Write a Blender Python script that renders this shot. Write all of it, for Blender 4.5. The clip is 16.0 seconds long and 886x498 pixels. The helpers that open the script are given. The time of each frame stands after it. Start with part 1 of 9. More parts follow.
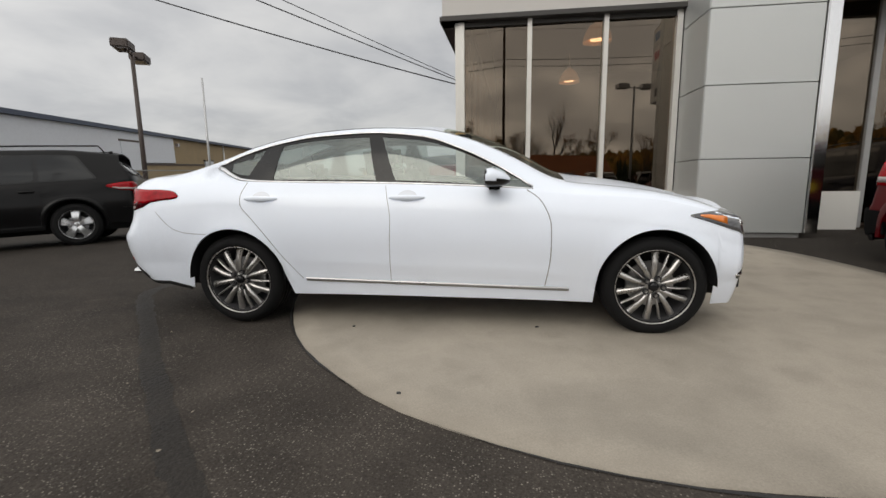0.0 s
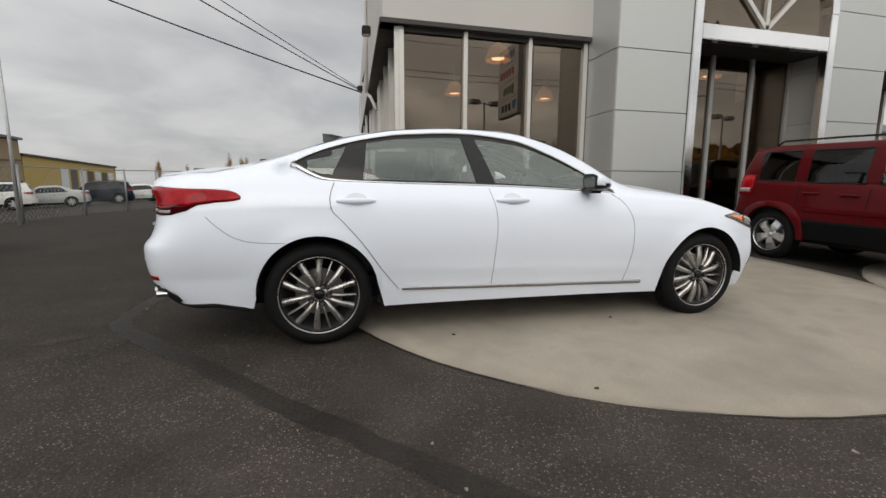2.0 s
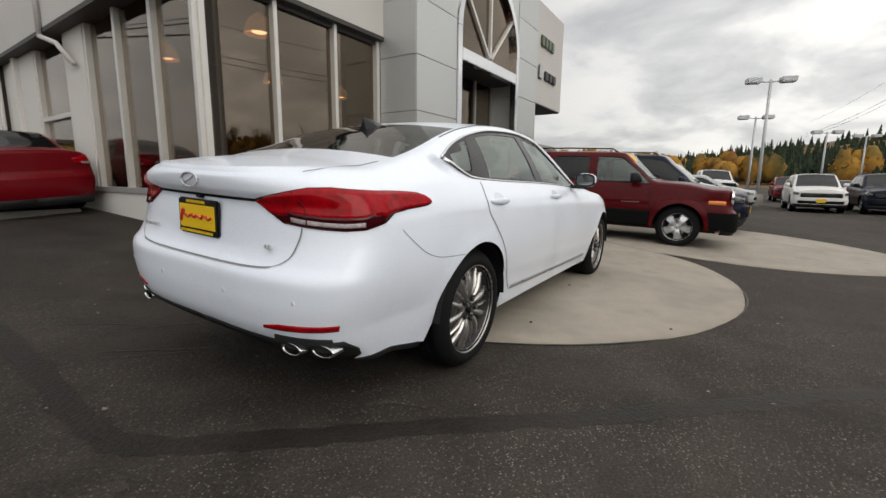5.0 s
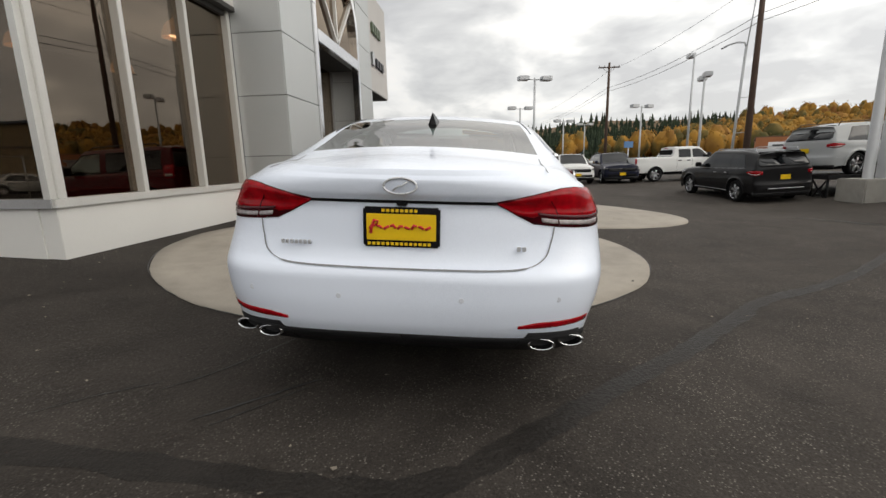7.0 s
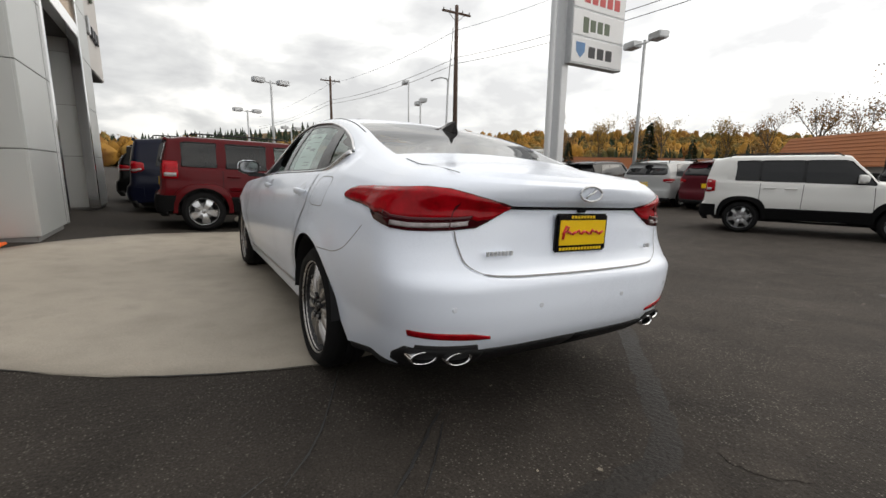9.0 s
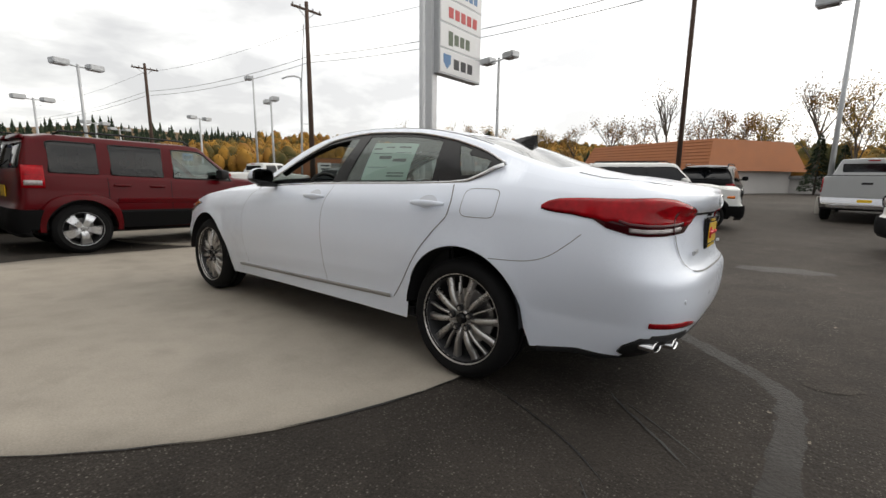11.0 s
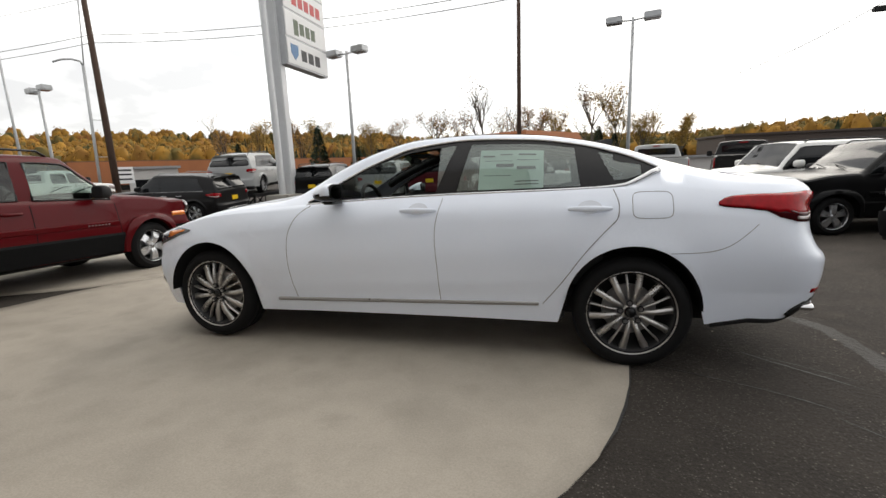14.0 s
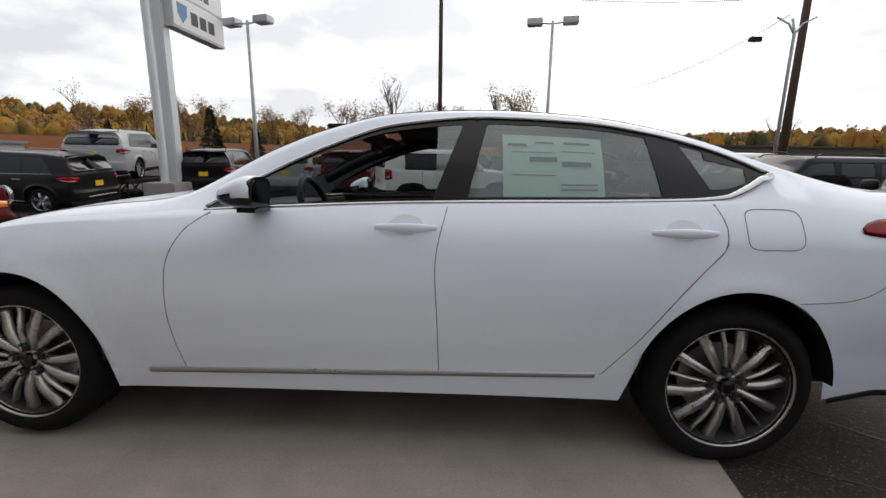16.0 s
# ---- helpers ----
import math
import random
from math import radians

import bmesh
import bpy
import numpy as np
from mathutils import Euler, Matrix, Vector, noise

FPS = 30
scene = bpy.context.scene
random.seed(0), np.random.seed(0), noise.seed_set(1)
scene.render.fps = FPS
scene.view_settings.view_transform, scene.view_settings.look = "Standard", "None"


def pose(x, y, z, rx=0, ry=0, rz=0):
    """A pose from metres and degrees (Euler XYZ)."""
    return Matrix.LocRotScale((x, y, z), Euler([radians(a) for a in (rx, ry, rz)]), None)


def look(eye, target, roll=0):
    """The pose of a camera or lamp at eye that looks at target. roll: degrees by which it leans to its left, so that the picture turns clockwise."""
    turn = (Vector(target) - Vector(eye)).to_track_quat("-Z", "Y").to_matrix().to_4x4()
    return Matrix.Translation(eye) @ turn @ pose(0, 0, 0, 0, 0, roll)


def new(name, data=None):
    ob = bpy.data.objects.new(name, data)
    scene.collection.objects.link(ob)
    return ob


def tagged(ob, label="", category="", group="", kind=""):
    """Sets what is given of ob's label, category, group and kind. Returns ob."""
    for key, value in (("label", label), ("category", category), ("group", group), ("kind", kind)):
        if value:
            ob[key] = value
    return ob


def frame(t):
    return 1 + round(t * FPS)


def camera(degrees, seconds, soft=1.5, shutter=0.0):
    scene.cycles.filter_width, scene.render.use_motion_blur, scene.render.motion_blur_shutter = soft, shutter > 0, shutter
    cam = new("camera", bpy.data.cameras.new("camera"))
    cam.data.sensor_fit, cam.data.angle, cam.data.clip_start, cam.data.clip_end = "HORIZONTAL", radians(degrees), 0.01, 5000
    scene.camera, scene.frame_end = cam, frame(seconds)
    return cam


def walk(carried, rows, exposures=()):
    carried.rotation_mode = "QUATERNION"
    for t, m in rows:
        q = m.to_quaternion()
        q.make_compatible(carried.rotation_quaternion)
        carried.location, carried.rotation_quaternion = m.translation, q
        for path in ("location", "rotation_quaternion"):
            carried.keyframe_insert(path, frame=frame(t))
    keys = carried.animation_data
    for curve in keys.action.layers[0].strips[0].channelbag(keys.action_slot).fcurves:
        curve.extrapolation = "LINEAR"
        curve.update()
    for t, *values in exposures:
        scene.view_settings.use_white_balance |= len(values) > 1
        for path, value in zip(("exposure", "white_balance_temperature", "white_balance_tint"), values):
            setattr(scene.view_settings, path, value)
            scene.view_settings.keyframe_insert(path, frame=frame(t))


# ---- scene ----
cam = camera(91.4, 16.0)
# the apron before the showroom falls to the street by this much, and the sedan stands across the fall
FALL = radians(2.4)
K = math.tan(FALL)
TILT = Matrix.Rotation(FALL, 4, "X")
# the path, laid out in the plane of the apron
PATH = [
    (0, (0.463, -3.871, 1.159), (0.206, -1.924, 0.779), -1.0),
    (0.5, (0.002, -3.938, 1.175), (-0.063, -1.975, 0.8), -1.8),
    (1, (-0.463, -3.887, 1.157), (-0.32, -1.929, 0.774), -0.2),
    (1.5, (-0.916, -3.845, 1.147), (-0.653, -1.891, 0.806), 0.2),
    (2, (-1.395, -3.741, 1.142), (-0.912, -1.834, 0.785), 0.8),
    (2.5, (-1.861, -3.518, 1.154), (-1.263, -1.641, 0.806), 1.4),
    (3, (-2.303, -3.319, 1.146), (-1.44, -1.556, 0.762), 1.3),
    (3.5, (-2.688, -2.979, 1.139), (-1.617, -1.333, 0.757), 1.1),
    (4, (-3.061, -2.677, 1.118), (-1.73, -1.229, 0.755), 0.3),
    (4.2, (-3.188, -2.565, 1.119), (-1.758, -1.218, 0.746), 1.5),
    (6.3, (-4.228, -0.98, 1.132), (-2.34, -0.43, 0.766), -0.1),
    (6.5, (-4.288, -0.815, 1.144), (-2.37, -0.393, 0.762), 0.4),
    (7, (-4.322, -0.323, 1.117), (-2.368, -0.159, 0.721), 1.1),
    (7.5, (-4.353, 0.157, 1.083), (-2.39, 0.051, 0.712), 2.3),
    (8, (-4.223, 0.642, 1.051), (-2.304, 0.215, 0.681), 2.8),
    (8.5, (-4.043, 1.112, 1.049), (-2.196, 0.408, 0.742), 2.2),
    (9, (-3.879, 1.535, 1.049), (-2.198, 0.499, 0.733), 2.8),
    (9.5, (-3.652, 1.911, 1.057), (-2.004, 0.814, 0.774), 3.7),
    (10, (-3.444, 2.282, 1.057), (-1.971, 0.959, 0.771), 2.4),
    (10.2, (-3.337, 2.394, 1.042), (-1.929, 1.003, 0.751), 2.4),
    (12.3, (-2.035, 3.466, 1.044), (-1.149, 1.694, 0.769), -0.1),
    (12.5, (-1.914, 3.542, 1.057), (-1.096, 1.742, 0.759), -0.4),
    (13, (-1.63, 3.612, 1.065), (-0.927, 1.766, 0.75), -0.4),
    (13.5, (-1.321, 3.607, 1.101), (-0.672, 1.735, 0.825), -0.7),
    (14, (-1.067, 3.628, 1.115), (-0.558, 1.717, 0.817), -1.6),
    (14.5, (-0.903, 3.472, 1.119), (-0.517, 1.534, 0.812), -1.5),
    (15, (-0.761, 3.196, 1.133), (-0.393, 1.25, 0.851), 0.3),
    (15.5, (-0.56, 2.93, 1.126), (-0.281, 0.976, 0.8), 0.2),
    (16, (-0.398, 2.607, 1.138), (-0.313, 0.635, 0.816), 0.9),
]
walk(cam, [(t, TILT @ look(eye, target, roll)) for t, eye, target, roll in PATH], [(0.0, -0.21, 6880, 9), (3.5, -0.22, 6880, 9), (6.5, -0.17, 6880, 9), (8.5, -0.04, 6880, 9), (10.0, -0.05, 6880, 9), (12.5, 0.16, 6880, 9), (14.0, 0.14, 6880, 9), (15.0, -0.01, 6800, 10), (16.0, -0.17, 6600, 10)])
# ---------------------------------------------------------------- world and sun
SUN_DIR = Vector((-0.25, -0.80, 0.62)).normalized()   # towards the sun, behind cloud
world = bpy.data.worlds.new("overcast")
scene.world = world
world.use_nodes = True
wn, wl = world.node_tree.nodes, world.node_tree.links
bg = wn["Background"]
sky = wn.new("ShaderNodeTexSky")
sky.sky_type, sky.sun_disc = "NISHITA", False
sky.sun_elevation = math.asin(SUN_DIR.z)
sky.sun_rotation = math.atan2(SUN_DIR.x, SUN_DIR.y)
sky.dust_density, sky.air_density = 2.0, 1.0
wt = wn.new("ShaderNodeTexCoord")
wsep = wn.new("ShaderNodeSeparateXYZ")
wl.new(wt.outputs["Generated"], wsep.inputs[0])
# clouds lie on a flat deck: the view direction is divided by its height
hz = wn.new("ShaderNodeMath"); hz.operation = "MAXIMUM"; hz.inputs[1].default_value = 0.0
wl.new(wsep.outputs["Z"], hz.inputs[0])
hz2 = wn.new("ShaderNodeMath"); hz2.operation = "ADD"; hz2.inputs[1].default_value = 0.26
wl.new(hz.outputs[0], hz2.inputs[0])
wdiv = wn.new("ShaderNodeVectorMath"); wdiv.operation = "DIVIDE"
wcomb = wn.new("ShaderNodeCombineXYZ")
for k in range(3):
    wl.new(hz2.outputs[0], wcomb.inputs[k])
wl.new(wt.outputs["Generated"], wdiv.inputs[0])
wl.new(wcomb.outputs[0], wdiv.inputs[1])
wn1, wn2 = wn.new("ShaderNodeTexNoise"), wn.new("ShaderNodeTexNoise")
wn1.inputs["Scale"].default_value, wn1.inputs["Detail"].default_value = 2.1, 5
wn1.inputs["Roughness"].default_value, wn1.inputs["Distortion"].default_value = 0.52, 0.25
wn2.inputs["Scale"].default_value, wn2.inputs["Detail"].default_value = 0.35, 3
for n in (wn1, wn2):
    wl.new(wdiv.outputs[0], n.inputs["Vector"])
wsum = wn.new("ShaderNodeMath"); wsum.operation = "MULTIPLY_ADD"; wsum.inputs[1].default_value = 0.45
wl.new(wn2.outputs["Fac"], wsum.inputs[0])
wl.new(wn1.outputs["Fac"], wsum.inputs[2])
# a grey bank lies low in the east and south-east
wlow = wn.new("ShaderNodeMapRange"); wlow.interpolation_type = "SMOOTHSTEP"
wlow.inputs["From Min"].default_value, wlow.inputs["From Max"].default_value = 0.05, 0.30
wlow.inputs["To Min"].default_value, wlow.inputs["To Max"].default_value = 0.075, 0.0
wl.new(wsep.outputs["Z"], wlow.inputs["Value"])
weast = wn.new("ShaderNodeMapRange"); weast.interpolation_type = "SMOOTHSTEP"
weast.inputs["From Min"].default_value, weast.inputs["From Max"].default_value = 0.0, 0.65
wl.new(wsep.outputs["X"], weast.inputs["Value"])
wbank = wn.new("ShaderNodeMath"); wbank.operation = "MULTIPLY_ADD"
wl.new(wlow.outputs["Result"], wbank.inputs[0])
wl.new(weast.outputs["Result"], wbank.inputs[1])
wl.new(wsum.outputs[0], wbank.inputs[2])
ramp = wn.new("ShaderNodeValToRGB")
re = ramp.color_ramp.elements
re[0].position, re[1].position = 0.58, 0.88
re[0].color, re[1].color = (11.7, 11.7, 11.75, 1), (6.6, 6.75, 7.1, 1)
re.new(0.68).color = (10.8, 10.9, 11.1, 1)
re.new(0.77).color = (8.3, 8.5, 8.8, 1)
wl.new(wbank.outputs[0], ramp.inputs["Fac"])
# the deck is closed and even to the north, broken to the south and east
calm = wn.new("ShaderNodeValToRGB")
ce = calm.color_ramp.elements
ce[0].position, ce[1].position = 0.52, 0.92
ce[0].color, ce[1].color = (8.1, 8.25, 8.6, 1), (5.7, 5.9, 6.4, 1)
wl.new(wsum.outputs[0], calm.inputs["Fac"])
wside = wn.new("ShaderNodeMapRange")
wside.inputs["From Min"].default_value, wside.inputs["From Max"].default_value = 0.0, 0.55
wside.inputs["To Max"].default_value = 0.9
wl.new(wsep.outputs["Y"], wside.inputs["Value"])
wdeck = wn.new("ShaderNodeMix"); wdeck.data_type = "RGBA"
wl.new(wside.outputs["Result"], wdeck.inputs["Factor"])
wl.new(ramp.outputs["Color"], wdeck.inputs["A"])
wl.new(calm.outputs["Color"], wdeck.inputs["B"])
# brighter towards the veiled sun
wdot = wn.new("ShaderNodeVectorMath"); wdot.operation = "DOT_PRODUCT"
wdot.inputs[1].default_value = SUN_DIR
wl.new(wt.outputs["Generated"], wdot.inputs[0])
wglow = wn.new("ShaderNodeMapRange")
wglow.inputs["From Min"].default_value, wglow.inputs["From Max"].default_value = -0.6, 1.0
wglow.inputs["To Min"].default_value, wglow.inputs["To Max"].default_value = 0.80, 1.46
wl.new(wdot.outputs["Value"], wglow.inputs["Value"])
wmul = wn.new("ShaderNodeMix"); wmul.data_type, wmul.blend_type = "RGBA", "MULTIPLY"
wmul.inputs["Factor"].default_value = 1.0
wl.new(wdeck.outputs["Result"], wmul.inputs["A"])
wl.new(wglow.outputs["Result"], wmul.inputs["B"])
wmix = wn.new("ShaderNodeMix"); wmix.data_type = "RGBA"
wmix.inputs["Factor"].default_value = 0.9
wl.new(sky.outputs["Color"], wmix.inputs["A"])
wl.new(wmul.outputs["Result"], wmix.inputs["B"])
wl.new(wmix.outputs["Result"], bg.inputs["Color"])
bg.inputs["Strength"].default_value = 0.11

sun_data = bpy.data.lights.new("sun", "SUN")
sun_data.energy, sun_data.angle, sun_data.color = 0.8, radians(40), (1.0, 0.96, 0.9)
sun = new("sun", sun_data)
sun.matrix_world = look((0, 0, 30), Vector((0, 0, 30)) - SUN_DIR)

# ---------------------------------------------------------------- materials
def nodes_of(name):
    m = bpy.data.materials.new(name)
    m.use_nodes = True
    nt = m.node_tree
    b = nt.nodes["Principled BSDF"]
    return m, nt, b


def mk(name, col, rough=0.5, metal=0.0, coat=0.0, vary=0.12, scale=6.0, fine=60.0, bump=0.0, spec=0.5, rand=0.0, emit=0.0, rvar=0.08):
    """A painted, metal, rubber or plastic surface with variation at two scales."""
    m, nt, b = nodes_of(name)
    N, Lk = nt.nodes, nt.links
    tc = N.new("ShaderNodeTexCoord")
    n1, n2 = N.new("ShaderNodeTexNoise"), N.new("ShaderNodeTexNoise")
    n1.inputs["Scale"].default_value, n2.inputs["Scale"].default_value = scale, fine
    n1.inputs["Detail"].default_value = 4
    Lk.new(tc.outputs["Object"], n1.inputs["Vector"])
    Lk.new(tc.outputs["Object"], n2.inputs["Vector"])
    add = N.new("ShaderNodeMath")
    add.operation = "ADD"
    Lk.new(n1.outputs["Fac"], add.inputs[0])
    Lk.new(n2.outputs["Fac"], add.inputs[1])
    half = N.new("ShaderNodeMapRange")
    half.inputs["From Min"].default_value, half.inputs["From Max"].default_value = 0.6, 1.4
    Lk.new(add.outputs[0], half.inputs["Value"])
    mix = N.new("ShaderNodeMix")
    mix.data_type = "RGBA"
    c = Vector(col[:3])
    mix.inputs["A"].default_value = (*(c * (1 - vary)), 1)
    mix.inputs["B"].default_value = (*[min(1.0, v * (1 + vary)) for v in c], 1)
    Lk.new(half.outputs["Result"], mix.inputs["Factor"])
    out = mix.outputs["Result"]
    if rand:
        oi = N.new("ShaderNodeObjectInfo")
        hs = N.new("ShaderNodeHueSaturation")
        mr = N.new("ShaderNodeMapRange")
        mr.inputs["To Min"].default_value, mr.inputs["To Max"].default_value = 1 - rand, 1 + rand
        Lk.new(oi.outputs["Random"], mr.inputs["Value"])
        Lk.new(mr.outputs["Result"], hs.inputs["Value"])
        Lk.new(out, hs.inputs["Color"])
        out = hs.outputs["Color"]
    Lk.new(out, b.inputs["Base Color"])
    rr = N.new("ShaderNodeMapRange")
    rr.inputs["To Min"].default_value, rr.inputs["To Max"].default_value = max(0.0, rough - rvar), min(1.0, rough + rvar)
    Lk.new(half.outputs["Result"], rr.inputs["Value"])
    Lk.new(rr.outputs["Result"], b.inputs["Roughness"])
    b.inputs["Metallic"].default_value = metal
    b.inputs["Coat Weight"].default_value = coat
    b.inputs["Coat Roughness"].default_value = 0.04
    b.inputs["Specular IOR Level"].default_value = spec
    if bump:
        bp = N.new("ShaderNodeBump")
        bp.inputs["Strength"].default_value, bp.inputs["Distance"].default_value = bump, 0.01
        Lk.new(add.outputs[0], bp.inputs["Height"])
        Lk.new(bp.outputs["Normal"], b.inputs["Normal"])
    if emit:
        b.inputs["Emission Color"].default_value = (*col[:3], 1)
        b.inputs["Emission Strength"].default_value = emit
    return m


def glass_mat(name, tint, r0=0.05, mirror=(1.0, 1.0, 1.0)):
    """Thin sheet glass: see-through with a tint, mirror-like at grazing angles."""
    m, nt, b = nodes_of(name)
    N, Lk = nt.nodes, nt.links
    N.remove(b)
    tr, gl, mx, lw = N.new("ShaderNodeBsdfTransparent"), N.new("ShaderNodeBsdfGlossy"), N.new("ShaderNodeMixShader"), N.new("ShaderNodeLayerWeight")
    pw, mr = N.new("ShaderNodeMath"), N.new("ShaderNodeMapRange")
    tr.inputs["Color"].default_value = (*tint, 1)
    gl.inputs["Roughness"].default_value = 0.0
    gl.inputs["Color"].default_value = (*mirror, 1)
    lw.inputs["Blend"].default_value = 0.5
    pw.operation = "POWER"
    pw.inputs[1].default_value = 5.0
    mr.inputs["To Min"].default_value, mr.inputs["To Max"].default_value = r0, 0.95
    Lk.new(lw.outputs["Facing"], pw.inputs[0])
    Lk.new(pw.outputs[0], mr.inputs["Value"])
    Lk.new(mr.outputs["Result"], mx.inputs[0])
    Lk.new(tr.outputs[0], mx.inputs[1])
    Lk.new(gl.outputs[0], mx.inputs[2])
    Lk.new(mx.outputs[0], N["Material Output"].inputs["Surface"])
    return m


def asphalt_mat(name, base=0.05, stones=0.5, rough=0.62):
    m, nt, b = nodes_of(name)
    N, Lk = nt.nodes, nt.links
    tc = N.new("ShaderNodeTexCoord")
    P = tc.outputs["Object"]
    big, mid = N.new("ShaderNodeTexNoise"), N.new("ShaderNodeTexNoise")
    big.inputs["Scale"].default_value, mid.inputs["Scale"].default_value = 0.35, 3.0
    big.inputs["Detail"].default_value = mid.inputs["Detail"].default_value = 6
    vor = N.new("ShaderNodeTexVoronoi")
    vor.inputs["Scale"].default_value = 92
    vor2 = N.new("ShaderNodeTexVoronoi")
    vor2.inputs["Scale"].default_value = 38
    grit = N.new("ShaderNodeTexNoise")
    grit.inputs["Scale"].default_value, grit.inputs["Detail"].default_value = 105, 5
    for n in (big, mid, vor, vor2, grit):
        Lk.new(P, n.inputs["Vector"])
    r1 = N.new("ShaderNodeValToRGB")
    r1.color_ramp.elements[0].position, r1.color_ramp.elements[1].position = 0.3, 0.72
    r1.color_ramp.elements[0].color = (base * 0.52, base * 0.44, base * 0.375, 1)
    r1.color_ramp.elements[1].color = (base * 1.72, base * 1.49, base * 1.29, 1)
    a = N.new("ShaderNodeMath")
    a.operation = "ADD"
    Lk.new(big.outputs["Fac"], a.inputs[0])
    Lk.new(mid.outputs["Fac"], a.inputs[1])
    h = N.new("ShaderNodeMath")
    h.operation = "MULTIPLY"
    h.inputs[1].default_value = 0.5
    Lk.new(a.outputs[0], h.inputs[0])
    Lk.new(h.outputs[0], r1.inputs["Fac"])
    # pale stone chips in the binder
    pick = N.new("ShaderNodeSeparateColor")
    Lk.new(vor.outputs["Color"], pick.inputs[0])
    chip = N.new("ShaderNodeMapRange")
    chip.inputs["From Min"].default_value, chip.inputs["From Max"].default_value = 0.62, 1.0
    Lk.new(pick.outputs[0], chip.inputs["Value"])
    near = N.new("ShaderNodeMapRange")
    near.inputs["From Min"].default_value, near.inputs["From Max"].default_value = 0.50, 0.16
    Lk.new(vor.outputs["Distance"], near.inputs["Value"])
    both = N.new("ShaderNodeMath")
    both.operation = "MULTIPLY"
    Lk.new(chip.outputs["Result"], both.inputs[0])
    Lk.new(near.outputs["Result"], both.inputs[1])
    sc = N.new("ShaderNodeMath")
    sc.operation = "MULTIPLY"
    sc.inputs[1].default_value = stones
    Lk.new(both.outputs[0], sc.inputs[0])
    worn, wr, wm = N.new("ShaderNodeTexNoise"), N.new("ShaderNodeMapRange"), N.new("ShaderNodeMath")
    worn.inputs["Scale"].default_value, worn.inputs["Detail"].default_value = 1.6, 5
    wr.inputs["From Min"].default_value, wr.inputs["From Max"].default_value = 0.40, 0.66
    wr.inputs["To Min"].default_value = 0.30
    wm.operation = "MULTIPLY"
    Lk.new(P, worn.inputs["Vector"])
    Lk.new(worn.outputs["Fac"], wr.inputs["Value"])
    Lk.new(sc.outputs[0], wm.inputs[0])
    Lk.new(wr.outputs["Result"], wm.inputs[1])
    mx = N.new("ShaderNodeMix")
    mx.data_type = "RGBA"
    mx.inputs["B"].default_value = (0.33, 0.30, 0.265, 1)
    Lk.new(wm.outputs[0], mx.inputs["Factor"])
    Lk.new(r1.outputs["Color"], mx.inputs["A"])
    gm = N.new("ShaderNodeMix")
    gm.data_type, gm.blend_type = "RGBA", "OVERLAY"
    gm.inputs["Factor"].default_value = 0.8
    Lk.new(mx.outputs["Result"], gm.inputs["A"])
    Lk.new(grit.outputs["Fac"], gm.inputs["B"])
    # the paving's colour runs darker towards the showroom, paler towards the street
    axes, ad, am = N.new("ShaderNodeSeparateXYZ"), N.new("ShaderNodeMath"), N.new("ShaderNodeMapRange")
    Lk.new(P, axes.inputs[0])
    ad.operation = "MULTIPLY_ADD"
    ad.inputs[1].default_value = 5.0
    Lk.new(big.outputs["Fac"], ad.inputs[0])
    Lk.new(axes.outputs["Y"], ad.inputs[2])
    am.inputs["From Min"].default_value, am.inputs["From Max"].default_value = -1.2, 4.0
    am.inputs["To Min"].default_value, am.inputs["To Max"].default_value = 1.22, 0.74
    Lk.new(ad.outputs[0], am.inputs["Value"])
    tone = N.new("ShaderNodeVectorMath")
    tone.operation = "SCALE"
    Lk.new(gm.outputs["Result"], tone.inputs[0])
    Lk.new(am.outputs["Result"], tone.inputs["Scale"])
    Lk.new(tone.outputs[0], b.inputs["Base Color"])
    rg = N.new("ShaderNodeMapRange")
    rg.inputs["To Min"].default_value, rg.inputs["To Max"].default_value = rough, rough + 0.28
    Lk.new(mid.outputs["Fac"], rg.inputs["Value"])
    Lk.new(rg.outputs["Result"], b.inputs["Roughness"])
    b.inputs["Specular IOR Level"].default_value = 0.13 if rough > 0.5 else 0.22
    bp = N.new("ShaderNodeBump")
    bp.inputs["Strength"].default_value, bp.inputs["Distance"].default_value = 0.7, 0.006
    hs = N.new("ShaderNodeMath")
    hs.operation = "SUBTRACT"
    Lk.new(grit.outputs["Fac"], hs.inputs[0])
    Lk.new(vor2.outputs["Distance"], hs.inputs[1])
    Lk.new(hs.outputs[0], bp.inputs["Height"])
    Lk.new(bp.outputs["Normal"], b.inputs["Normal"])
    return m


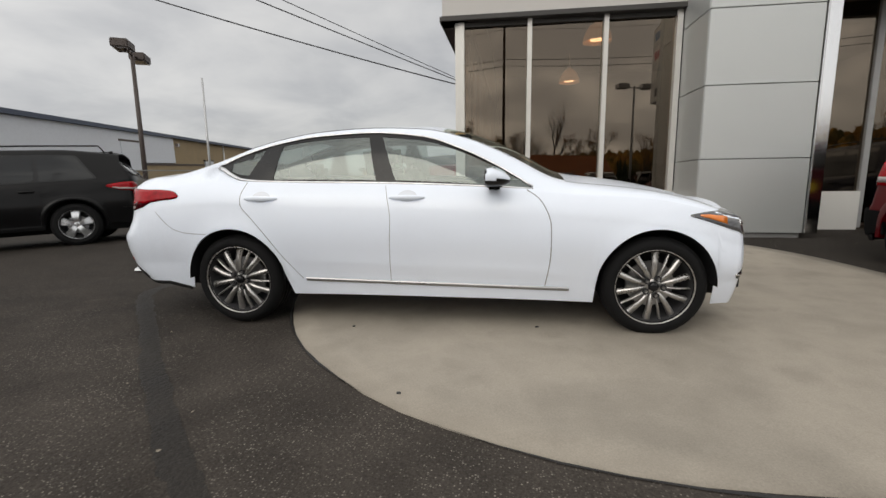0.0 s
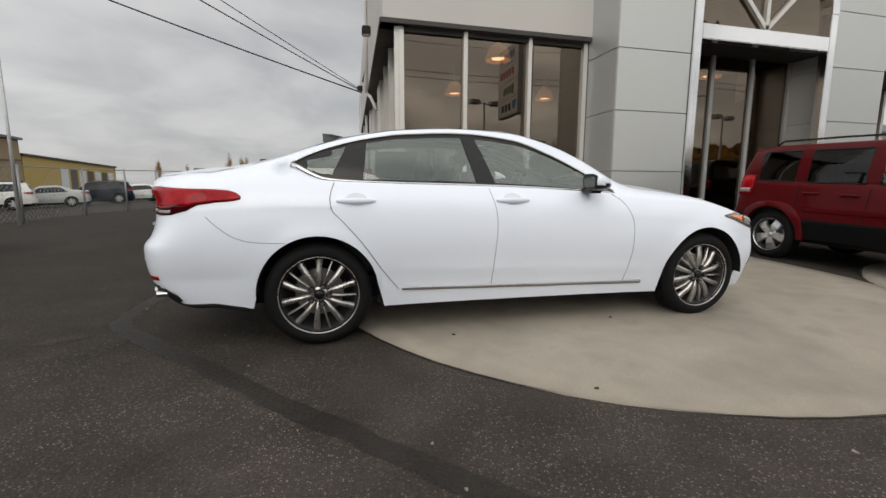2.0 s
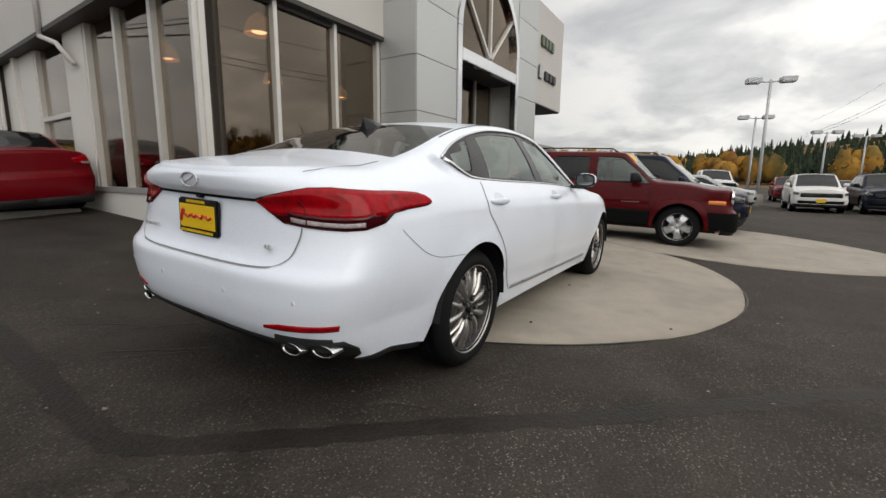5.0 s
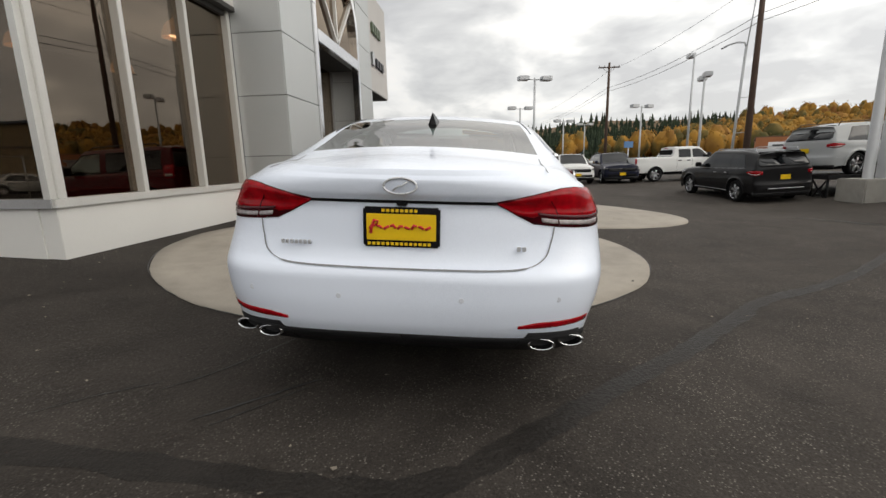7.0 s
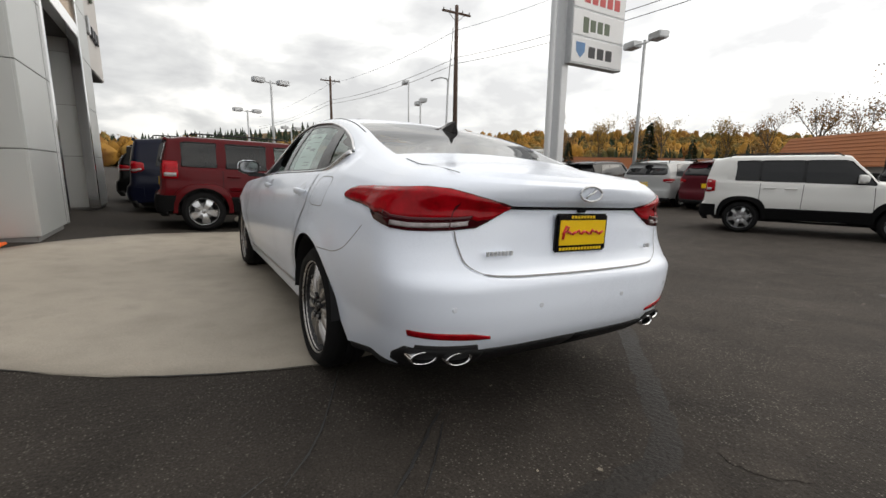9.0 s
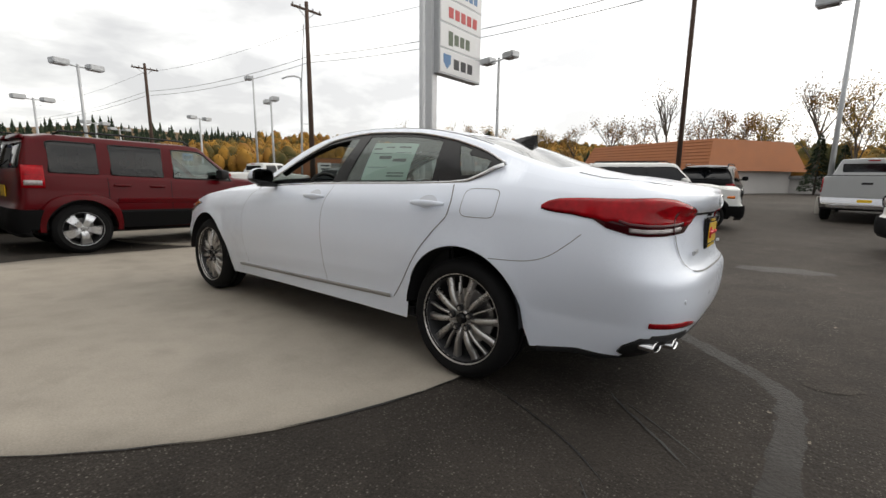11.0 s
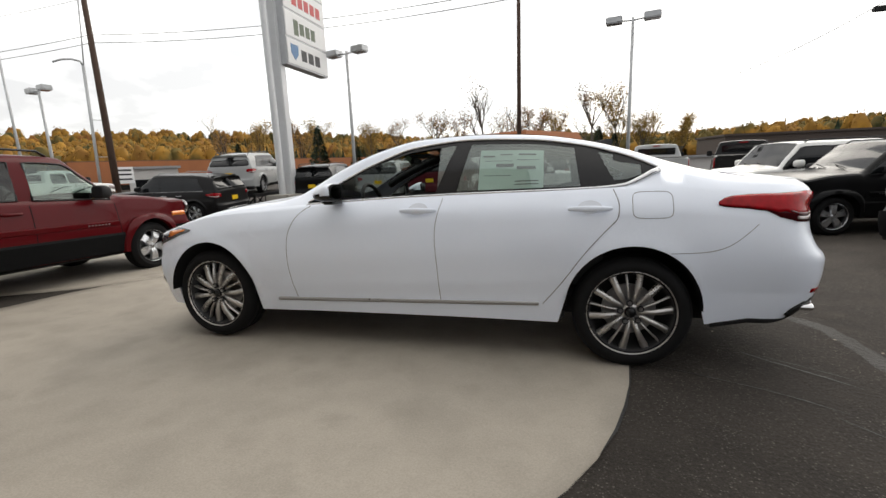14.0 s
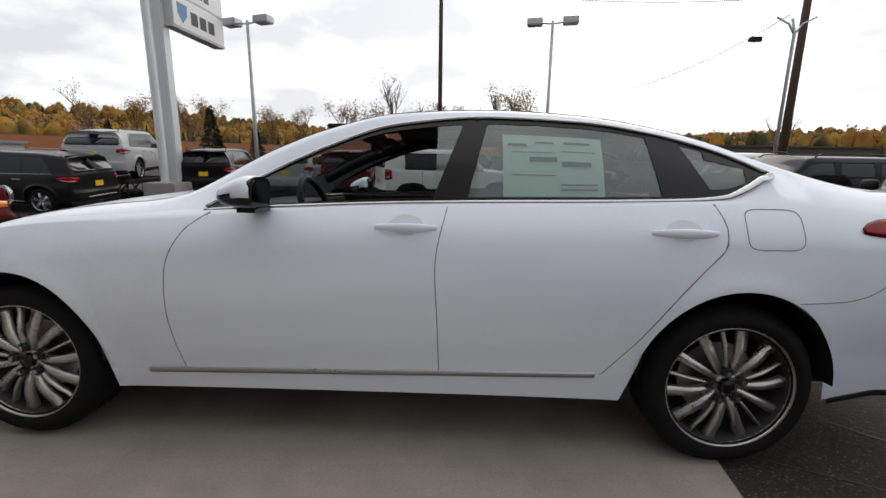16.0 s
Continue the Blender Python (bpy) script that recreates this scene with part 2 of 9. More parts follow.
def concrete_mat(name, col=(0.345, 0.307, 0.256)):
    m, nt, b = nodes_of(name)
    N, Lk = nt.nodes, nt.links
    tc = N.new("ShaderNodeTexCoord")
    P = tc.outputs["Object"]
    big, mid, fine = (N.new("ShaderNodeTexNoise") for _ in range(3))
    for n, s, d in ((big, 0.7, 5), (mid, 2.6, 8), (fine, 120, 3)):
        n.inputs["Scale"].default_value, n.inputs["Detail"].default_value = s, d
        Lk.new(P, n.inputs["Vector"])
    big.inputs["Distortion"].default_value = 0.6
    ramp = N.new("ShaderNodeValToRGB")
    e = ramp.color_ramp.elements
    e[0].position, e[1].position = 0.30, 0.70
    c = Vector(col)
    e[0].color, e[1].color = (*(c * 0.64), 1), (*(c * 1.16), 1)
    mixn = N.new("ShaderNodeMix")
    mixn.data_type = "FLOAT"
    mixn.inputs["Factor"].default_value = 0.5
    Lk.new(big.outputs["Fac"], mixn.inputs["A"])
    Lk.new(mid.outputs["Fac"], mixn.inputs["B"])
    Lk.new(mixn.outputs["Result"], ramp.inputs["Fac"])
    st = N.new("ShaderNodeMapRange")
    st.inputs["From Min"].default_value, st.inputs["From Max"].default_value = 0.54, 0.70
    st.inputs["To Max"].default_value = 0.62
    Lk.new(mid.outputs["Fac"], st.inputs["Value"])
    mx = N.new("ShaderNodeMix")
    mx.data_type = "RGBA"
    mx.inputs["B"].default_value = (*(c * 0.62), 1)
    Lk.new(st.outputs["Result"], mx.inputs["Factor"])
    Lk.new(ramp.outputs["Color"], mx.inputs["A"])
    ov = N.new("ShaderNodeMix")
    ov.data_type, ov.blend_type = "RGBA", "OVERLAY"
    ov.inputs["Factor"].default_value = 0.25
    Lk.new(mx.outputs["Result"], ov.inputs["A"])
    Lk.new(fine.outputs["Fac"], ov.inputs["B"])
    Lk.new(ov.outputs["Result"], b.inputs["Base Color"])
    b.inputs["Roughness"].default_value = 0.78
    bp = N.new("ShaderNodeBump")
    bp.inputs["Strength"].default_value, bp.inputs["Distance"].default_value = 0.25, 0.004
    Lk.new(fine.outputs["Fac"], bp.inputs["Height"])
    Lk.new(bp.outputs["Normal"], b.inputs["Normal"])
    return m


def leaf_mat(name, lo, hi):
    m, nt, b = nodes_of(name)
    N, Lk = nt.nodes, nt.links
    ge = N.new("ShaderNodeNewGeometry")
    r = N.new("ShaderNodeValToRGB")
    r.color_ramp.elements[0].color, r.color_ramp.elements[1].color = (*lo, 1), (*hi, 1)
    Lk.new(ge.outputs["Random Per Island"], r.inputs["Fac"])
    Lk.new(r.outputs["Color"], b.inputs["Base Color"])
    b.inputs["Roughness"].default_value = 0.8
    b.inputs["Specular IOR Level"].default_value = 0.2
    return m


def woods_mat(name):
    """Foliage whose colour drifts from tree to tree, gold to rust to olive."""
    m, nt, b = nodes_of(name)
    N, Lk = nt.nodes, nt.links
    tc, ge = N.new("ShaderNodeTexCoord"), N.new("ShaderNodeNewGeometry")
    n1 = N.new("ShaderNodeTexNoise")
    n1.inputs["Scale"].default_value, n1.inputs["Detail"].default_value = 0.075, 4
    Lk.new(tc.outputs["Object"], n1.inputs["Vector"])
    r = N.new("ShaderNodeValToRGB")
    e = r.color_ramp.elements
    e[0].position, e[1].position = 0.34, 0.68
    e[0].color, e[1].color = (0.060, 0.060, 0.024, 1), (0.20, 0.092, 0.030, 1)
    e.new(0.44).color = (0.16, 0.112, 0.036, 1)
    e.new(0.51).color = (0.35, 0.185, 0.036, 1)
    e.new(0.58).color = (0.27, 0.145, 0.036, 1)
    Lk.new(n1.outputs["Fac"], r.inputs["Fac"])
    mr, hs = N.new("ShaderNodeMapRange"), N.new("ShaderNodeHueSaturation")
    mr.inputs["To Min"].default_value, mr.inputs["To Max"].default_value = 0.80, 1.20
    Lk.new(ge.outputs["Random Per Island"], mr.inputs["Value"])
    Lk.new(mr.outputs["Result"], hs.inputs["Value"])
    Lk.new(r.outputs["Color"], hs.inputs["Color"])
    Lk.new(hs.outputs["Color"], b.inputs["Base Color"])
    b.inputs["Roughness"].default_value = 0.85
    b.inputs["Specular IOR Level"].default_value = 0.1
    return m


PAINT_WHITE = mk("white pearl paint", (0.81, 0.865, 0.965), 0.28, coat=0.5, vary=0.015, scale=1.5, fine=300, rvar=0.02)
SEAM = mk("dark panel gap", (0.010, 0.010, 0.011), 0.85, spec=0.1)
GAP = mk("panel gap in white paint", (0.20, 0.20, 0.205), 0.7)
# the shade of the handle recesses is put into this darker white
PAINT_DARKER = mk("white paint darkened for recess shade", (0.66, 0.69, 0.75), 0.4, coat=1.0, vary=0.02)
RUBBER = mk("tyre rubber", (0.007, 0.007, 0.0075), 0.75, bump=0.2, fine=120, spec=0.18)
TRIM_BLACK = mk("black gloss trim", (0.008, 0.008, 0.009), 0.22, coat=0.12, spec=0.3)
PLASTIC = mk("black textured plastic", (0.012, 0.012, 0.013), 0.6, spec=0.3, bump=0.15, fine=200)
CHROME = mk("bright chrome", (0.66, 0.66, 0.67), 0.14, metal=1.0, vary=0.04, rvar=0.04)
SATIN = mk("satin aluminium", (0.42, 0.42, 0.43), 0.32, metal=1.0, vary=0.06)
RIM_MACH = mk("machined alloy face", (0.47, 0.455, 0.44), 0.30, metal=0.9, vary=0.05, fine=60)
BADGE = mk("pale chrome badge", (0.60, 0.61, 0.63), 0.3, metal=0.35)
RIM_DARK = mk("dark grey alloy pocket and nut-hole shade", (0.03, 0.03, 0.032), 0.5, metal=0.3)
RIM_SILVER = mk("silver alloy", (0.62, 0.63, 0.65), 0.3, metal=0.9)
LENS_RED = mk("red lamp lens", (0.30, 0.0015, 0.006), 0.10, spec=0.16, coat=0.12, vary=0.4, scale=11, fine=34)
LENS_RED_D = mk("dark red lamp lens", (0.055, 0.001, 0.004), 0.12, coat=0.3, spec=0.2, vary=0.3)
LENS_CLEAR = mk("clear ribbed lens", (0.30, 0.26, 0.26), 0.15, coat=1.0, vary=0.45, scale=30, fine=90)
LENS_AMBER = mk("amber lens", (0.75, 0.20, 0.02), 0.15, coat=1.0)
LENS_DARK = mk("dark headlamp", (0.06, 0.06, 0.065), 0.1, coat=1.0, vary=0.5, scale=14)
GLASS_CAR = glass_mat("tinted car glass", (0.54, 0.60, 0.58), 0.145, (0.92, 1.0, 0.96))
GLASS_REAR = glass_mat("grey rear glass", (0.40, 0.45, 0.45), 0.16)
MIRROR = mk("dark mirror glass", (0.20, 0.21, 0.22), 0.05, metal=1.0, vary=0.02, rvar=0.01)
GLASS_FAR = mk("dark tinted car glass", (0.007, 0.008, 0.009), 0.05, spec=0.47, vary=0.2)
LEATHER = mk("black leather", (0.012, 0.012, 0.013), 0.6, spec=0.3, bump=0.1)
LEATHER_T = mk("grey seat cloth", (0.10, 0.10, 0.10), 0.7)
PAPER = mk("pale green printed paper", (0.66, 0.84, 0.76), 0.7, vary=0.04)
INK = mk("dark print ink", (0.08, 0.09, 0.09), 0.7)
PLATE_Y = mk("yellow plate enamel", (0.85, 0.55, 0.01), 0.35, coat=0.4, vary=0.04)
INK_RED = mk("red print", (0.62, 0.02, 0.03), 0.4)
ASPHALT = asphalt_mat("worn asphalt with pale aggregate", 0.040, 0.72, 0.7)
ASPHALT_S = asphalt_mat("dark sealed asphalt seam", 0.020, 0.12, 0.45)
ASPHALT_D = mk("dark crack sealer", (0.020, 0.020, 0.021), 0.55, bump=0.3, fine=160, vary=0.3, scale=2)
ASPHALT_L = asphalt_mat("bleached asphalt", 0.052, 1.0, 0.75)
CONCRETE = concrete_mat("poured concrete slab")
CURB = concrete_mat("kerb concrete", (0.38, 0.36, 0.32))
STUCCO = mk("painted stucco", (0.56, 0.54, 0.52), 0.85, vary=0.05, scale=0.8, fine=150, bump=0.25)
STUCCO_W = mk("white painted wall", (0.66, 0.65, 0.62), 0.8, vary=0.05, scale=0.7, fine=120, bump=0.2)
ACM = mk("brushed metal composite panel", (0.54, 0.555, 0.55), 0.46, metal=0.55, vary=0.04, scale=0.6, fine=250, rvar=0.05, rand=0.04)
ACM_B = mk("panel joint backing", (0.20, 0.20, 0.20), 0.7)
MULLION = mk("clear anodised aluminium", (0.62, 0.61, 0.58), 0.42, metal=0.35, vary=0.05)
SOFFIT = mk("dark bronze soffit", (0.045, 0.042, 0.04), 0.6)
SILL_GREY = mk("grey metal sill", (0.30, 0.30, 0.30), 0.5)
GLASS_SHOP = glass_mat("bronze shop glass", (0.22, 0.172, 0.138), 0.132, mirror=(1.0, 0.83, 0.66))
GLASS_BACK = glass_mat("inner face of glass", (1.0, 1.0, 1.0), 0.0)
# near-black brown; the dimness of the room is put into this colour
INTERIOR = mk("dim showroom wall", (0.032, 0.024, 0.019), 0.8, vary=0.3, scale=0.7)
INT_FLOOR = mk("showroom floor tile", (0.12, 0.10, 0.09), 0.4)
LAMP_GLOW = mk("warm pendant glow", (1.0, 0.70, 0.42), 0.5, emit=8.0)
LAMP_SHADE = mk("lit amber glass", (0.80, 0.46, 0.22), 0.3, emit=0.45)
LAMP_METAL = mk("pendant reflector metal", (0.6, 0.45, 0.3), 0.3, metal=0.8)
POLE_GREY = mk("galvanised pole", (0.50, 0.51, 0.52), 0.5, metal=0.4)
POLE_BROWN = mk("bronze painted pole", (0.06, 0.045, 0.04), 0.55)
WOOD_POLE = mk("creosoted wood pole", (0.075, 0.045, 0.032), 0.85, bump=0.5, scale=2, fine=40, vary=0.3)
WIRE = mk("utility cable", (0.03, 0.03, 0.035), 0.7)
SIGN_WHITE = mk("white sign face", (0.80, 0.80, 0.80), 0.4, vary=0.03)
SIGN_POST = mk("pale silver painted post", (0.66, 0.67, 0.68), 0.4, metal=0.25, vary=0.05)
SIGN_FRAME = mk("brushed sign cabinet", (0.48, 0.49, 0.50), 0.35, metal=0.6)
SIGN_GREEN = mk("grey green sign paint", (0.10, 0.13, 0.08), 0.5)
SIGN_RED = mk("red sign paint", (0.55, 0.06, 0.06), 0.5)
SIGN_BLACK = mk("black sign paint", (0.03, 0.03, 0.035), 0.5)
SIGN_BLUE = mk("steel blue sign paint", (0.10, 0.22, 0.42), 0.45)
BRICK_TAN = mk("tan block wall", (0.30, 0.225, 0.13), 0.85, vary=0.15, scale=1.2, fine=30, bump=0.3)
METAL_WHITE = mk("white ribbed metal siding", (0.62, 0.64, 0.68), 0.5, vary=0.06)
METAL_YELLOW = mk("yellow ochre metal siding", (0.46, 0.33, 0.09), 0.6, vary=0.08, scale=0.8)
CONTAINER = mk("weathered off-white steel", (0.50, 0.48, 0.44), 0.7, vary=0.3, scale=1.4, fine=14)
ROOF_BLUE = mk("dark blue roof edge", (0.05, 0.065, 0.10), 0.5)
ROOF_BROWN = mk("brown roof edge", (0.07, 0.05, 0.04), 0.6)
ORANGE_WALL = mk("terracotta orange cladding", (0.38, 0.14, 0.055), 0.75, vary=0.12, scale=1)
ORANGE_TRIM = mk("dark brick base", (0.16, 0.09, 0.06), 0.8)
CONE_O = mk("orange traffic cone plastic", (0.85, 0.16, 0.02), 0.5)
CONE_W = mk("white reflective band", (0.8, 0.8, 0.8), 0.4)
HILL = mk("wooded hillside floor", (0.125, 0.072, 0.022), 0.9, vary=0.8, scale=0.05, fine=0.35)
BARK = mk("grey bark", (0.10, 0.085, 0.07), 0.9, bump=0.5, fine=30, vary=0.3)
LEAF_GOLD = leaf_mat("gold autumn leaves", (0.20, 0.15, 0.05), (0.52, 0.32, 0.075))
LEAF_RUST = leaf_mat("rust autumn leaves", (0.16, 0.12, 0.055), (0.40, 0.21, 0.07))
LEAF_WOODS = woods_mat("mixed autumn foliage")
LEAF_DARK = leaf_mat("dark conifer needles", (0.012, 0.022, 0.012), (0.035, 0.05, 0.025))
FENCE = mk("galvanised chain link", (0.30, 0.31, 0.31), 0.5, metal=0.5)
BOX_CARD = mk("brown cardboard", (0.24, 0.14, 0.07), 0.85)


def paint(name, col, rough=0.3):
    return mk(name, col, rough, coat=0.15, spec=0.12, vary=0.03, scale=1.5, fine=260, rvar=0.03)


P_RED = paint("dark cherry red paint", (0.078, 0.0008, 0.003))
P_RED2 = paint("deep red paint", (0.14, 0.003, 0.007))
P_BLACK = paint("black paint", (0.005, 0.005, 0.0055))
P_GREEN = paint("very dark green-black paint", (0.012, 0.016, 0.014))
P_NAVY = paint("navy blue paint", (0.006, 0.008, 0.022))
P_WHITE = paint("plain white paint", (0.72, 0.72, 0.70))
P_SILVER = paint("silver paint", (0.42, 0.43, 0.43))
P_GREY = paint("grey paint", (0.13, 0.13, 0.135))
P_CHAR = paint("charcoal paint", (0.012, 0.0115, 0.012))
P_MAROON = paint("maroon paint", (0.09, 0.010, 0.016))
CLAD = mk("dark grey bumper plastic", (0.006, 0.006, 0.0065), 0.7, spec=0.08)
STICK_Y = mk("orange price sticker", (0.9, 0.42, 0.02), 0.5)

# ---------------------------------------------------------------- building helpers
def meshed(name, verts, faces, mat, parent=None, smooth=False, label="", mats=None, idx=None):
    me = bpy.data.meshes.new(name)
    me.from_pydata([tuple(v) for v in verts], [], faces)
    for m in mats or [mat]:
        me.materials.append(m)
    if idx:
        me.polygons.foreach_set("material_index", idx)
    if smooth:
        me.polygons.foreach_set("use_smooth", [True] * len(me.polygons))
    me.update()
    ob = new(name, me)
    ob.parent = parent
    if label:
        ob["label"] = label
    return ob


def part(name, bm, mat, parent=None, label="", smooth=False):
    me = bpy.data.meshes.new(name)
    bm.to_mesh(me)
    bm.free()
    me.materials.append(mat)
    if smooth:
        me.polygons.foreach_set("use_smooth", [True] * len(me.polygons))
    ob = new(name, me)
    ob.parent = parent
    if label:
        ob["label"] = label
    return ob


def empty(name, m, label="", category="", group="", kind=""):
    ob = new(name)
    ob.matrix_basis = m
    return tagged(ob, label, category, group, kind)


def box_bm(x0, x1, y0, y1, z0, z1, bevel=0.0, seg=2):
    bm = bmesh.new()
    bmesh.ops.create_cube(bm, size=1)
    for v in bm.verts:
        v.co = Vector((x0 + (v.co.x + 0.5) * (x1 - x0), y0 + (v.co.y + 0.5) * (y1 - y0), z0 + (v.co.z + 0.5) * (z1 - z0)))
    if bevel:
        bmesh.ops.bevel(bm, geom=list(bm.edges), offset=bevel, segments=seg, affect="EDGES", clamp_overlap=True)
    return bm


def box(name, x0, x1, y0, y1, z0, z1, mat, parent=None, bevel=0.0, label=""):
    return part(name, box_bm(x0, x1, y0, y1, z0, z1, bevel), mat, parent, label)


def tube_geo(points, radii, n=8, cap=True):
    """A tapered tube along points: vertices and faces."""
    vs, fs = [], []
    pts = [Vector(p) for p in points]
    for i, p in enumerate(pts):
        d = (pts[min(i + 1, len(pts) - 1)] - pts[max(i - 1, 0)]).normalized()
        a = d.cross(Vector((0, 0, 1)))
        if a.length < 0.05:
            a = d.cross(Vector((0, 1, 0)))
        a.normalize()
        b = d.cross(a)
        r = radii[i] if hasattr(radii, "__len__") else radii
        for k in range(n):
            t = 2 * math.pi * k / n
            vs.append(p + a * (r * math.cos(t)) + b * (r * math.sin(t)))
    for i in range(len(pts) - 1):
        for k in range(n):
            k2 = (k + 1) % n
            fs.append((i * n + k, i * n + k2, (i + 1) * n + k2, (i + 1) * n + k))
    if cap:
        fs.append(tuple(range(n - 1, -1, -1)))
        fs.append(tuple((len(pts) - 1) * n + k for k in range(n)))
    return vs, fs


def tube(name, points, radii, mat, parent=None, n=8, label="", smooth=True):
    vs, fs = tube_geo(points, radii, n)
    return meshed(name, vs, fs, mat, parent, smooth, label)


def lathe_geo(profile, n=32, axis="Y", a0=0.0, a1=2 * math.pi):
    """Profile of (radius, along) turned about an axis."""
    full = abs(a1 - a0 - 2 * math.pi) < 1e-6
    cnt = n if full else n + 1
    vs, fs = [], []
    for k in range(cnt):
        t = a0 + (a1 - a0) * k / n
        c, s = math.cos(t), math.sin(t)
        for r, h in profile:
            vs.append({"Y": (r * c, h, r * s), "Z": (r * c, r * s, h), "X": (h, r * c, r * s)}[axis])
    m = len(profile)
    for k in range(n):
        k2 = (k + 1) % cnt
        for i in range(m - 1):
            fs.append((k * m + i, k * m + i + 1, k2 * m + i + 1, k2 * m + i))
    return vs, fs


def lathe(name, profile, mat, parent=None, n=32, axis="Y", label="", smooth=True, at=None):
    vs, fs = lathe_geo(profile, n, axis)
    ob = meshed(name, vs, fs, mat, parent, smooth, label)
    if at:
        ob.location = at
    return ob


def joined(parts):
    """Several (vertices, faces) as one."""
    vs, fs = [], []
    for v, f in parts:
        o = len(vs)
        vs += list(v)
        fs += [tuple(i + o for i in q) for q in f]
    return vs, fs


def smooth_table(xs, ys):
    """A smooth curve through points, with no overshoot."""
    xs, ys = np.asarray(xs, float), np.asarray(ys, float)
    d = np.diff(ys) / np.diff(xs)
    m = np.zeros(len(xs))
    m[0], m[-1] = d[0], d[-1]
    for i in range(1, len(xs) - 1):
        if d[i - 1] * d[i] > 0:
            w1, w2 = 2 * (xs[i + 1] - xs[i]) + (xs[i] - xs[i - 1]), (xs[i + 1] - xs[i]) + 2 * (xs[i] - xs[i - 1])
            m[i] = (w1 + w2) / (w1 / d[i - 1] + w2 / d[i])

    def at(x):
        x = min(max(x, xs[0]), xs[-1])
        i = min(max(int(np.searchsorted(xs, x)) - 1, 0), len(xs) - 2)
        h = xs[i + 1] - xs[i]
        t = (x - xs[i]) / h
        return float((2 * t**3 - 3 * t**2 + 1) * ys[i] + (t**3 - 2 * t**2 + t) * h * m[i] + (-2 * t**3 + 3 * t**2) * ys[i + 1] + (t**3 - t**2) * h * m[i + 1])

    return at


def ground_z(x, y):
    """The lot: an apron that falls southwards from the showroom past the sedan, then level to the street with a hollow round the drain, and falling to the north-west."""
    d = min(16.0, max(0.0, -y - 4.5))
    z = K * (min(50.0, max(y, -4.5)) - d) + 0.058 * d * d / (d + 1.5)
    west = -0.057 * max(0.0, -0.8 * x + 0.6 * y - 6)
    s = min(1.0, max(0.0, (x + 2.5) / 2))
    tilt = 0.026 * min(1.0, max(0.0, (0.6 - y) / 1.5))
    sump = -0.22 * math.exp(-((x - 10) / 4.5) ** 2 - ((y + 8.5) / 3.5) ** 2)
    return z - 0.045 + sump + tilt + max(-2.4, west) + 0.03 * min(3.0, max(0.0, y - 1)) * s


def standing(x, y, heading, lift=0.0):
    """A pose on the lot that leans with the ground under it."""
    e = 1.2
    nrm = Vector(((ground_z(x - e, y) - ground_z(x + e, y)) / (2 * e), (ground_z(x, y - e) - ground_z(x, y + e)) / (2 * e), 1.0))
    turn = Vector((0, 0, 1)).rotation_difference(nrm).to_matrix().to_4x4()
    return Matrix.Translation((x, y, ground_z(x, y) + lift)) @ turn @ pose(0, 0, 0, 0, 0, heading)

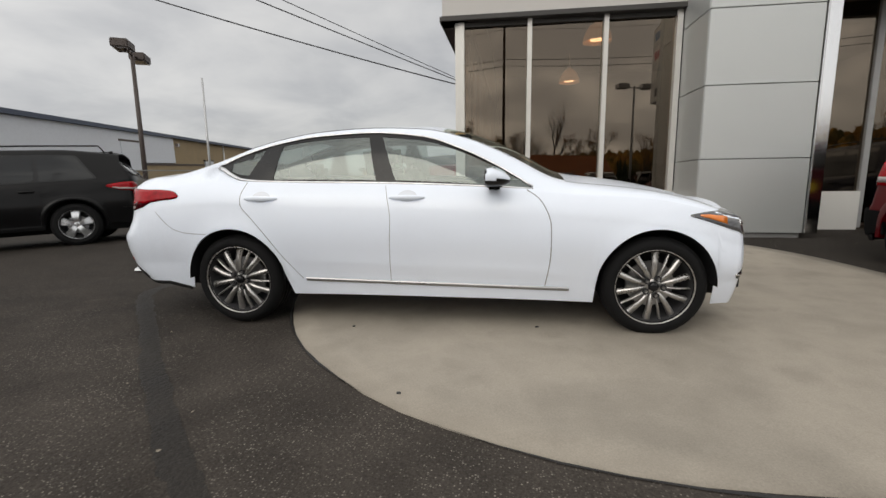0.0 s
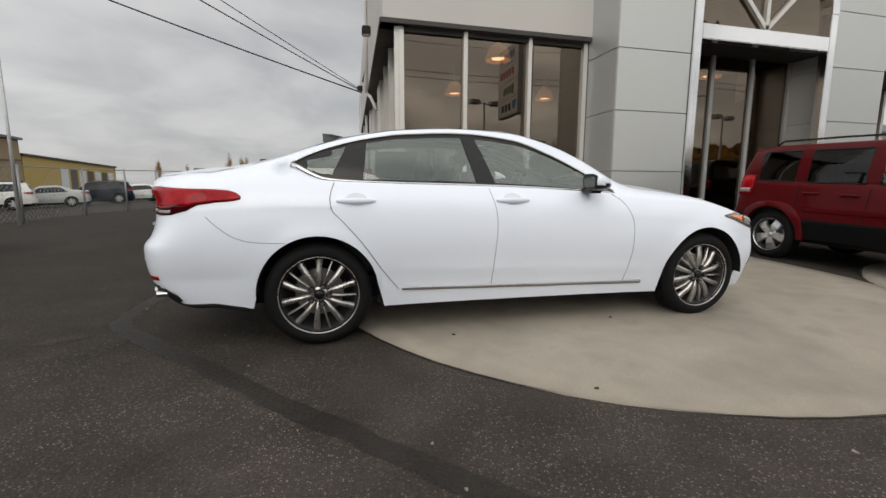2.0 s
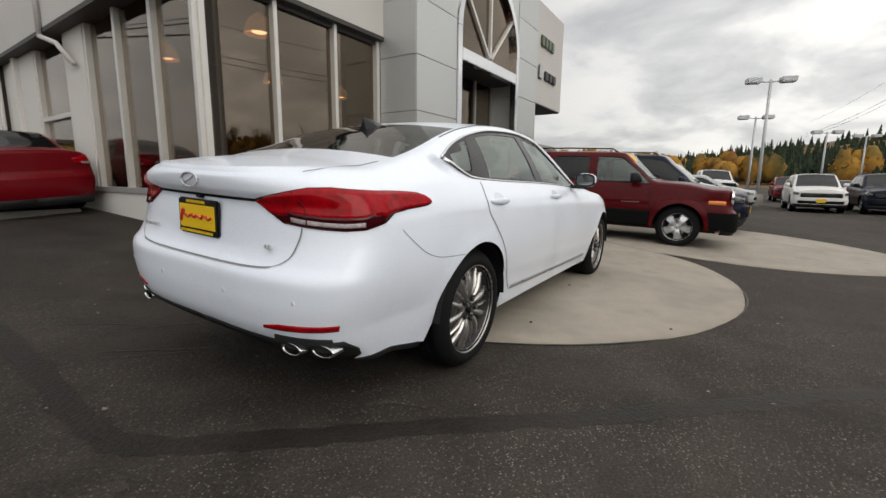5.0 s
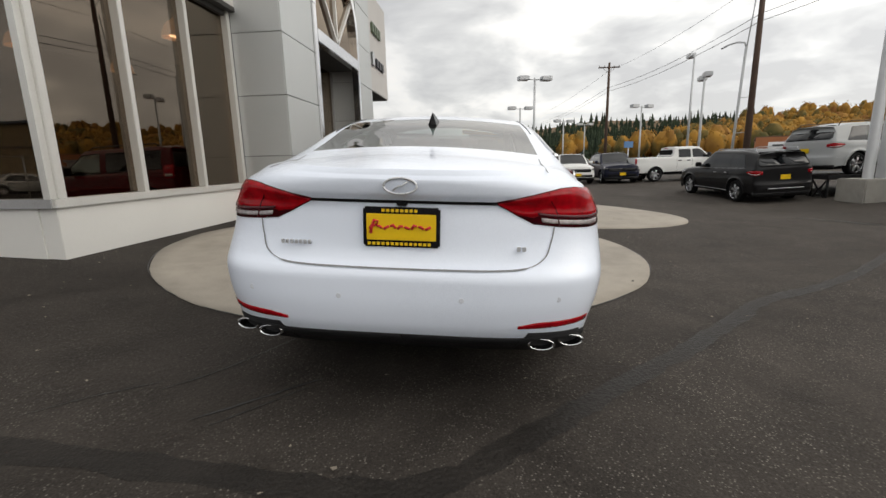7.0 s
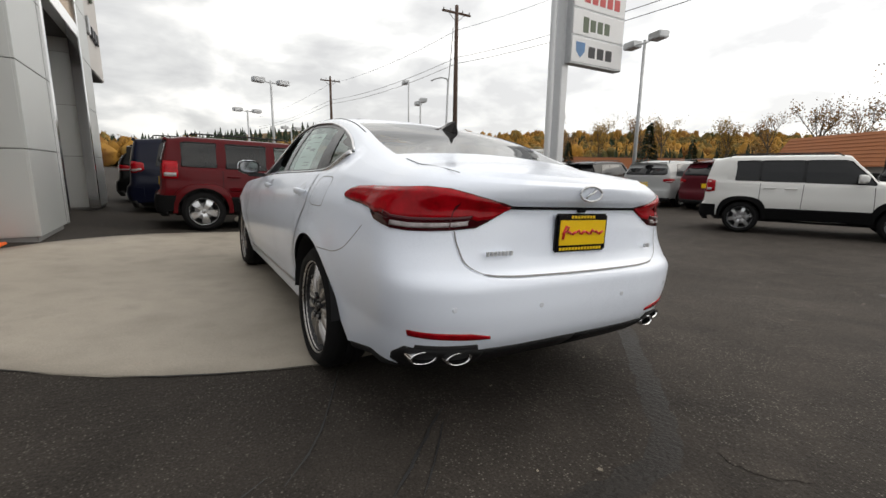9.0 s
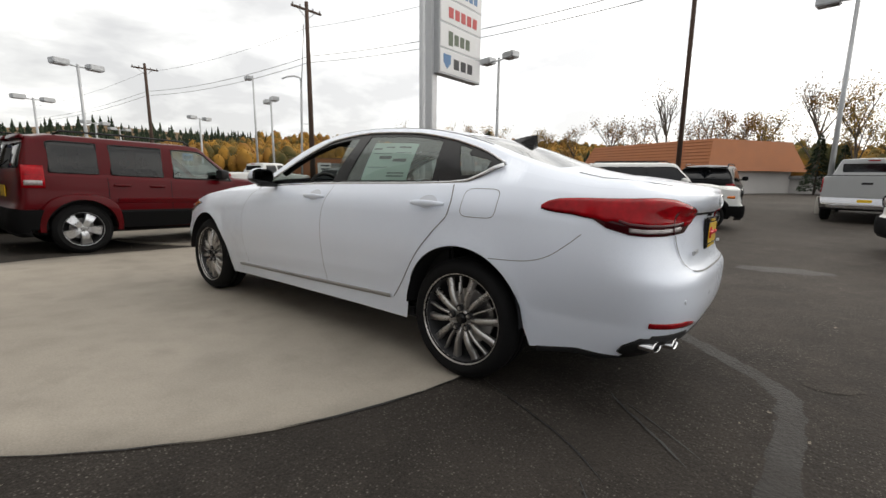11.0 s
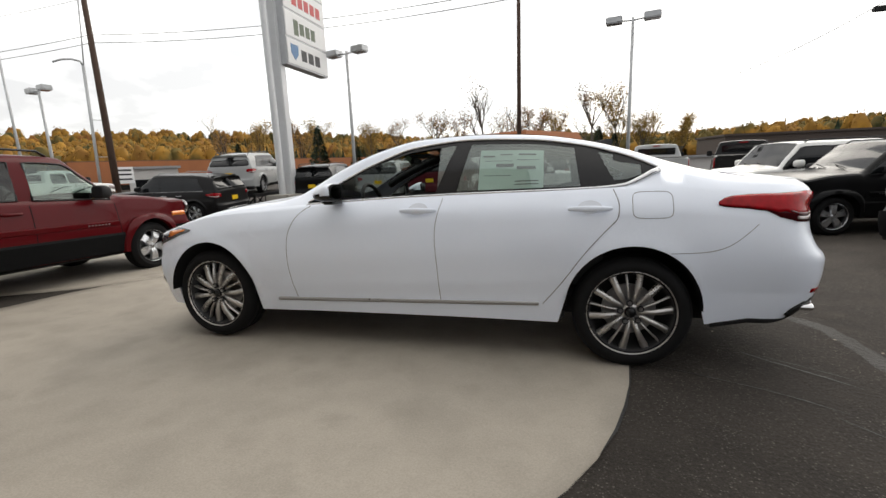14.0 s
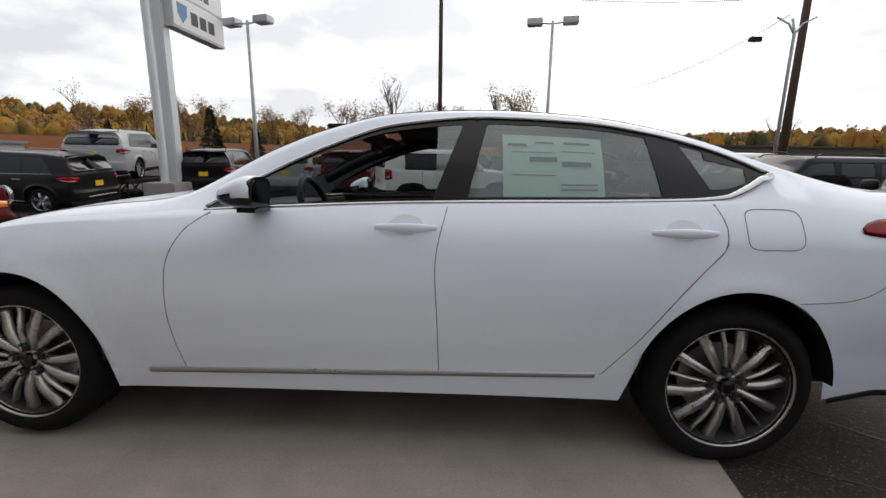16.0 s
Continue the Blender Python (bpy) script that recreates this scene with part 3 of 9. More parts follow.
# ---------------------------------------------------------------- vehicles
class Shell:
    """The skin of a vehicle: cross-sections along x (front is +x), closed at both ends by rounded caps."""

    def __init__(self, t, W, low, hubs, R, zc, rear, front, seg=70, flare=0.0, crease=0.17, tuck=0.075, ns=13, ridge=0.0, droop=0.0):
        self.ridge, self.droop = ridge, droop
        self.ns = ns
        self.f = {k: smooth_table(t["x"], t[k]) for k in ("zsh", "ysh", "zg", "yg", "zt", "yt", "ze", "ye", "zc")}
        self.W, self.low0 = smooth_table(*W), smooth_table(*low)
        self.hubs, self.R, self.hz, self.flare, self.crease, self.tuck = hubs, R, zc, flare, crease, tuck
        self.rear, self.front = rear, front          # (x where the cap begins, curve of end x by z, exponent)
        x0, x1 = rear[0], front[0]
        xs = list(np.linspace(x0, x1, seg))
        for h in hubs:
            xs += [h + R * math.cos(a) for a in np.linspace(0, math.pi, 23)]
        xs = sorted(x for x in xs if x0 <= x <= x1)
        self.xs = [xs[0]]
        for x in xs[1:-1]:
            if x - self.xs[-1] > 0.006:
                self.xs.append(x)
        self.xs.append(xs[-1])

    def low(self, x):
        z = self.low0(x)
        for h in self.hubs:
            if abs(x - h) < self.R:
                z = max(z, self.hz + math.sqrt(self.R**2 - (x - h) ** 2))
        return z

    def side(self, x, z):
        """Half-width of the body side at (x, z)."""
        f = self.f
        zs, ys, W = f["zsh"](x), f["ysh"](x), self.W(x)
        zk = zs - self.crease
        if z > zs:
            pts = [(zs, ys), (f["zg"](x), f["yg"](x)), (f["zt"](x), f["yt"](x)), (f["ze"](x), f["ye"](x))]
            for (za, ya), (zb, yb) in zip(pts, pts[1:]):
                if z <= zb + 1e-9 and zb > za:
                    return ya + (yb - ya) * (z - za) / (zb - za)
            return pts[-1][1]
        if z > zk:
            k = (z - zk) / (zs - zk)
            y = (W - 0.010) + (ys - W + 0.010) * k**1.6
        else:
            k = (zk - z) / max(0.05, zk - 0.2)
            y = W - 0.010 + 0.020 * math.sin(min(1.0, k * 1.6) * math.pi) - self.tuck * max(0.0, k) ** 2.6
        if self.ridge:
            y += self.ridge * math.exp(-(((z - 0.45 + 0.035 * x) / 0.045) ** 2)) * math.exp(-((x / 1.05) ** 6))
        for h in self.hubs:
            d = math.hypot(x - h, z - self.hz)
            y += self.flare * math.exp(-(((d - self.R) / 0.06) ** 2))
        return y

    def section(self, x, ng=4):
        f, ns = self.f, self.ns
        lo, zs = self.low(x), f["zsh"](x)
        rows = [(self.side(x, lo + (zs - lo) * j / ns), lo + (zs - lo) * j / ns, "side") for j in range(ns + 1)]
        pg, pt, pe = (f["yg"](x), f["zg"](x)), (f["yt"](x), f["zt"](x)), (f["ye"](x), f["ze"](x))
        rows.append((*pg, "ledge"))
        for j in range(1, ng + 1):
            k = j / ng
            rows.append((pg[0] + (pt[0] - pg[0]) * k + 0.018 * math.sin(math.pi * k) * min(1, (pt[1] - pg[1]) * 3), pg[1] + (pt[1] - pg[1]) * k, "glass"))
        for j in (1, 2):
            k = j / 2
            rows.append((pt[0] + (pe[0] - pt[0]) * k, pt[1] + (pe[1] - pt[1]) * math.sin(k * math.pi / 2), "rail"))
        return rows, f["zc"](x)

    def top_rows(self, ye, ze, zc, y0, nt=9):
        out = []
        for j in range(1, nt + 1):
            y = ye * (1 - (0.06 if j == 1 else 0.06 + 0.94 * (j - 1) / (nt - 1)))
            out.append((y, ze + (zc - ze) * (1 - (y / max(y0, 1e-6)) ** 2)))
        return out

    def glass(self, x, k):
        """Half-width and height of the side glass, k from the waist to the roof rail."""
        f = self.f
        pg, pt = (f["yg"](x), f["zg"](x)), (f["yt"](x), f["zt"](x))
        return (pg[0] + (pt[0] - pg[0]) * k + 0.018 * math.sin(math.pi * k) * min(1, (pt[1] - pg[1]) * 3), pg[1] + (pt[1] - pg[1]) * k)

    def cap(self, end, s, z):
        """A point of the skin at an end: s below 0 lies along the side (metres from the cap), 0 to 1 sweeps round to the middle."""
        xs, curve, nz = self.rear if end < 0 else self.front
        n = nz(z) if callable(nz) else nz
        if s < 0:
            x = xs - end * -s
            return Vector((x, self.side(x, z), z))
        a = min(s, 1.0) * math.pi / 2
        y = self.side(xs, z) * max(0.0, math.cos(a)) ** (2 / n)
        return Vector((xs + (curve(z) - xs) * math.sin(a) ** (2 / n), y, z))

    def at_y(self, end, y, z=0.6):
        """The sweep s at which the end cap has half-width y."""
        xs, curve, nz = self.rear if end < 0 else self.front
        n = nz(z) if callable(nz) else nz
        return math.acos(min(1.0, y / self.side(xs, z)) ** (n / 2)) * 2 / math.pi

    def cap_normal(self, end, s, z):
        e = 0.004
        du = self.cap(end, s + e, z) - self.cap(end, s - e, z)
        dv = self.cap(end, s, z + e) - self.cap(end, s, z - e)
        n = du.cross(dv).normalized()
        if n.y < -1e-4 and s < 0.98 or (s >= 0.5 and n.x * end < 0):
            n = -n
        return n

    def build(self, sort):
        """Faces of the whole skin, sorted into named parts by sort(band, x, where, station)."""
        verts, parts, key = [], {}, {}

        def vid(p):
            k = (round(p[0], 4), round(p[1], 4), round(p[2], 4))
            if k not in key:
                key[k] = len(verts)
                verts.append(p)
            return key[k]

        def quad(name, a, b, c, d, sgn):
            ids = []
            for p in (a, b, c, d):
                i = vid((p[0], p[1] * sgn, p[2]))
                if i not in ids:
                    ids.append(i)
            if len(ids) > 2:
                parts.setdefault(name, []).append(tuple(ids) if sgn > 0 else tuple(reversed(ids)))

        def strip(ca, cb, where, st):
            for (a0, a1), (b0, b1) in zip(zip(ca, ca[1:]), zip(cb, cb[1:])):
                x = (a0[0] + b0[0] + a1[0] + b1[0]) / 4
                nm = sort(a1[3], x, where, st, (a0[1] + a1[1]) / 2)
                for sgn in (1, -1):
                    quad(nm if isinstance(nm, str) else nm[0 if sgn > 0 else 1], a0, a1, b1, b0, sgn)

        def column(x):
            rows, zc = self.section(x)
            col = [(x, y, z, b) for y, z, b in rows]
            ye, ze = rows[-1][:2]
            return col + [(x, y, z, "top1" if j == 0 else "top") for j, (y, z) in enumerate(self.top_rows(ye, ze, zc, ye))]

        cols = [column(x) for x in self.xs]
        for a, b in zip(cols, cols[1:]):
            strip(a, b, "mid", 0)
        for end in (-1, 1):
            xs, curve, nz = self.rear if end < 0 else self.front
            rows, zc = self.section(xs)
            y0 = rows[-1][0]
            K = 16
            prev = None
            for k in range(K + 1):
                a = k / K * math.pi / 2
                col = []
                for y, z, b in rows:
                    n = nz(z) if callable(nz) else nz
                    cy = max(0.0, math.cos(a)) ** (2 / n) if k < K else 0.0
                    col.append((xs + (curve(z) - xs) * math.sin(a) ** (2 / n), y * cy, z, b))
                x1, ye, ze = col[-1][:3]
                col += [(x1, y, z, "top1" if j == 0 else "top") for j, (y, z) in enumerate(self.top_rows(ye, ze, zc, y0))]
                if end < 0 and self.droop:
                    z0, far = rows[self.ns][1], curve(zc) - xs
                    col = [(x, y, z - self.droop * min(1.1, (x - xs) / far) ** 1.5 * max(0.0, (z - z0) / (zc - z0)), b) for x, y, z, b in col]
                if prev:
                    if end > 0:
                        strip(prev, col, "front", (k - 0.5) / K)
                    else:
                        strip(col, prev, "rear", (k - 0.5) / K)
                prev = col
        return verts, parts


def shell_parts(verts, parts, spec, parent):
    """Each named list of faces as a mesh under parent. spec: name -> (part name, material, label)."""
    made = {}
    for k, faces in parts.items():
        used = sorted({i for f in faces for i in f})
        at = {i: n for n, i in enumerate(used)}
        nm, mat, label = spec[k]
        made[k] = meshed(nm, [verts[i] for i in used], [tuple(at[i] for i in f) for f in faces], mat, parent, True, label)
    return made


def grid_faces(nu, nv, flip=False):
    fs = []
    for i in range(nu - 1):
        for j in range(nv - 1):
            q = (i * nv + j, (i + 1) * nv + j, (i + 1) * nv + j + 1, i * nv + j + 1)
            fs.append(q[::-1] if flip else q)
    return fs


def cap_patch(sh, end, sgn, stations, off, nv=5):
    """A lens or trim that follows the skin at an end. stations: (s, z low, z high)."""
    vs = []
    for s, z0, z1 in stations:
        for j in range(nv):
            z = z0 + (z1 - z0) * j / (nv - 1)
            p = sh.cap(end, s, z) + sh.cap_normal(end, s, z) * off
            vs.append((p.x, p.y * sgn, p.z))
    fs = grid_faces(len(stations), nv, (sgn * end) > 0)
    # a rim that runs back into the skin gives the patch thickness
    nu, base = len(stations), len(vs)
    ring = [i * nv for i in range(nu)] + [(nu - 1) * nv + j for j in range(1, nv)] + [i * nv + nv - 1 for i in range(nu - 2, -1, -1)] + [j for j in range(nv - 2, 0, -1)]
    for i in ring:
        u, j = divmod(i, nv)
        s, z0, z1 = stations[u]
        z = z0 + (z1 - z0) * j / (nv - 1)
        p = sh.cap(end, s, z) - sh.cap_normal(end, s, z) * 0.004
        vs.append((p.x, p.y * sgn, p.z))
    m = len(ring)
    for a in range(m):
        b = (a + 1) % m
        q = (ring[a], ring[b], base + b, base + a)
        fs.append(q if (sgn * end) > 0 else q[::-1])
    return vs, fs


def lines(stations, n=4):
    """Denser stations between the given ones."""
    out = []
    for a, b in zip(stations, stations[1:]):
        for k in range(n):
            out.append(tuple(a[i] + (b[i] - a[i]) * k / n for i in range(3)))
    return out + [tuple(stations[-1])]


def side_patch(sh, sgn, left, right, z0, z1, off, nu=9, nv=13):
    """A panel of the body side between two curves x(z)."""
    vs = []
    for i in range(nu):
        for j in range(nv):
            k = i / (nu - 1)
            za, zb = z0(k), z1(k)
            z = za + (zb - za) * j / (nv - 1)
            x = left(z) + (right(z) - left(z)) * k
            vs.append((x, (sh.side(x, z) + off) * sgn, z))
    return vs, grid_faces(nu, nv, sgn > 0)


def ribbon(sh, sgn, pts, w, off):
    """A thin strip that follows points (x, z) on the body side."""
    vs = []
    P = [Vector((x, 0, z)) for x, z in pts]
    for i, p in enumerate(P):
        d = (P[min(i + 1, len(P) - 1)] - P[max(0, i - 1)]).normalized()
        nrm = Vector((-d.z, 0, d.x)) * (w / 2)
        for q in (p - nrm, p + nrm):
            vs.append((q.x, (sh.side(q.x, q.z) + off) * sgn, q.z))
    return vs, grid_faces(len(P), 2, sgn < 0)


def window_patch(sh, sgn, b0, b1, t0, t1, k0, k1, off, rc=0.035):
    """A pane with rounded corners on the side glass surface: b at the waist, t at the top."""
    vs = []
    ks = (0.0, 0.03, 0.09, 0.18, 0.35, 0.55, 0.75, 0.87, 0.94, 0.98, 1.0)
    for u in ks:
        e = max(0.0, (abs(2 * u - 1) - 0.76) / 0.24)
        inset = rc * (1 - math.sqrt(max(0.0, 1 - e * e)))
        xa, xb = b0 + (t0 - b0) * u + inset, b1 + (t1 - b1) * u - inset
        for i in range(9):
            x = xa + (xb - xa) * i / 8
            y, z = sh.glass(x, k0 + (k1 - k0) * u)
            vs.append((x, (y + off) * sgn, z))
    return vs, grid_faces(len(ks), 9, sgn > 0)


def dense(pts, n=6):
    a = smooth_path(pts)
    m = (len(pts) - 1) * n
    return [a(i / m) for i in range(m + 1)]


def smooth_path(pts):
    """Catmull-Rom curve through points of any dimension, by 0 to 1."""
    P = [np.asarray(p, float) for p in pts]

    def at(u):
        k = min(max(u, 0), 1) * (len(P) - 1)
        i = min(int(k), len(P) - 2)
        t = k - i
        p0, p1, p2, p3 = P[max(i - 1, 0)], P[i], P[i + 1], P[min(i + 2, len(P) - 1)]
        return 0.5 * (2 * p1 + (p2 - p0) * t + (2 * p0 - 5 * p1 + 4 * p2 - p3) * t * t + (3 * p1 - p0 - 3 * p2 + p3) * t**3)

    return at


MESH_CACHE = {}


def wheel(parent, x, y, r, style, width=0.235, low=0.0):
    """A road wheel, its face turned away from the car's middle."""
    sgn = 1 if y > 0 else -1
    w = empty("wheel", Matrix.Translation((x, y, r + low)) @ (Matrix.Identity(4) if sgn > 0 else Matrix.Rotation(math.pi, 4, "Z") @ Matrix.Rotation(-0.5, 4, "Y")))
    w.parent = parent
    key = (style, round(r, 3))
    if key not in MESH_CACHE:
        rr = r * {"sedan": 0.748, "five": 0.67, "six": 0.69}[style]
        hw = width / 2
        tyre = lathe_geo([(rr - 0.012, -hw + 0.02), (rr + 0.01, -hw), (rr + 0.5 * (r - rr), -hw - 0.006), (r - 0.02, -hw + 0.015), (r, -hw + 0.04), (r + 0.001, -0.03), (r - 0.006, -0.028), (r - 0.006, -0.02), (r + 0.001, -0.018), (r + 0.001, 0.018), (r - 0.006, 0.02), (r - 0.006, 0.028), (r + 0.001, 0.03), (r, hw - 0.04), (r - 0.02, hw - 0.015), (rr + 0.5 * (r - rr), hw + 0.006), (rr + 0.01, hw), (rr - 0.012, hw - 0.02)], 48)
        lip = lathe_geo([(rr - 0.012, hw - 0.05), (rr - 0.004, hw - 0.010), (rr + 0.001, hw - 0.005), (rr + 0.006, hw - 0.012)], 48)
        barrel = lathe_geo([(rr - 0.001, hw - 0.017), (rr - 0.02, hw - 0.05), (rr - 0.045, -hw + 0.03), (rr * 0.5, -hw + 0.03)], 40)
        disc = lathe_geo([(0.0, 0.0), (rr * 0.62, 0.0), (rr * 0.62, -0.02)], 36)
        sp = []
        groups = {"sedan": 5, "five": 5, "six": 6}[style]
        for g in range(groups):
            a0 = 2 * math.pi * g / groups + math.radians(11 if style == "sedan" else 18)
            if style == "sedan":
                arms = [(-0.34, -0.385, 0.026, 0.050), (0.34, 0.385, 0.026, 0.050), (0.0, 0.0, 0.009, 0.014)]
            elif style == "five":
                arms = [(0.0, 0.0, 0.080, 0.150)]
            else:
                arms = [(0.0, 0.0, 0.050, 0.085)]
            for d0, d1, w0, w1 in arms:
                rows = []
                for k in range(7):
                    t = k / 6
                    rad = rr * (0.14 + 0.835 * t)
                    c = a0 + (d0 * (1 - t) / 0.8 + d1 * t * 0.9 / 1.0 * 1.0)
                    hwid = (w0 + (w1 - w0) * t) / max(rad, 0.02) if style != "sedan" else (w0 + (w1 - w0) * t**1.5) / max(rad, 0.05)
                    h = (hw - 0.040) + 0.022 * math.sin(math.pi * min(1, t * 1.15)) - 0.004
                    rows.append((rad, c, hwid / 2, h))
                vs, fs = [], []
                for rad, c, hwid, h in rows:
                    for ang, hh in ((c - hwid, h - 0.028), (c - hwid * 0.8, h), (c + hwid * 0.8, h), (c + hwid, h - 0.028)):
                        vs.append((rad * math.cos(ang), hh, rad * math.sin(ang)))
                for i in range(6):
                    for j in range(3):
                        fs.append((i * 4 + j, i * 4 + j + 1, (i + 1) * 4 + j + 1, (i + 1) * 4 + j))
                sp.append((vs, fs))
        hub = lathe_geo([(0.0, hw - 0.018), (0.025, hw - 0.018), (0.030, hw - 0.024), (0.032, hw - 0.05)], 20)
        face = lathe_geo([(0.036, hw - 0.036), (rr * 0.20, hw - 0.038), (rr * 0.24, hw - 0.07)], 30)
        nuts, shade_rings = [], []
        for g in range(5):
            a = 2 * math.pi * g / 5 + math.radians(11)
            v, f = lathe_geo([(0.0, hw - 0.012), (0.010, hw - 0.012), (0.012, hw - 0.045)], 6)
            nuts.append(([(p[0] + 0.061 * math.cos(a), p[1], p[2] + 0.061 * math.sin(a)) for p in v], f))
            # dark rings on the face; the shade of the nut holes is their colour
            v, f = lathe_geo([(0.012, hw - 0.021), (0.020, hw - 0.019), (0.0205, hw - 0.040)], 14)
            shade_rings.append(([(p[0] + 0.061 * math.cos(a), p[1], p[2] + 0.061 * math.sin(a)) for p in v], f))
        MESH_CACHE[key] = {}
        for nm, geo, mat, sm in (("tyre", tyre, RUBBER, True), ("rim", joined([lip] + sp + [face]), RIM_MACH if style == "sedan" else RIM_SILVER, True), ("barrel", barrel, RIM_DARK, True), ("brake_disc", disc, SATIN, False), ("hub_cap", hub, TRIM_BLACK if style == "sedan" else RIM_SILVER, True)) + (tuple(("wheel_nut.%d" % i, nt_, SATIN, False) for i, nt_ in enumerate(nuts)) + tuple(("nut_well.%d" % i, nt_, RIM_DARK, False) for i, nt_ in enumerate(shade_rings)) if style == "sedan" else ()):
            me = bpy.data.meshes.new(nm)
            me.from_pydata(geo[0], [], geo[1])
            me.materials.append(mat)
            if sm:
                me.polygons.foreach_set("use_smooth", [True] * len(me.polygons))
            bmn = bmesh.new()
            bmn.from_mesh(me)
            bmesh.ops.recalc_face_normals(bmn, faces=bmn.faces)
            bmn.to_mesh(me)
            bmn.free()
            if style != "sedan":
                me.set_sharp_from_angle(angle=0.6)
            MESH_CACHE[key][nm] = me
    for nm, me in MESH_CACHE[key].items():
        ob = new(nm.split(".")[0], me)
        ob.parent = w
    return w


def sedan_hero():
    """The white sedan on the concrete circle."""
    car = empty("sedan", TILT, "white pearl four-door sedan parked half on a concrete circle", "car")
    X = [-2.15, -1.95, -1.80, -1.66, -1.55, -1.45, -1.2, -0.9, -0.5, -0.1, 0.2, 0.45, 0.62, 0.70, 0.85, 1.0, 1.2, 1.5, 1.8, 2.0]
    T = dict(
        x=X,
        zsh=[1.030, 1.050, 1.060, 1.063, 1.063, 1.062, 1.057, 1.050, 1.042, 1.030, 1.016, 1.002, 0.992, 0.985, 0.972, 0.960, 0.945, 0.915, 0.850, 0.785],
        ysh=[0.795, 0.820, 0.832, 0.836, 0.838, 0.838, 0.838, 0.838, 0.838, 0.838, 0.838, 0.840, 0.842, 0.845, 0.850, 0.855, 0.858, 0.858, 0.845, 0.820],
        zg=[1.060, 1.095, 1.130, 1.170, 1.120, 1.080, 1.066, 1.058, 1.050, 1.038, 1.024, 1.010, 1.000, 0.994, 0.985, 0.974, 0.960, 0.932, 0.868, 0.802],
        yg=[0.750, 0.760, 0.755, 0.740, 0.775, 0.800, 0.815, 0.818, 0.818, 0.818, 0.818, 0.818, 0.815, 0.812, 0.805, 0.800, 0.795, 0.790, 0.775, 0.750],
        zt=[1.062, 1.097, 1.132, 1.172, 1.225, 1.265, 1.335, 1.382, 1.400, 1.365, 1.265, 1.145, 1.045, 0.996, 0.987, 0.976, 0.962, 0.934, 0.870, 0.804],
        yt=[0.748, 0.757, 0.752, 0.738, 0.705, 0.685, 0.652, 0.636, 0.630, 0.636, 0.668, 0.715, 0.770, 0.810, 0.803, 0.798, 0.793, 0.788, 0.773, 0.748],
        ze=[1.104, 1.148, 1.190, 1.235, 1.275, 1.310, 1.375, 1.422, 1.442, 1.425, 1.355, 1.255, 1.165, 1.120, 1.050, 1.020, 1.000, 0.962, 0.893, 0.824],
        ye=[0.665, 0.660, 0.655, 0.645, 0.635, 0.625, 0.600, 0.585, 0.580, 0.580, 0.605, 0.640, 0.665, 0.675, 0.690, 0.670, 0.650, 0.640, 0.620, 0.595],
        zc=[1.150, 1.188, 1.232, 1.278, 1.318, 1.350, 1.412, 1.455, 1.482, 1.480, 1.425, 1.335, 1.255, 1.212, 1.125, 1.070, 1.045, 1.000, 0.930, 0.862],
    )
    rear_x = smooth_table([0.24, 0.31, 0.36, 0.44, 0.55, 0.63, 0.665, 0.700, 0.75, 0.85, 0.935, 0.955, 0.972, 1.01, 1.05, 1.10, 1.15], [-2.40, -2.50, -2.560, -2.602, -2.616, -2.616, -2.606, -2.575, -2.558, -2.548, -2.540, -2.545, -2.572, -2.586, -2.592, -2.580, -2.545])
    front_x = smooth_table([0.15, 0.25, 0.40, 0.55, 0.70, 0.78, 0.86], [2.155, 2.180, 2.195, 2.195, 2.170, 2.130, 2.065])
    sh = Shell(T, ([-2.15, -1.85, -1.5, -1.0, 0.0, 1.0, 1.5, 1.8, 2.0], [0.884, 0.922, 0.938, 0.940, 0.942, 0.940, 0.936, 0.908, 0.868]),
               ([-2.15, -1.9, -1.1, -0.6, 0.5, 1.1, 1.9, 2.0], [0.285, 0.246, 0.218, 0.220, 0.212, 0.200, 0.19, 0.19]),
               (-1.505, 1.505), 0.384, 0.342, (-2.15, rear_x, smooth_table([0.2, 0.62, 0.70, 0.80, 0.95, 1.05, 1.15], [3.6, 3.9, 3.7, 3.15, 2.95, 2.7, 2.5])), (2.0, front_x, 2.25), seg=90, flare=0.010, ns=40, ridge=0.011, droop=0.058)

    def sort(band, x, where, st, y):
        if where == "mid":
            if band == "glass" and -1.655 < x < 0.69:
                return ("side_window", "side_window_r")
            if band == "top" and 0.02 < x < 0.93:
                return "windshield"
            if band == "top" and -1.93 < x < -1.24:
                return "rear_window"
        return "body"

    verts, parts = sh.build(sort)
    # the driver's front window is lowered, so the left side keeps only the rear panes
    faces = parts.pop("side_window")
    parts["side_window"] = [f for f in faces if sum(verts[i][0] for i in f) / len(f) < -0.30]
    made = shell_parts(verts, parts, {
        "body": ("body", PAINT_WHITE, "glossy white painted body shell"),
        "side_window": ("rear_side_window", GLASS_CAR, "tinted rear side glass"),
        "side_window_r": ("side_window", GLASS_CAR, "tinted side glass"),
        "windshield": ("windshield", GLASS_CAR, "raked front glass"),
        "rear_window": ("rear_window", GLASS_REAR, "sloping grey rear glass"),
    }, car)
    for k in made:
        if k != "body":
            made[k].visible_shadow = False

    # doors: raised skins over dark gaps
    xB = smooth_table([0.30, 0.59, 0.79, 1.06], [-0.315, -0.305, -0.295, -0.345])
    xR = smooth_table([0.33, 0.47, 0.68, 0.81, 0.90, 0.96, 1.06], [-0.972, -1.082, -1.228, -1.338, -1.414, -1.418, -1.388])
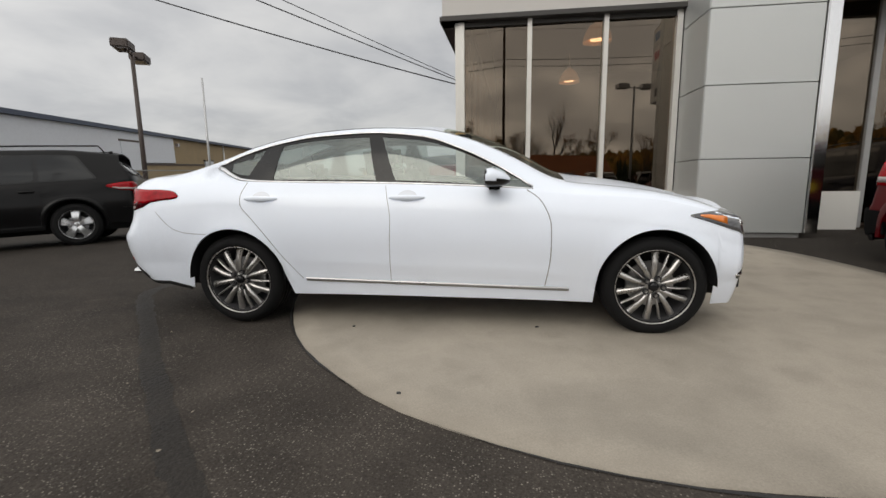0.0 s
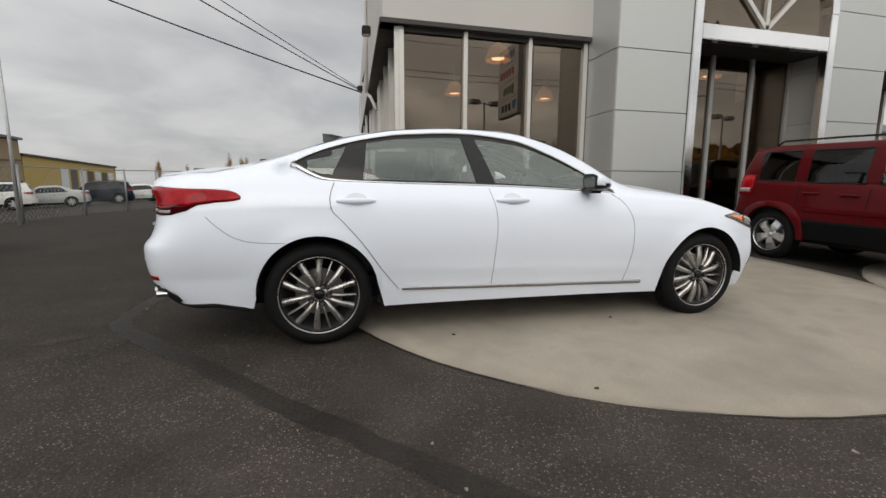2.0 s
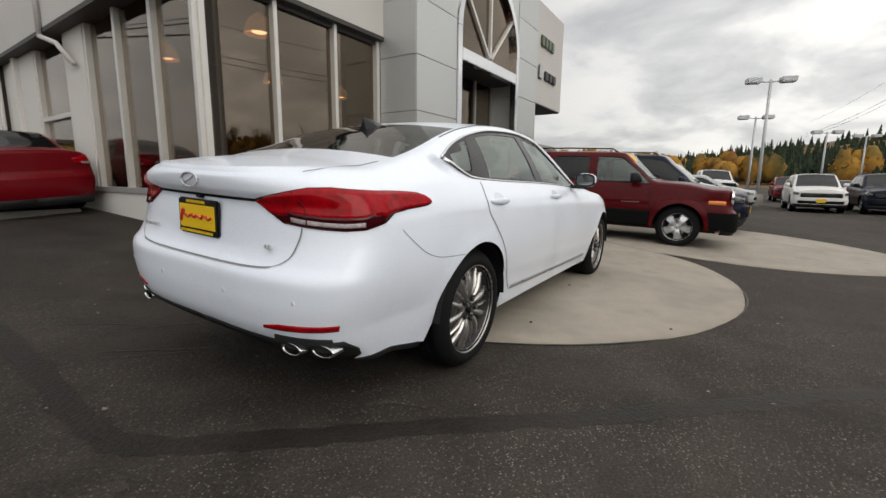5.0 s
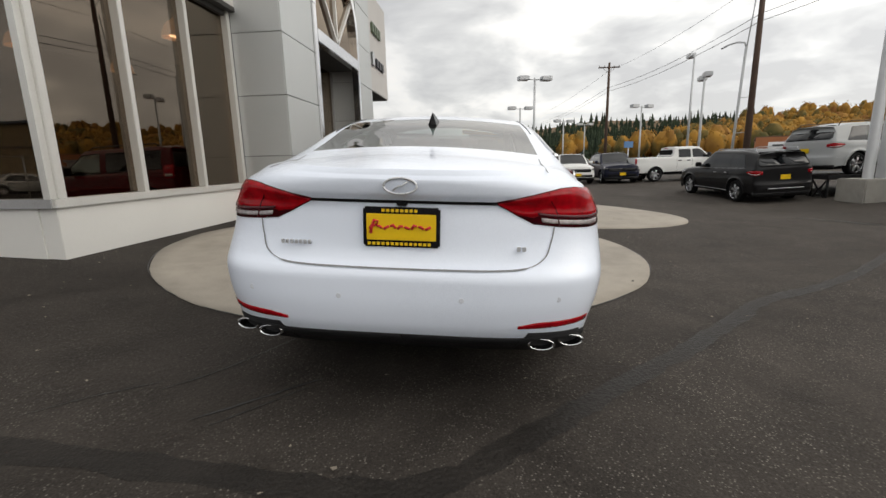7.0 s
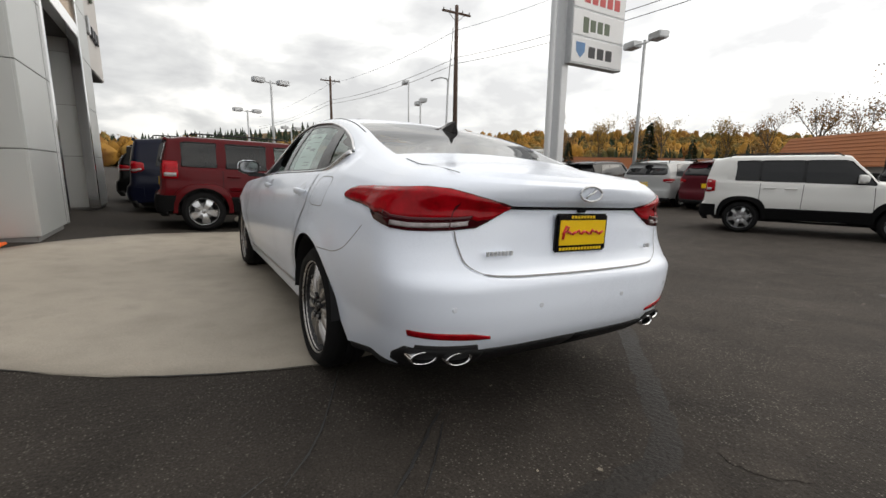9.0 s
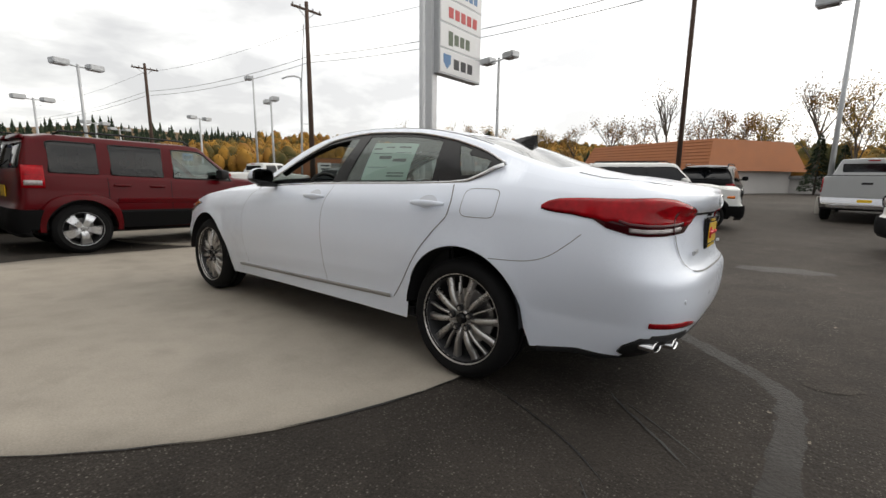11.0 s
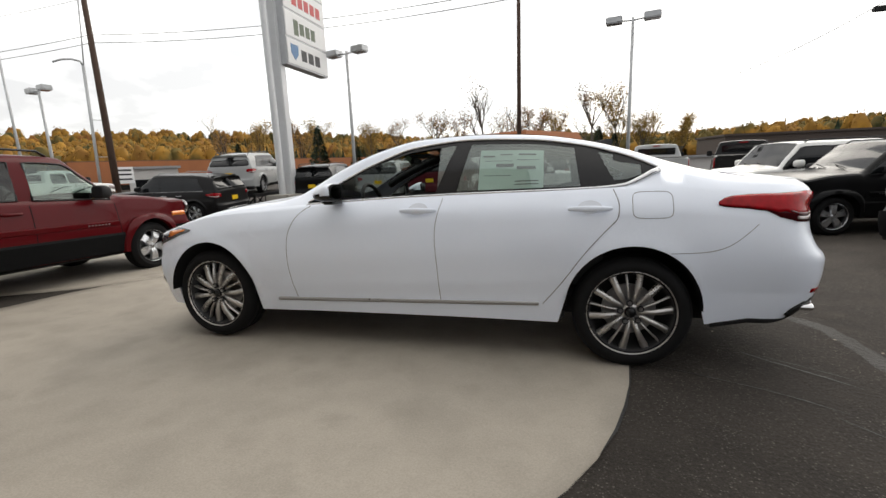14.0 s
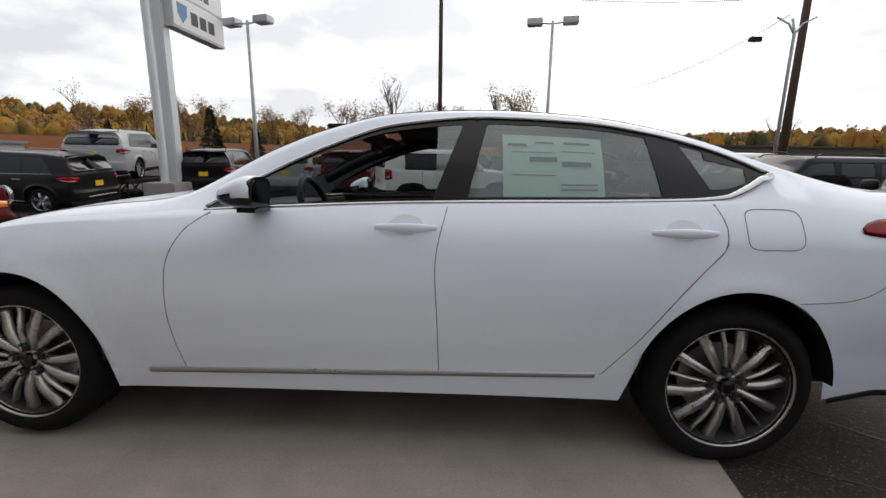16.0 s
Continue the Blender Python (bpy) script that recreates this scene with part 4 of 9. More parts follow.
    xF = smooth_table([0.28, 0.57, 0.74, 0.91, 1.00, 1.06], [0.775, 0.810, 0.808, 0.745, 0.63, 0.55])

    def ztrim(x):
        return 0.345 + (x + 0.99) * (0.300 - 0.345) / 1.92

    for sgn in (1, -1):
        for nm, a, b in (("rear_door", xR, xB), ("front_door", xB, xF)):
            xa, xb = a(0.36), b(0.33)
            v, f = side_patch(sh, sgn, lambda z, a=a: a(z) + 0.0020, lambda z, b=b: b(z) - 0.0020, lambda k, xa=xa, xb=xb: ztrim(xa + (xb - xa) * k) - 0.004, lambda k, xa=xa, xb=xb: sh.f["zsh"](xa + (xb - xa) * k) - 0.006, 0.0035, 26, 18)
            meshed(nm, v, f, PAINT_WHITE, car, True)
        for crv, z0, z1 in ((xB, 0.325, 1.05), (xR, 0.345, 1.055), (xF, 0.29, 0.985)):
            pts = [(crv(z), z) for z in np.linspace(z0, z1, 24)]
            v, f = ribbon(sh, sgn, pts, 0.008, 0.0015)
            meshed("door_gap", v, f, GAP, car)
        # bumper joint, fuel flap, bonnet edge
        pts = dense([(-2.149, 0.845), (-2.09, 0.79), (-2.01, 0.73), (-1.93, 0.70), (-1.84, 0.688), (-1.70, 0.684)], 6)
        v, f = ribbon(sh, sgn, pts, 0.0036, 0.0012)
        meshed("bumper_gap", v, f, GAP, car)
        if sgn > 0:
            c, w, h = (-1.60, 0.962), 0.108, 0.076
            ring = [(c[0] + w * math.copysign(abs(math.cos(a)) ** 0.4, math.cos(a)), c[1] + h * math.copysign(abs(math.sin(a)) ** 0.4, math.sin(a))) for a in np.linspace(0, 2 * math.pi, 60)]
            v, f = ribbon(sh, sgn, ring, 0.0036, 0.0012)
            meshed("fuel_flap_gap", v, f, GAP, car)
        # sill strip
        xs = np.linspace(-0.96, 0.945, 30)
        vs = []
        for x in xs:
            for z, o in ((ztrim(x) - 0.015, 0.0), (ztrim(x) - 0.012, 0.011), (ztrim(x) + 0.011, 0.011), (ztrim(x) + 0.014, 0.0)):
                vs.append((x, (sh.side(x, z) + o) * sgn, z))
        meshed("sill_strip", vs, grid_faces(30, 4, sgn > 0), SATIN, car, True, "satin metal sill strip")
        # bright surround of the side glass
        f_ = sh.f
        top = [(x, (f_["yt"](x) + 0.004) * sgn, f_["zt"](x) + 0.006) for x in np.linspace(-1.655, 0.69, 50)]
        bot = [(x, (f_["yg"](x) + 0.012) * sgn, f_["zg"](x) - 0.004) for x in np.linspace(-1.655, 0.69, 50)]
        tube("window_trim", top, 0.008, CHROME, car, 6, "bright window surround")
        tube("window_trim", bot, [0.009 + 0.010 * min(1.0, max(0.0, (-1.30 - p[0]) / 0.295)) for p in bot], CHROME, car, 8, "bright waist strip")
        # black pillar covers
        def glass_at(x, k):
            pg, pt = (f_["yg"](x), f_["zg"](x)), (f_["yt"](x), f_["zt"](x))
            return (pg[0] + (pt[0] - pg[0]) * k + 0.018 * math.sin(math.pi * k) * min(1, (pt[1] - pg[1]) * 3), pg[1] + (pt[1] - pg[1]) * k)
        for nm, b0, b1, t0, t1 in (("centre_pillar", -0.415, -0.270, -0.505, -0.405), ("quarter_pillar", -1.42, -1.205, -1.30, -1.165)):
            vs = []
            for k in np.linspace(0.0, 1.0, 9):
                for u in np.linspace(0, 1, 5):
                    x = (b0 + (t0 - b0) * k) + ((b1 + (t1 - b1) * k) - (b0 + (t0 - b0) * k)) * u
                    y, z = glass_at(x, k)
                    vs.append((x, (y + 0.004) * sgn, z))
            meshed(nm, vs, grid_faces(9, 5, sgn > 0), TRIM_BLACK, car, True, "gloss black window pillar")
        # black border printed round the panes
        for k0, k1 in ((0.0, 0.045), (0.93, 1.0)):
            vs = []
            for x in np.linspace(-1.65, 0.62, 60):
                for k in (k0, k1):
                    y, z = glass_at(x, k)
                    vs.append((x, (y + 0.0025) * sgn, z))
            meshed("window_border", vs, grid_faces(60, 2, sgn < 0), TRIM_BLACK, car, True)
        # wide black edge round the small quarter pane
        for x0, x1, k0, k1 in ((-1.645, -1.40, 0.0, 0.17), (-1.645, -1.40, 0.76, 1.0), (-1.648, -1.555, 0.0, 1.0)):
            vs = []
            for x in np.linspace(x0, x1, 14):
                for k in np.linspace(k0, k1, 4):
                    y, z = glass_at(x, k)
                    vs.append((x, (y + 0.0032) * sgn, z))
            meshed("quarter_border", vs, grid_faces(14, 4, sgn < 0), TRIM_BLACK, car, True)
        # roof ditch
        tube("roof_joint", [(x, (f_["ye"](x) * 0.985) * sgn, f_["ze"](x) + 0.001) for x in np.linspace(-1.5, 0.55, 30)], 0.004, SEAM, car, 5)
        # handles
        for hx in (-1.255, -0.175):
            zc = 0.945
            vs = []
            for u in np.linspace(-1, 1, 15):
                x = hx + 0.125 * u
                bulge = 0.030 * (1 - abs(u) ** 3)
                th = 0.019 * (1 - 0.55 * abs(u) ** 2)
                for a in np.linspace(0, 2 * math.pi, 8, endpoint=False):
                    z = zc + th * math.sin(a)
                    vs.append((x, (sh.side(x, zc) + 0.008 + bulge * 0.75 + 0.009 * math.cos(a) * (1 - 0.6 * u * u)) * sgn, z))
            fs = []
            for i in range(14):
                for k in range(8):
                    fs.append((i * 8 + k, i * 8 + (k + 1) % 8, (i + 1) * 8 + (k + 1) % 8, (i + 1) * 8 + k))
            meshed("door_handle", vs, fs, PAINT_WHITE, car, True)
            # flat half-ellipses; the recess shade round the handle lies in their colour
            for up, wd, ht in ((1, 0.072, 0.048), (-1, 0.060, 0.030)):
                rim = [(hx + wd * math.cos(a), zc + up * ht * math.sin(a)) for a in np.linspace(0, math.pi, 21)]
                vs = [(hx, (sh.side(hx, zc) + 0.0045) * sgn, zc)] + [(x, (sh.side(x, z) + 0.0045) * sgn, z) for x, z in rim]
                meshed("recess_patch", vs, [(0, i + 1, i + 2) if up * sgn < 0 else (0, i + 2, i + 1) for i in range(20)], PAINT_DARKER, car, True)
        # mirror
        mir = empty("door_mirror", Matrix.Translation((0.43, 0.0, 0.0)))
        mir.parent = car
        bm = bmesh.new()
        bmesh.ops.create_uvsphere(bm, u_segments=24, v_segments=14, radius=1)
        for v in bm.verts:
            q = v.co.copy()
            back = q.x < -0.25
            sq = lambda c: math.copysign(abs(c) ** 0.75, c)
            v.co = Vector((-0.050 - 0.008 * abs(q.y) if back else q.x * 0.120 - 0.018, (0.985 + sq(q.y) * (0.092 - 0.025 * max(0, q.x))) * sgn, 1.078 + sq(q.z) * 0.060 * (1 - 0.25 * max(0, q.x)) - 0.018 * max(0, q.x)))
        if sgn < 0:
            bmesh.ops.reverse_faces(bm, faces=bm.faces)
        lower = bm.copy()
        part("mirror_shell", bm, PAINT_WHITE, mir, "white mirror shell", True)
        bmesh.ops.delete(lower, geom=[f for f in lower.faces if f.calc_center_median().z > 1.066], context="FACES")
        for v in lower.verts:
            v.co += v.normal * 0.0025
        part("mirror_lower", lower, TRIM_BLACK, mir, "black lower half of the mirror", True)
        bm = box_bm(-0.05, 0.05, 0.84, 1.00, 0.996, 1.030, 0.014)
        if sgn < 0:
            for v in bm.verts:
                v.co.y *= -1
            bmesh.ops.reverse_faces(bm, faces=bm.faces)
        part("mirror_base", bm, TRIM_BLACK, mir, "black mirror base")
        for nm, kx, ky, kz, m, lab in (("mirror_rim", -0.061, 0.088, 0.056, TRIM_BLACK, "black mirror rim"), ("mirror_glass", -0.064, 0.074, 0.045, MIRROR, "mirror glass")):
            vs = [(kx, (0.985 + ky * math.copysign(abs(math.cos(a)) ** 0.7, math.cos(a))) * sgn, 1.078 + kz * math.copysign(abs(math.sin(a)) ** 0.7, math.sin(a))) for a in np.linspace(0, 2 * math.pi, 28, endpoint=False)]
            n = len(vs)
            vs += [(kx + 0.02, y, z) for x, y, z in vs]
            fs = [tuple(range(n)) if sgn < 0 else tuple(range(n - 1, -1, -1))] + [(a, (a + 1) % n, n + (a + 1) % n, n + a) for a in range(n)]
            meshed(nm, vs, fs, m, mir, False, lab)
        # front quarter cover before the window
        # arch liner
        for hub in (-1.505, 1.505):
            v, f = lathe_geo([(0.383, 0.925), (0.380, 0.90), (0.380, 0.60), (0.10, 0.60)], 24, "Y", 0.0, math.pi)
            meshed("wheel_arch_liner", [(p[0] + hub, p[1] * sgn, p[2] + 0.342) for p in v], f, PLASTIC, car, True)
            wheel(car, hub, 0.795 * sgn, 0.343, "sedan", 0.24, (-0.034 if hub < 0 else -0.027) if sgn > 0 else -0.017)

        # tail lamp: side tip, corner, inner tip
        yy = lambda y, z: sh.at_y(-1, y, z)
        st = lines([(-0.205, 0.956, 0.968), (-0.175, 0.948, 0.988), (-0.13, 0.942, 1.000), (-0.05, 0.935, 1.005), (0.02, 0.922, 1.007), (yy(0.850, 0.93), 0.886, 1.008), (yy(0.820, 0.93), 0.860, 1.012), (yy(0.77, 0.93), 0.855, 1.018), (yy(0.70, 0.93), 0.857, 1.014), (yy(0.62, 0.93), 0.862, 0.998), (yy(0.53, 0.93), 0.872, 0.980), (yy(0.47, 0.93), 0.905, 0.967), (yy(0.405, 0.93), 0.946, 0.955)], 8)
        edge = lambda s: min(1.0, max(0.0, (s - 0.02) / (yy(0.845, 0.93) - 0.02))) if s < yy(0.56, 0.93) else max(0.0, 1 - (s - yy(0.56, 0.93)) / (yy(0.47, 0.93) - yy(0.56, 0.93)))
        lamp = empty("tail_lamp", Matrix.Identity(4))
        lamp.parent = car
        v, f = cap_patch(sh, -1, sgn, [(s, a - 0.004, b + 0.004) for s, a, b in st], 0.004, 4)
        meshed("lamp_housing", v, f, LENS_RED_D, lamp, True)
        v, f = cap_patch(sh, -1, sgn, [(s, a + 0.034 * edge(s), b) for s, a, b in st], 0.010, 6)
        meshed("red_lens", v, f, LENS_RED, lamp, True, "red tail lamp lens")
        v, f = cap_patch(sh, -1, sgn, [(s, a + 0.008, a + 0.026) for s, a, b in st if yy(0.825, 0.93) <= s <= yy(0.56, 0.93)], 0.0075, 4)
        meshed("clear_lens", v, f, LENS_CLEAR, lamp, True, "clear ribbed reversing lens")
        v, f = cap_patch(sh, -1, sgn, [(s, a + 0.034, a + 0.046) for s, a, b in st if yy(0.84, 0.93) <= s <= yy(0.55, 0.93)], 0.0112, 4)
        meshed("dark_band", v, f, LENS_RED_D, lamp, True, "darker red lower band")
        v, f = cap_patch(sh, -1, sgn, [(yy(0.637, 0.93), 0.860, 0.999), (yy(0.633, 0.93), 0.860, 0.999)], 0.0115, 5)
        meshed("lid_gap", v, f, LENS_RED_D, lamp)
        # reflector in the bumper
        st = lines([(yy(0.80, 0.45), 0.450, 0.474), (yy(0.70, 0.45), 0.442, 0.468), (yy(0.58, 0.45), 0.436, 0.462), (yy(0.50, 0.45), 0.434, 0.446)], 4)
        v, f = cap_patch(sh, -1, sgn, st, 0.004, 4)
        meshed("bumper_reflector", v, f, LENS_RED, car, True, "slim red bumper reflector")
        # exhaust tips, set in a black panel
        v, f = cap_patch(sh, -1, sgn, lines([(yy(0.815, 0.34), 0.318, 0.352), (yy(0.79, 0.34), 0.298, 0.396), (yy(0.55, 0.34), 0.290, 0.392), (yy(0.50, 0.34), 0.292, 0.372)], 5), 0.007, 5)
        meshed("exhaust_panel", v, f, PLASTIC, car, True, "black panel round the exhaust tips")
        for s, z in ((yy(0.605, 0.34), 0.349), (yy(0.735, 0.34), 0.357)):
            p = sh.cap(-1, s, z)
            outer = [(0.060 * math.cos(a), 0.027 * math.sin(a)) for a in np.linspace(0, 2 * math.pi, 28, endpoint=False)]
            vs, fs = [], []
            nrm = sh.cap_normal(-1, s, z)
            n2 = Vector((-1, 0.25 * (nrm.y), 0)).normalized()
            right = Vector((0, 0, 1)).cross(n2).normalized()
            for d, k in ((-0.11, 1.0), (0.022, 1.0), (0.028, 0.95), (0.028, 0.84), (0.018, 0.80), (-0.10, 0.78)):
                for a, b in outer:
                    q = p + n2 * d + right * (a * k) + Vector((0, 0, b * k))
                    vs.append((q.x, q.y * sgn, q.z))
            for i in range(5):
                for j in range(28):
                    fs.append((i * 28 + j, i * 28 + (j + 1) % 28, (i + 1) * 28 + (j + 1) % 28, (i + 1) * 28 + j))
            tip = meshed("exhaust_tip", vs, fs, CHROME, car, True, "oval chrome exhaust tip")
            meshed("exhaust_bore", vs[-28:], [tuple(range(28))], SEAM, tip)
        # head lamp and fog slot
        st = lines([(-0.30, 0.805, 0.815), (-0.18, 0.768, 0.832), (-0.02, 0.712, 0.828), (0.18, 0.678, 0.812), (0.40, 0.676, 0.782), (0.55, 0.69, 0.755)], 4)
        hl = empty("head_lamp", Matrix.Identity(4))
        hl.parent = car
        v, f = cap_patch(sh, 1, sgn, st, 0.006, 6)
        meshed("lamp_lens", v, f, LENS_DARK, hl, True, "dark smoked head lamp lens")
        v, f = cap_patch(sh, 1, sgn, [(s, a + 0.012 + (b - a) * 0.12, b - (b - a) * 0.30) for s, a, b in st if -0.26 < s < -0.02], 0.010, 4)
        meshed("side_marker", v, f, LENS_AMBER, hl, True, "amber side marker")
        v, f = cap_patch(sh, 1, sgn, lines([(0.10, 0.74, 0.78), (0.24, 0.735, 0.765)], 4), 0.009, 4)
        meshed("projector", v, f, CHROME, hl, True, "bright projector")
        v, f = cap_patch(sh, 1, sgn, lines([(0.10, 0.385, 0.425), (0.30, 0.36, 0.44), (0.45, 0.37, 0.43)], 4), 0.004, 4)
        meshed("fog_lamp_bezel", v, f, TRIM_BLACK, car, True)
        v, f = cap_patch(sh, 1, sgn, lines([(0.06, 0.405, 0.415), (0.40, 0.395, 0.407)], 4), 0.009, 4)
        meshed("fog_lamp_strip", v, f, CHROME, car, True)
        # lower rear valance
        st = [(s, (sh.low0(-2.15 - s) - 0.022 if s < 0 else 0.263 + 0.022 * min(1, max(0, s - 0.1) / 0.2)), (sh.low0(-2.15 - min(s, 0)) + 0.004) + 0.092 * min(1, max(0, (s - yy(0.795, 0.33)) / 0.06)) + (0.030 if yy(0.765, 0.34) < s < yy(0.53, 0.34) else 0.0)) for s in np.linspace(-0.20, 1.0, 110)]
        v, f = cap_patch(sh, -1, sgn, st, 0.005, 5)
        meshed("rear_valance", v, f, PLASTIC, car, True, "black rear diffuser strip")
        # boot lid gap
        pts = dense([(yy(0.635, 0.85), 0.855), (yy(0.625, 0.8), 0.80), (yy(0.60, 0.74), 0.735), (yy(0.53, 0.7), 0.692), (yy(0.42, 0.7), 0.680), (yy(0.2, 0.7), 0.676), (1.0, 0.675)], 6)
        vs = []
        for i, (s, z) in enumerate(pts):
            vertical = i < len(pts) * 0.5
            for d in (-1, 1):
                ss, zz = (s + d * 0.0035, z) if vertical else (s, z + d * 0.003)
                q = sh.cap(-1, min(ss, 1.0), zz) + sh.cap_normal(-1, min(ss, 0.999), zz) * 0.004
                vs.append((q.x, q.y * sgn, q.z))
        meshed("boot_lid_gap", vs, grid_faces(len(pts), 2, sgn > 0), GAP, car)
        # black gap under the boot lip, with the lip's shadow line in its colour
        st = [(s, 0.945, 0.957) for s in np.linspace(yy(0.41, 0.95), 1.0, 14)]
        v, f = cap_patch(sh, -1, sgn, st, 0.0035, 3)
        meshed("boot_lip_shadow_gap", v, f, SEAM, car)
        # lid gap over the deck, and bonnet edge
        tube("boot_lid_joint", [(x, (0.60 + 0.03 * (x + 2.5)) * sgn, f_["ze"](max(x, -2.15)) + (f_["zc"](max(x, -2.15)) - f_["ze"](max(x, -2.15))) * 0.22 - 0.0015 - 0.048 * (max(0, -2.15 - x) / 0.40) ** 1.5) for x in np.linspace(-2.46, -2.02, 14)], 0.0018, GAP, car, 5)
        tube("bonnet_joint", [(x, (f_["ye"](x) * 0.99) * sgn, f_["ze"](x) + 0.0005) for x in np.linspace(0.92, 1.95, 24)], 0.0035, GAP, car, 5)

    # underbody
    box("underbody", -2.3, 2.2, -0.62, 0.62, 0.20, 0.44, PLASTIC, car, 0.05)
    for sgn in (1, -1):
        box("sill_underside", -1.12, 1.12, *sorted((0.60 * sgn, 0.83 * sgn)), 0.215, 0.30, PLASTIC, car, 0.02)
    # number plate with frame; printing as plain strokes
    px = rear_x(0.85) - 0.010
    plate = empty("number_plate", Matrix.Identity(4))
    plate.parent = car
    frm = box("plate_frame", px - 0.012, px + 0.012, -0.162, 0.162, 0.762, 0.930, TRIM_BLACK, plate, 0.008, "black dealer plate frame")
    box("plate_panel", px - 0.0145, px - 0.006, -0.146, 0.146, 0.792, 0.902, PLATE_Y, plate, 0.002, "yellow dealer plate")
    for k in range(9):
        w = 0.012 + 0.004 * ((k * 7) % 3)
        y = 0.120 - k * 0.029
        tube("plate_stroke", [(px - 0.016, y + 0.010, 0.840 + 0.010 * (k % 2)), (px - 0.016, y, 0.858 - 0.006 * (k % 3)), (px - 0.016, y - 0.012, 0.842 + 0.010 * ((k + 1) % 2))], 0.0058, INK_RED, plate, 5)
    tube("plate_stroke", [(px - 0.016, 0.128, 0.820), (px - 0.016, 0.122, 0.850), (px - 0.016, 0.112, 0.876), (px - 0.016, 0.096, 0.872), (px - 0.016, 0.104, 0.852)], 0.0065, INK_RED, plate, 5, "red script stroke")
    for y0, z0, n in ((0.135, 0.777, 14), (0.075, 0.916, 8)):
        for k in range(n):
            y = y0 - k * 0.0195
            box("frame_mark", px - 0.0145, px - 0.010, y - 0.0065, y + 0.0065, z0 - 0.006, z0 + 0.006, PLATE_Y, plate)
    # emblem and badges as plain shapes
    ex = rear_x(1.02) - 0.004
    ring = [(ex - 0.004, 0.068 * math.cos(a), 1.018 + 0.032 * math.sin(a)) for a in np.linspace(0, 2 * math.pi, 33)]
    tube("emblem", ring, 0.0050, BADGE, car, 6, "oval chrome emblem")
    tube("emblem_bar", [(ex - 0.004, 0.030, 1.000), (ex - 0.005, 0.006, 1.018), (ex - 0.005, -0.006, 1.018), (ex - 0.004, -0.030, 1.036)], 0.0045, BADGE, car, 6)
    bx = rear_x(0.775) - 0.003
    for k in range(7):
        box("badge_mark", bx - 0.006, bx + 0.004, 0.515 - k * 0.0195 - 0.007, 0.515 - k * 0.0195 + 0.007, 0.762, 0.780, BADGE, car, 0.002)
    for k in range(2):
        box("badge_mark", bx - 0.004, bx + 0.010, -0.488 - k * 0.022 - 0.008, -0.488 - k * 0.022 + 0.008, 0.760, 0.778, BADGE, car, 0.002)
    # parking sensors and the camera under the lid edge
    for y, z in ((0.66, 0.565), (0.26, 0.555), (-0.26, 0.555), (-0.66, 0.565)):
        p = sh.cap(-1, sh.at_y(-1, abs(y), z), z)
        v, f = lathe_geo([(0.0, 0.0), (0.009, -0.0015), (0.011, -0.001), (0.012, 0.006)], 14, "X")
        meshed("parking_sensor", [(q[0] + p.x, q[1] + y, q[2] + z) for q in v], f, PAINT_DARKER, car, True)
    box("rear_camera", rear_x(0.945) - 0.018, rear_x(0.945) + 0.01, -0.022, 0.022, 0.934, 0.950, TRIM_BLACK, car, 0.004)
    # roof fin
    vs = [(-1.27, 0, 1.396), (-1.36, 0.036, 1.374), (-1.465, 0.026, 1.347), (-1.465, -0.026, 1.347), (-1.36, -0.036, 1.374), (-1.45, 0, 1.428), (-1.40, 0.006, 1.420), (-1.40, -0.006, 1.420), (-1.468, 0, 1.424)]
    meshed("roof_fin", vs, [(0, 1, 6), (0, 7, 4), (1, 2, 8, 6), (4, 7, 8, 3), (2, 3, 8), (0, 6, 7), (6, 8, 7)], TRIM_BLACK, car, False, "black shark-fin aerial")
    # grille and front plate
    for k in range(7):
        st = [(s, 0.42 + 0.05 * k, 0.432 + 0.05 * k) for s in np.linspace(0.60, 1.0, 8)]
        for sgn in (1, -1):
            v, f = cap_patch(sh, 1, sgn, st, 0.012, 3)
            meshed("grille_bar", v, f, CHROME, car, True)
    for sgn in (1, -1):
        v, f = cap_patch(sh, 1, sgn, [(s, 0.40, 0.76) for s in np.linspace(0.58, 1.0, 10)], 0.003, 4)
        meshed("grille_mesh", v, f, TRIM_BLACK, car, True)
    # price strip inside the top of the windshield
    vs = []
    for y in np.linspace(-0.46, -0.12, 6):
        for x in (0.12, 0.24):
            z = sh.f["ze"](x) + (sh.f["zc"](x) - sh.f["ze"](x)) * (1 - (y / sh.f["ye"](x)) ** 2) - 0.012
            vs.append((x, y, z))
    meshed("price_strip", vs, grid_faces(6, 2), STICK_Y, car, False, "orange price strip behind the windshield")
    sedan_cabin(car, sh)
    return car, sh


def seat(parent, x, y, mat, wide=0.50):
    s = empty("seat", Matrix.Translation((x, y, 0.0)))
    s.parent = parent
    box("cushion", -0.22, 0.32, -wide / 2, wide / 2, 0.42, 0.60, mat, s, 0.05)
    bm = box_bm(-0.08, 0.08, -wide / 2, wide / 2, 0.0, 0.62, 0.055)
    bmesh.ops.rotate(bm, verts=bm.verts, matrix=Matrix.Rotation(-0.32, 3, "Y"))
    bmesh.ops.translate(bm, verts=bm.verts, vec=(-0.22, 0, 0.54))
    part("backrest", bm, mat, s, "", True)
    return s


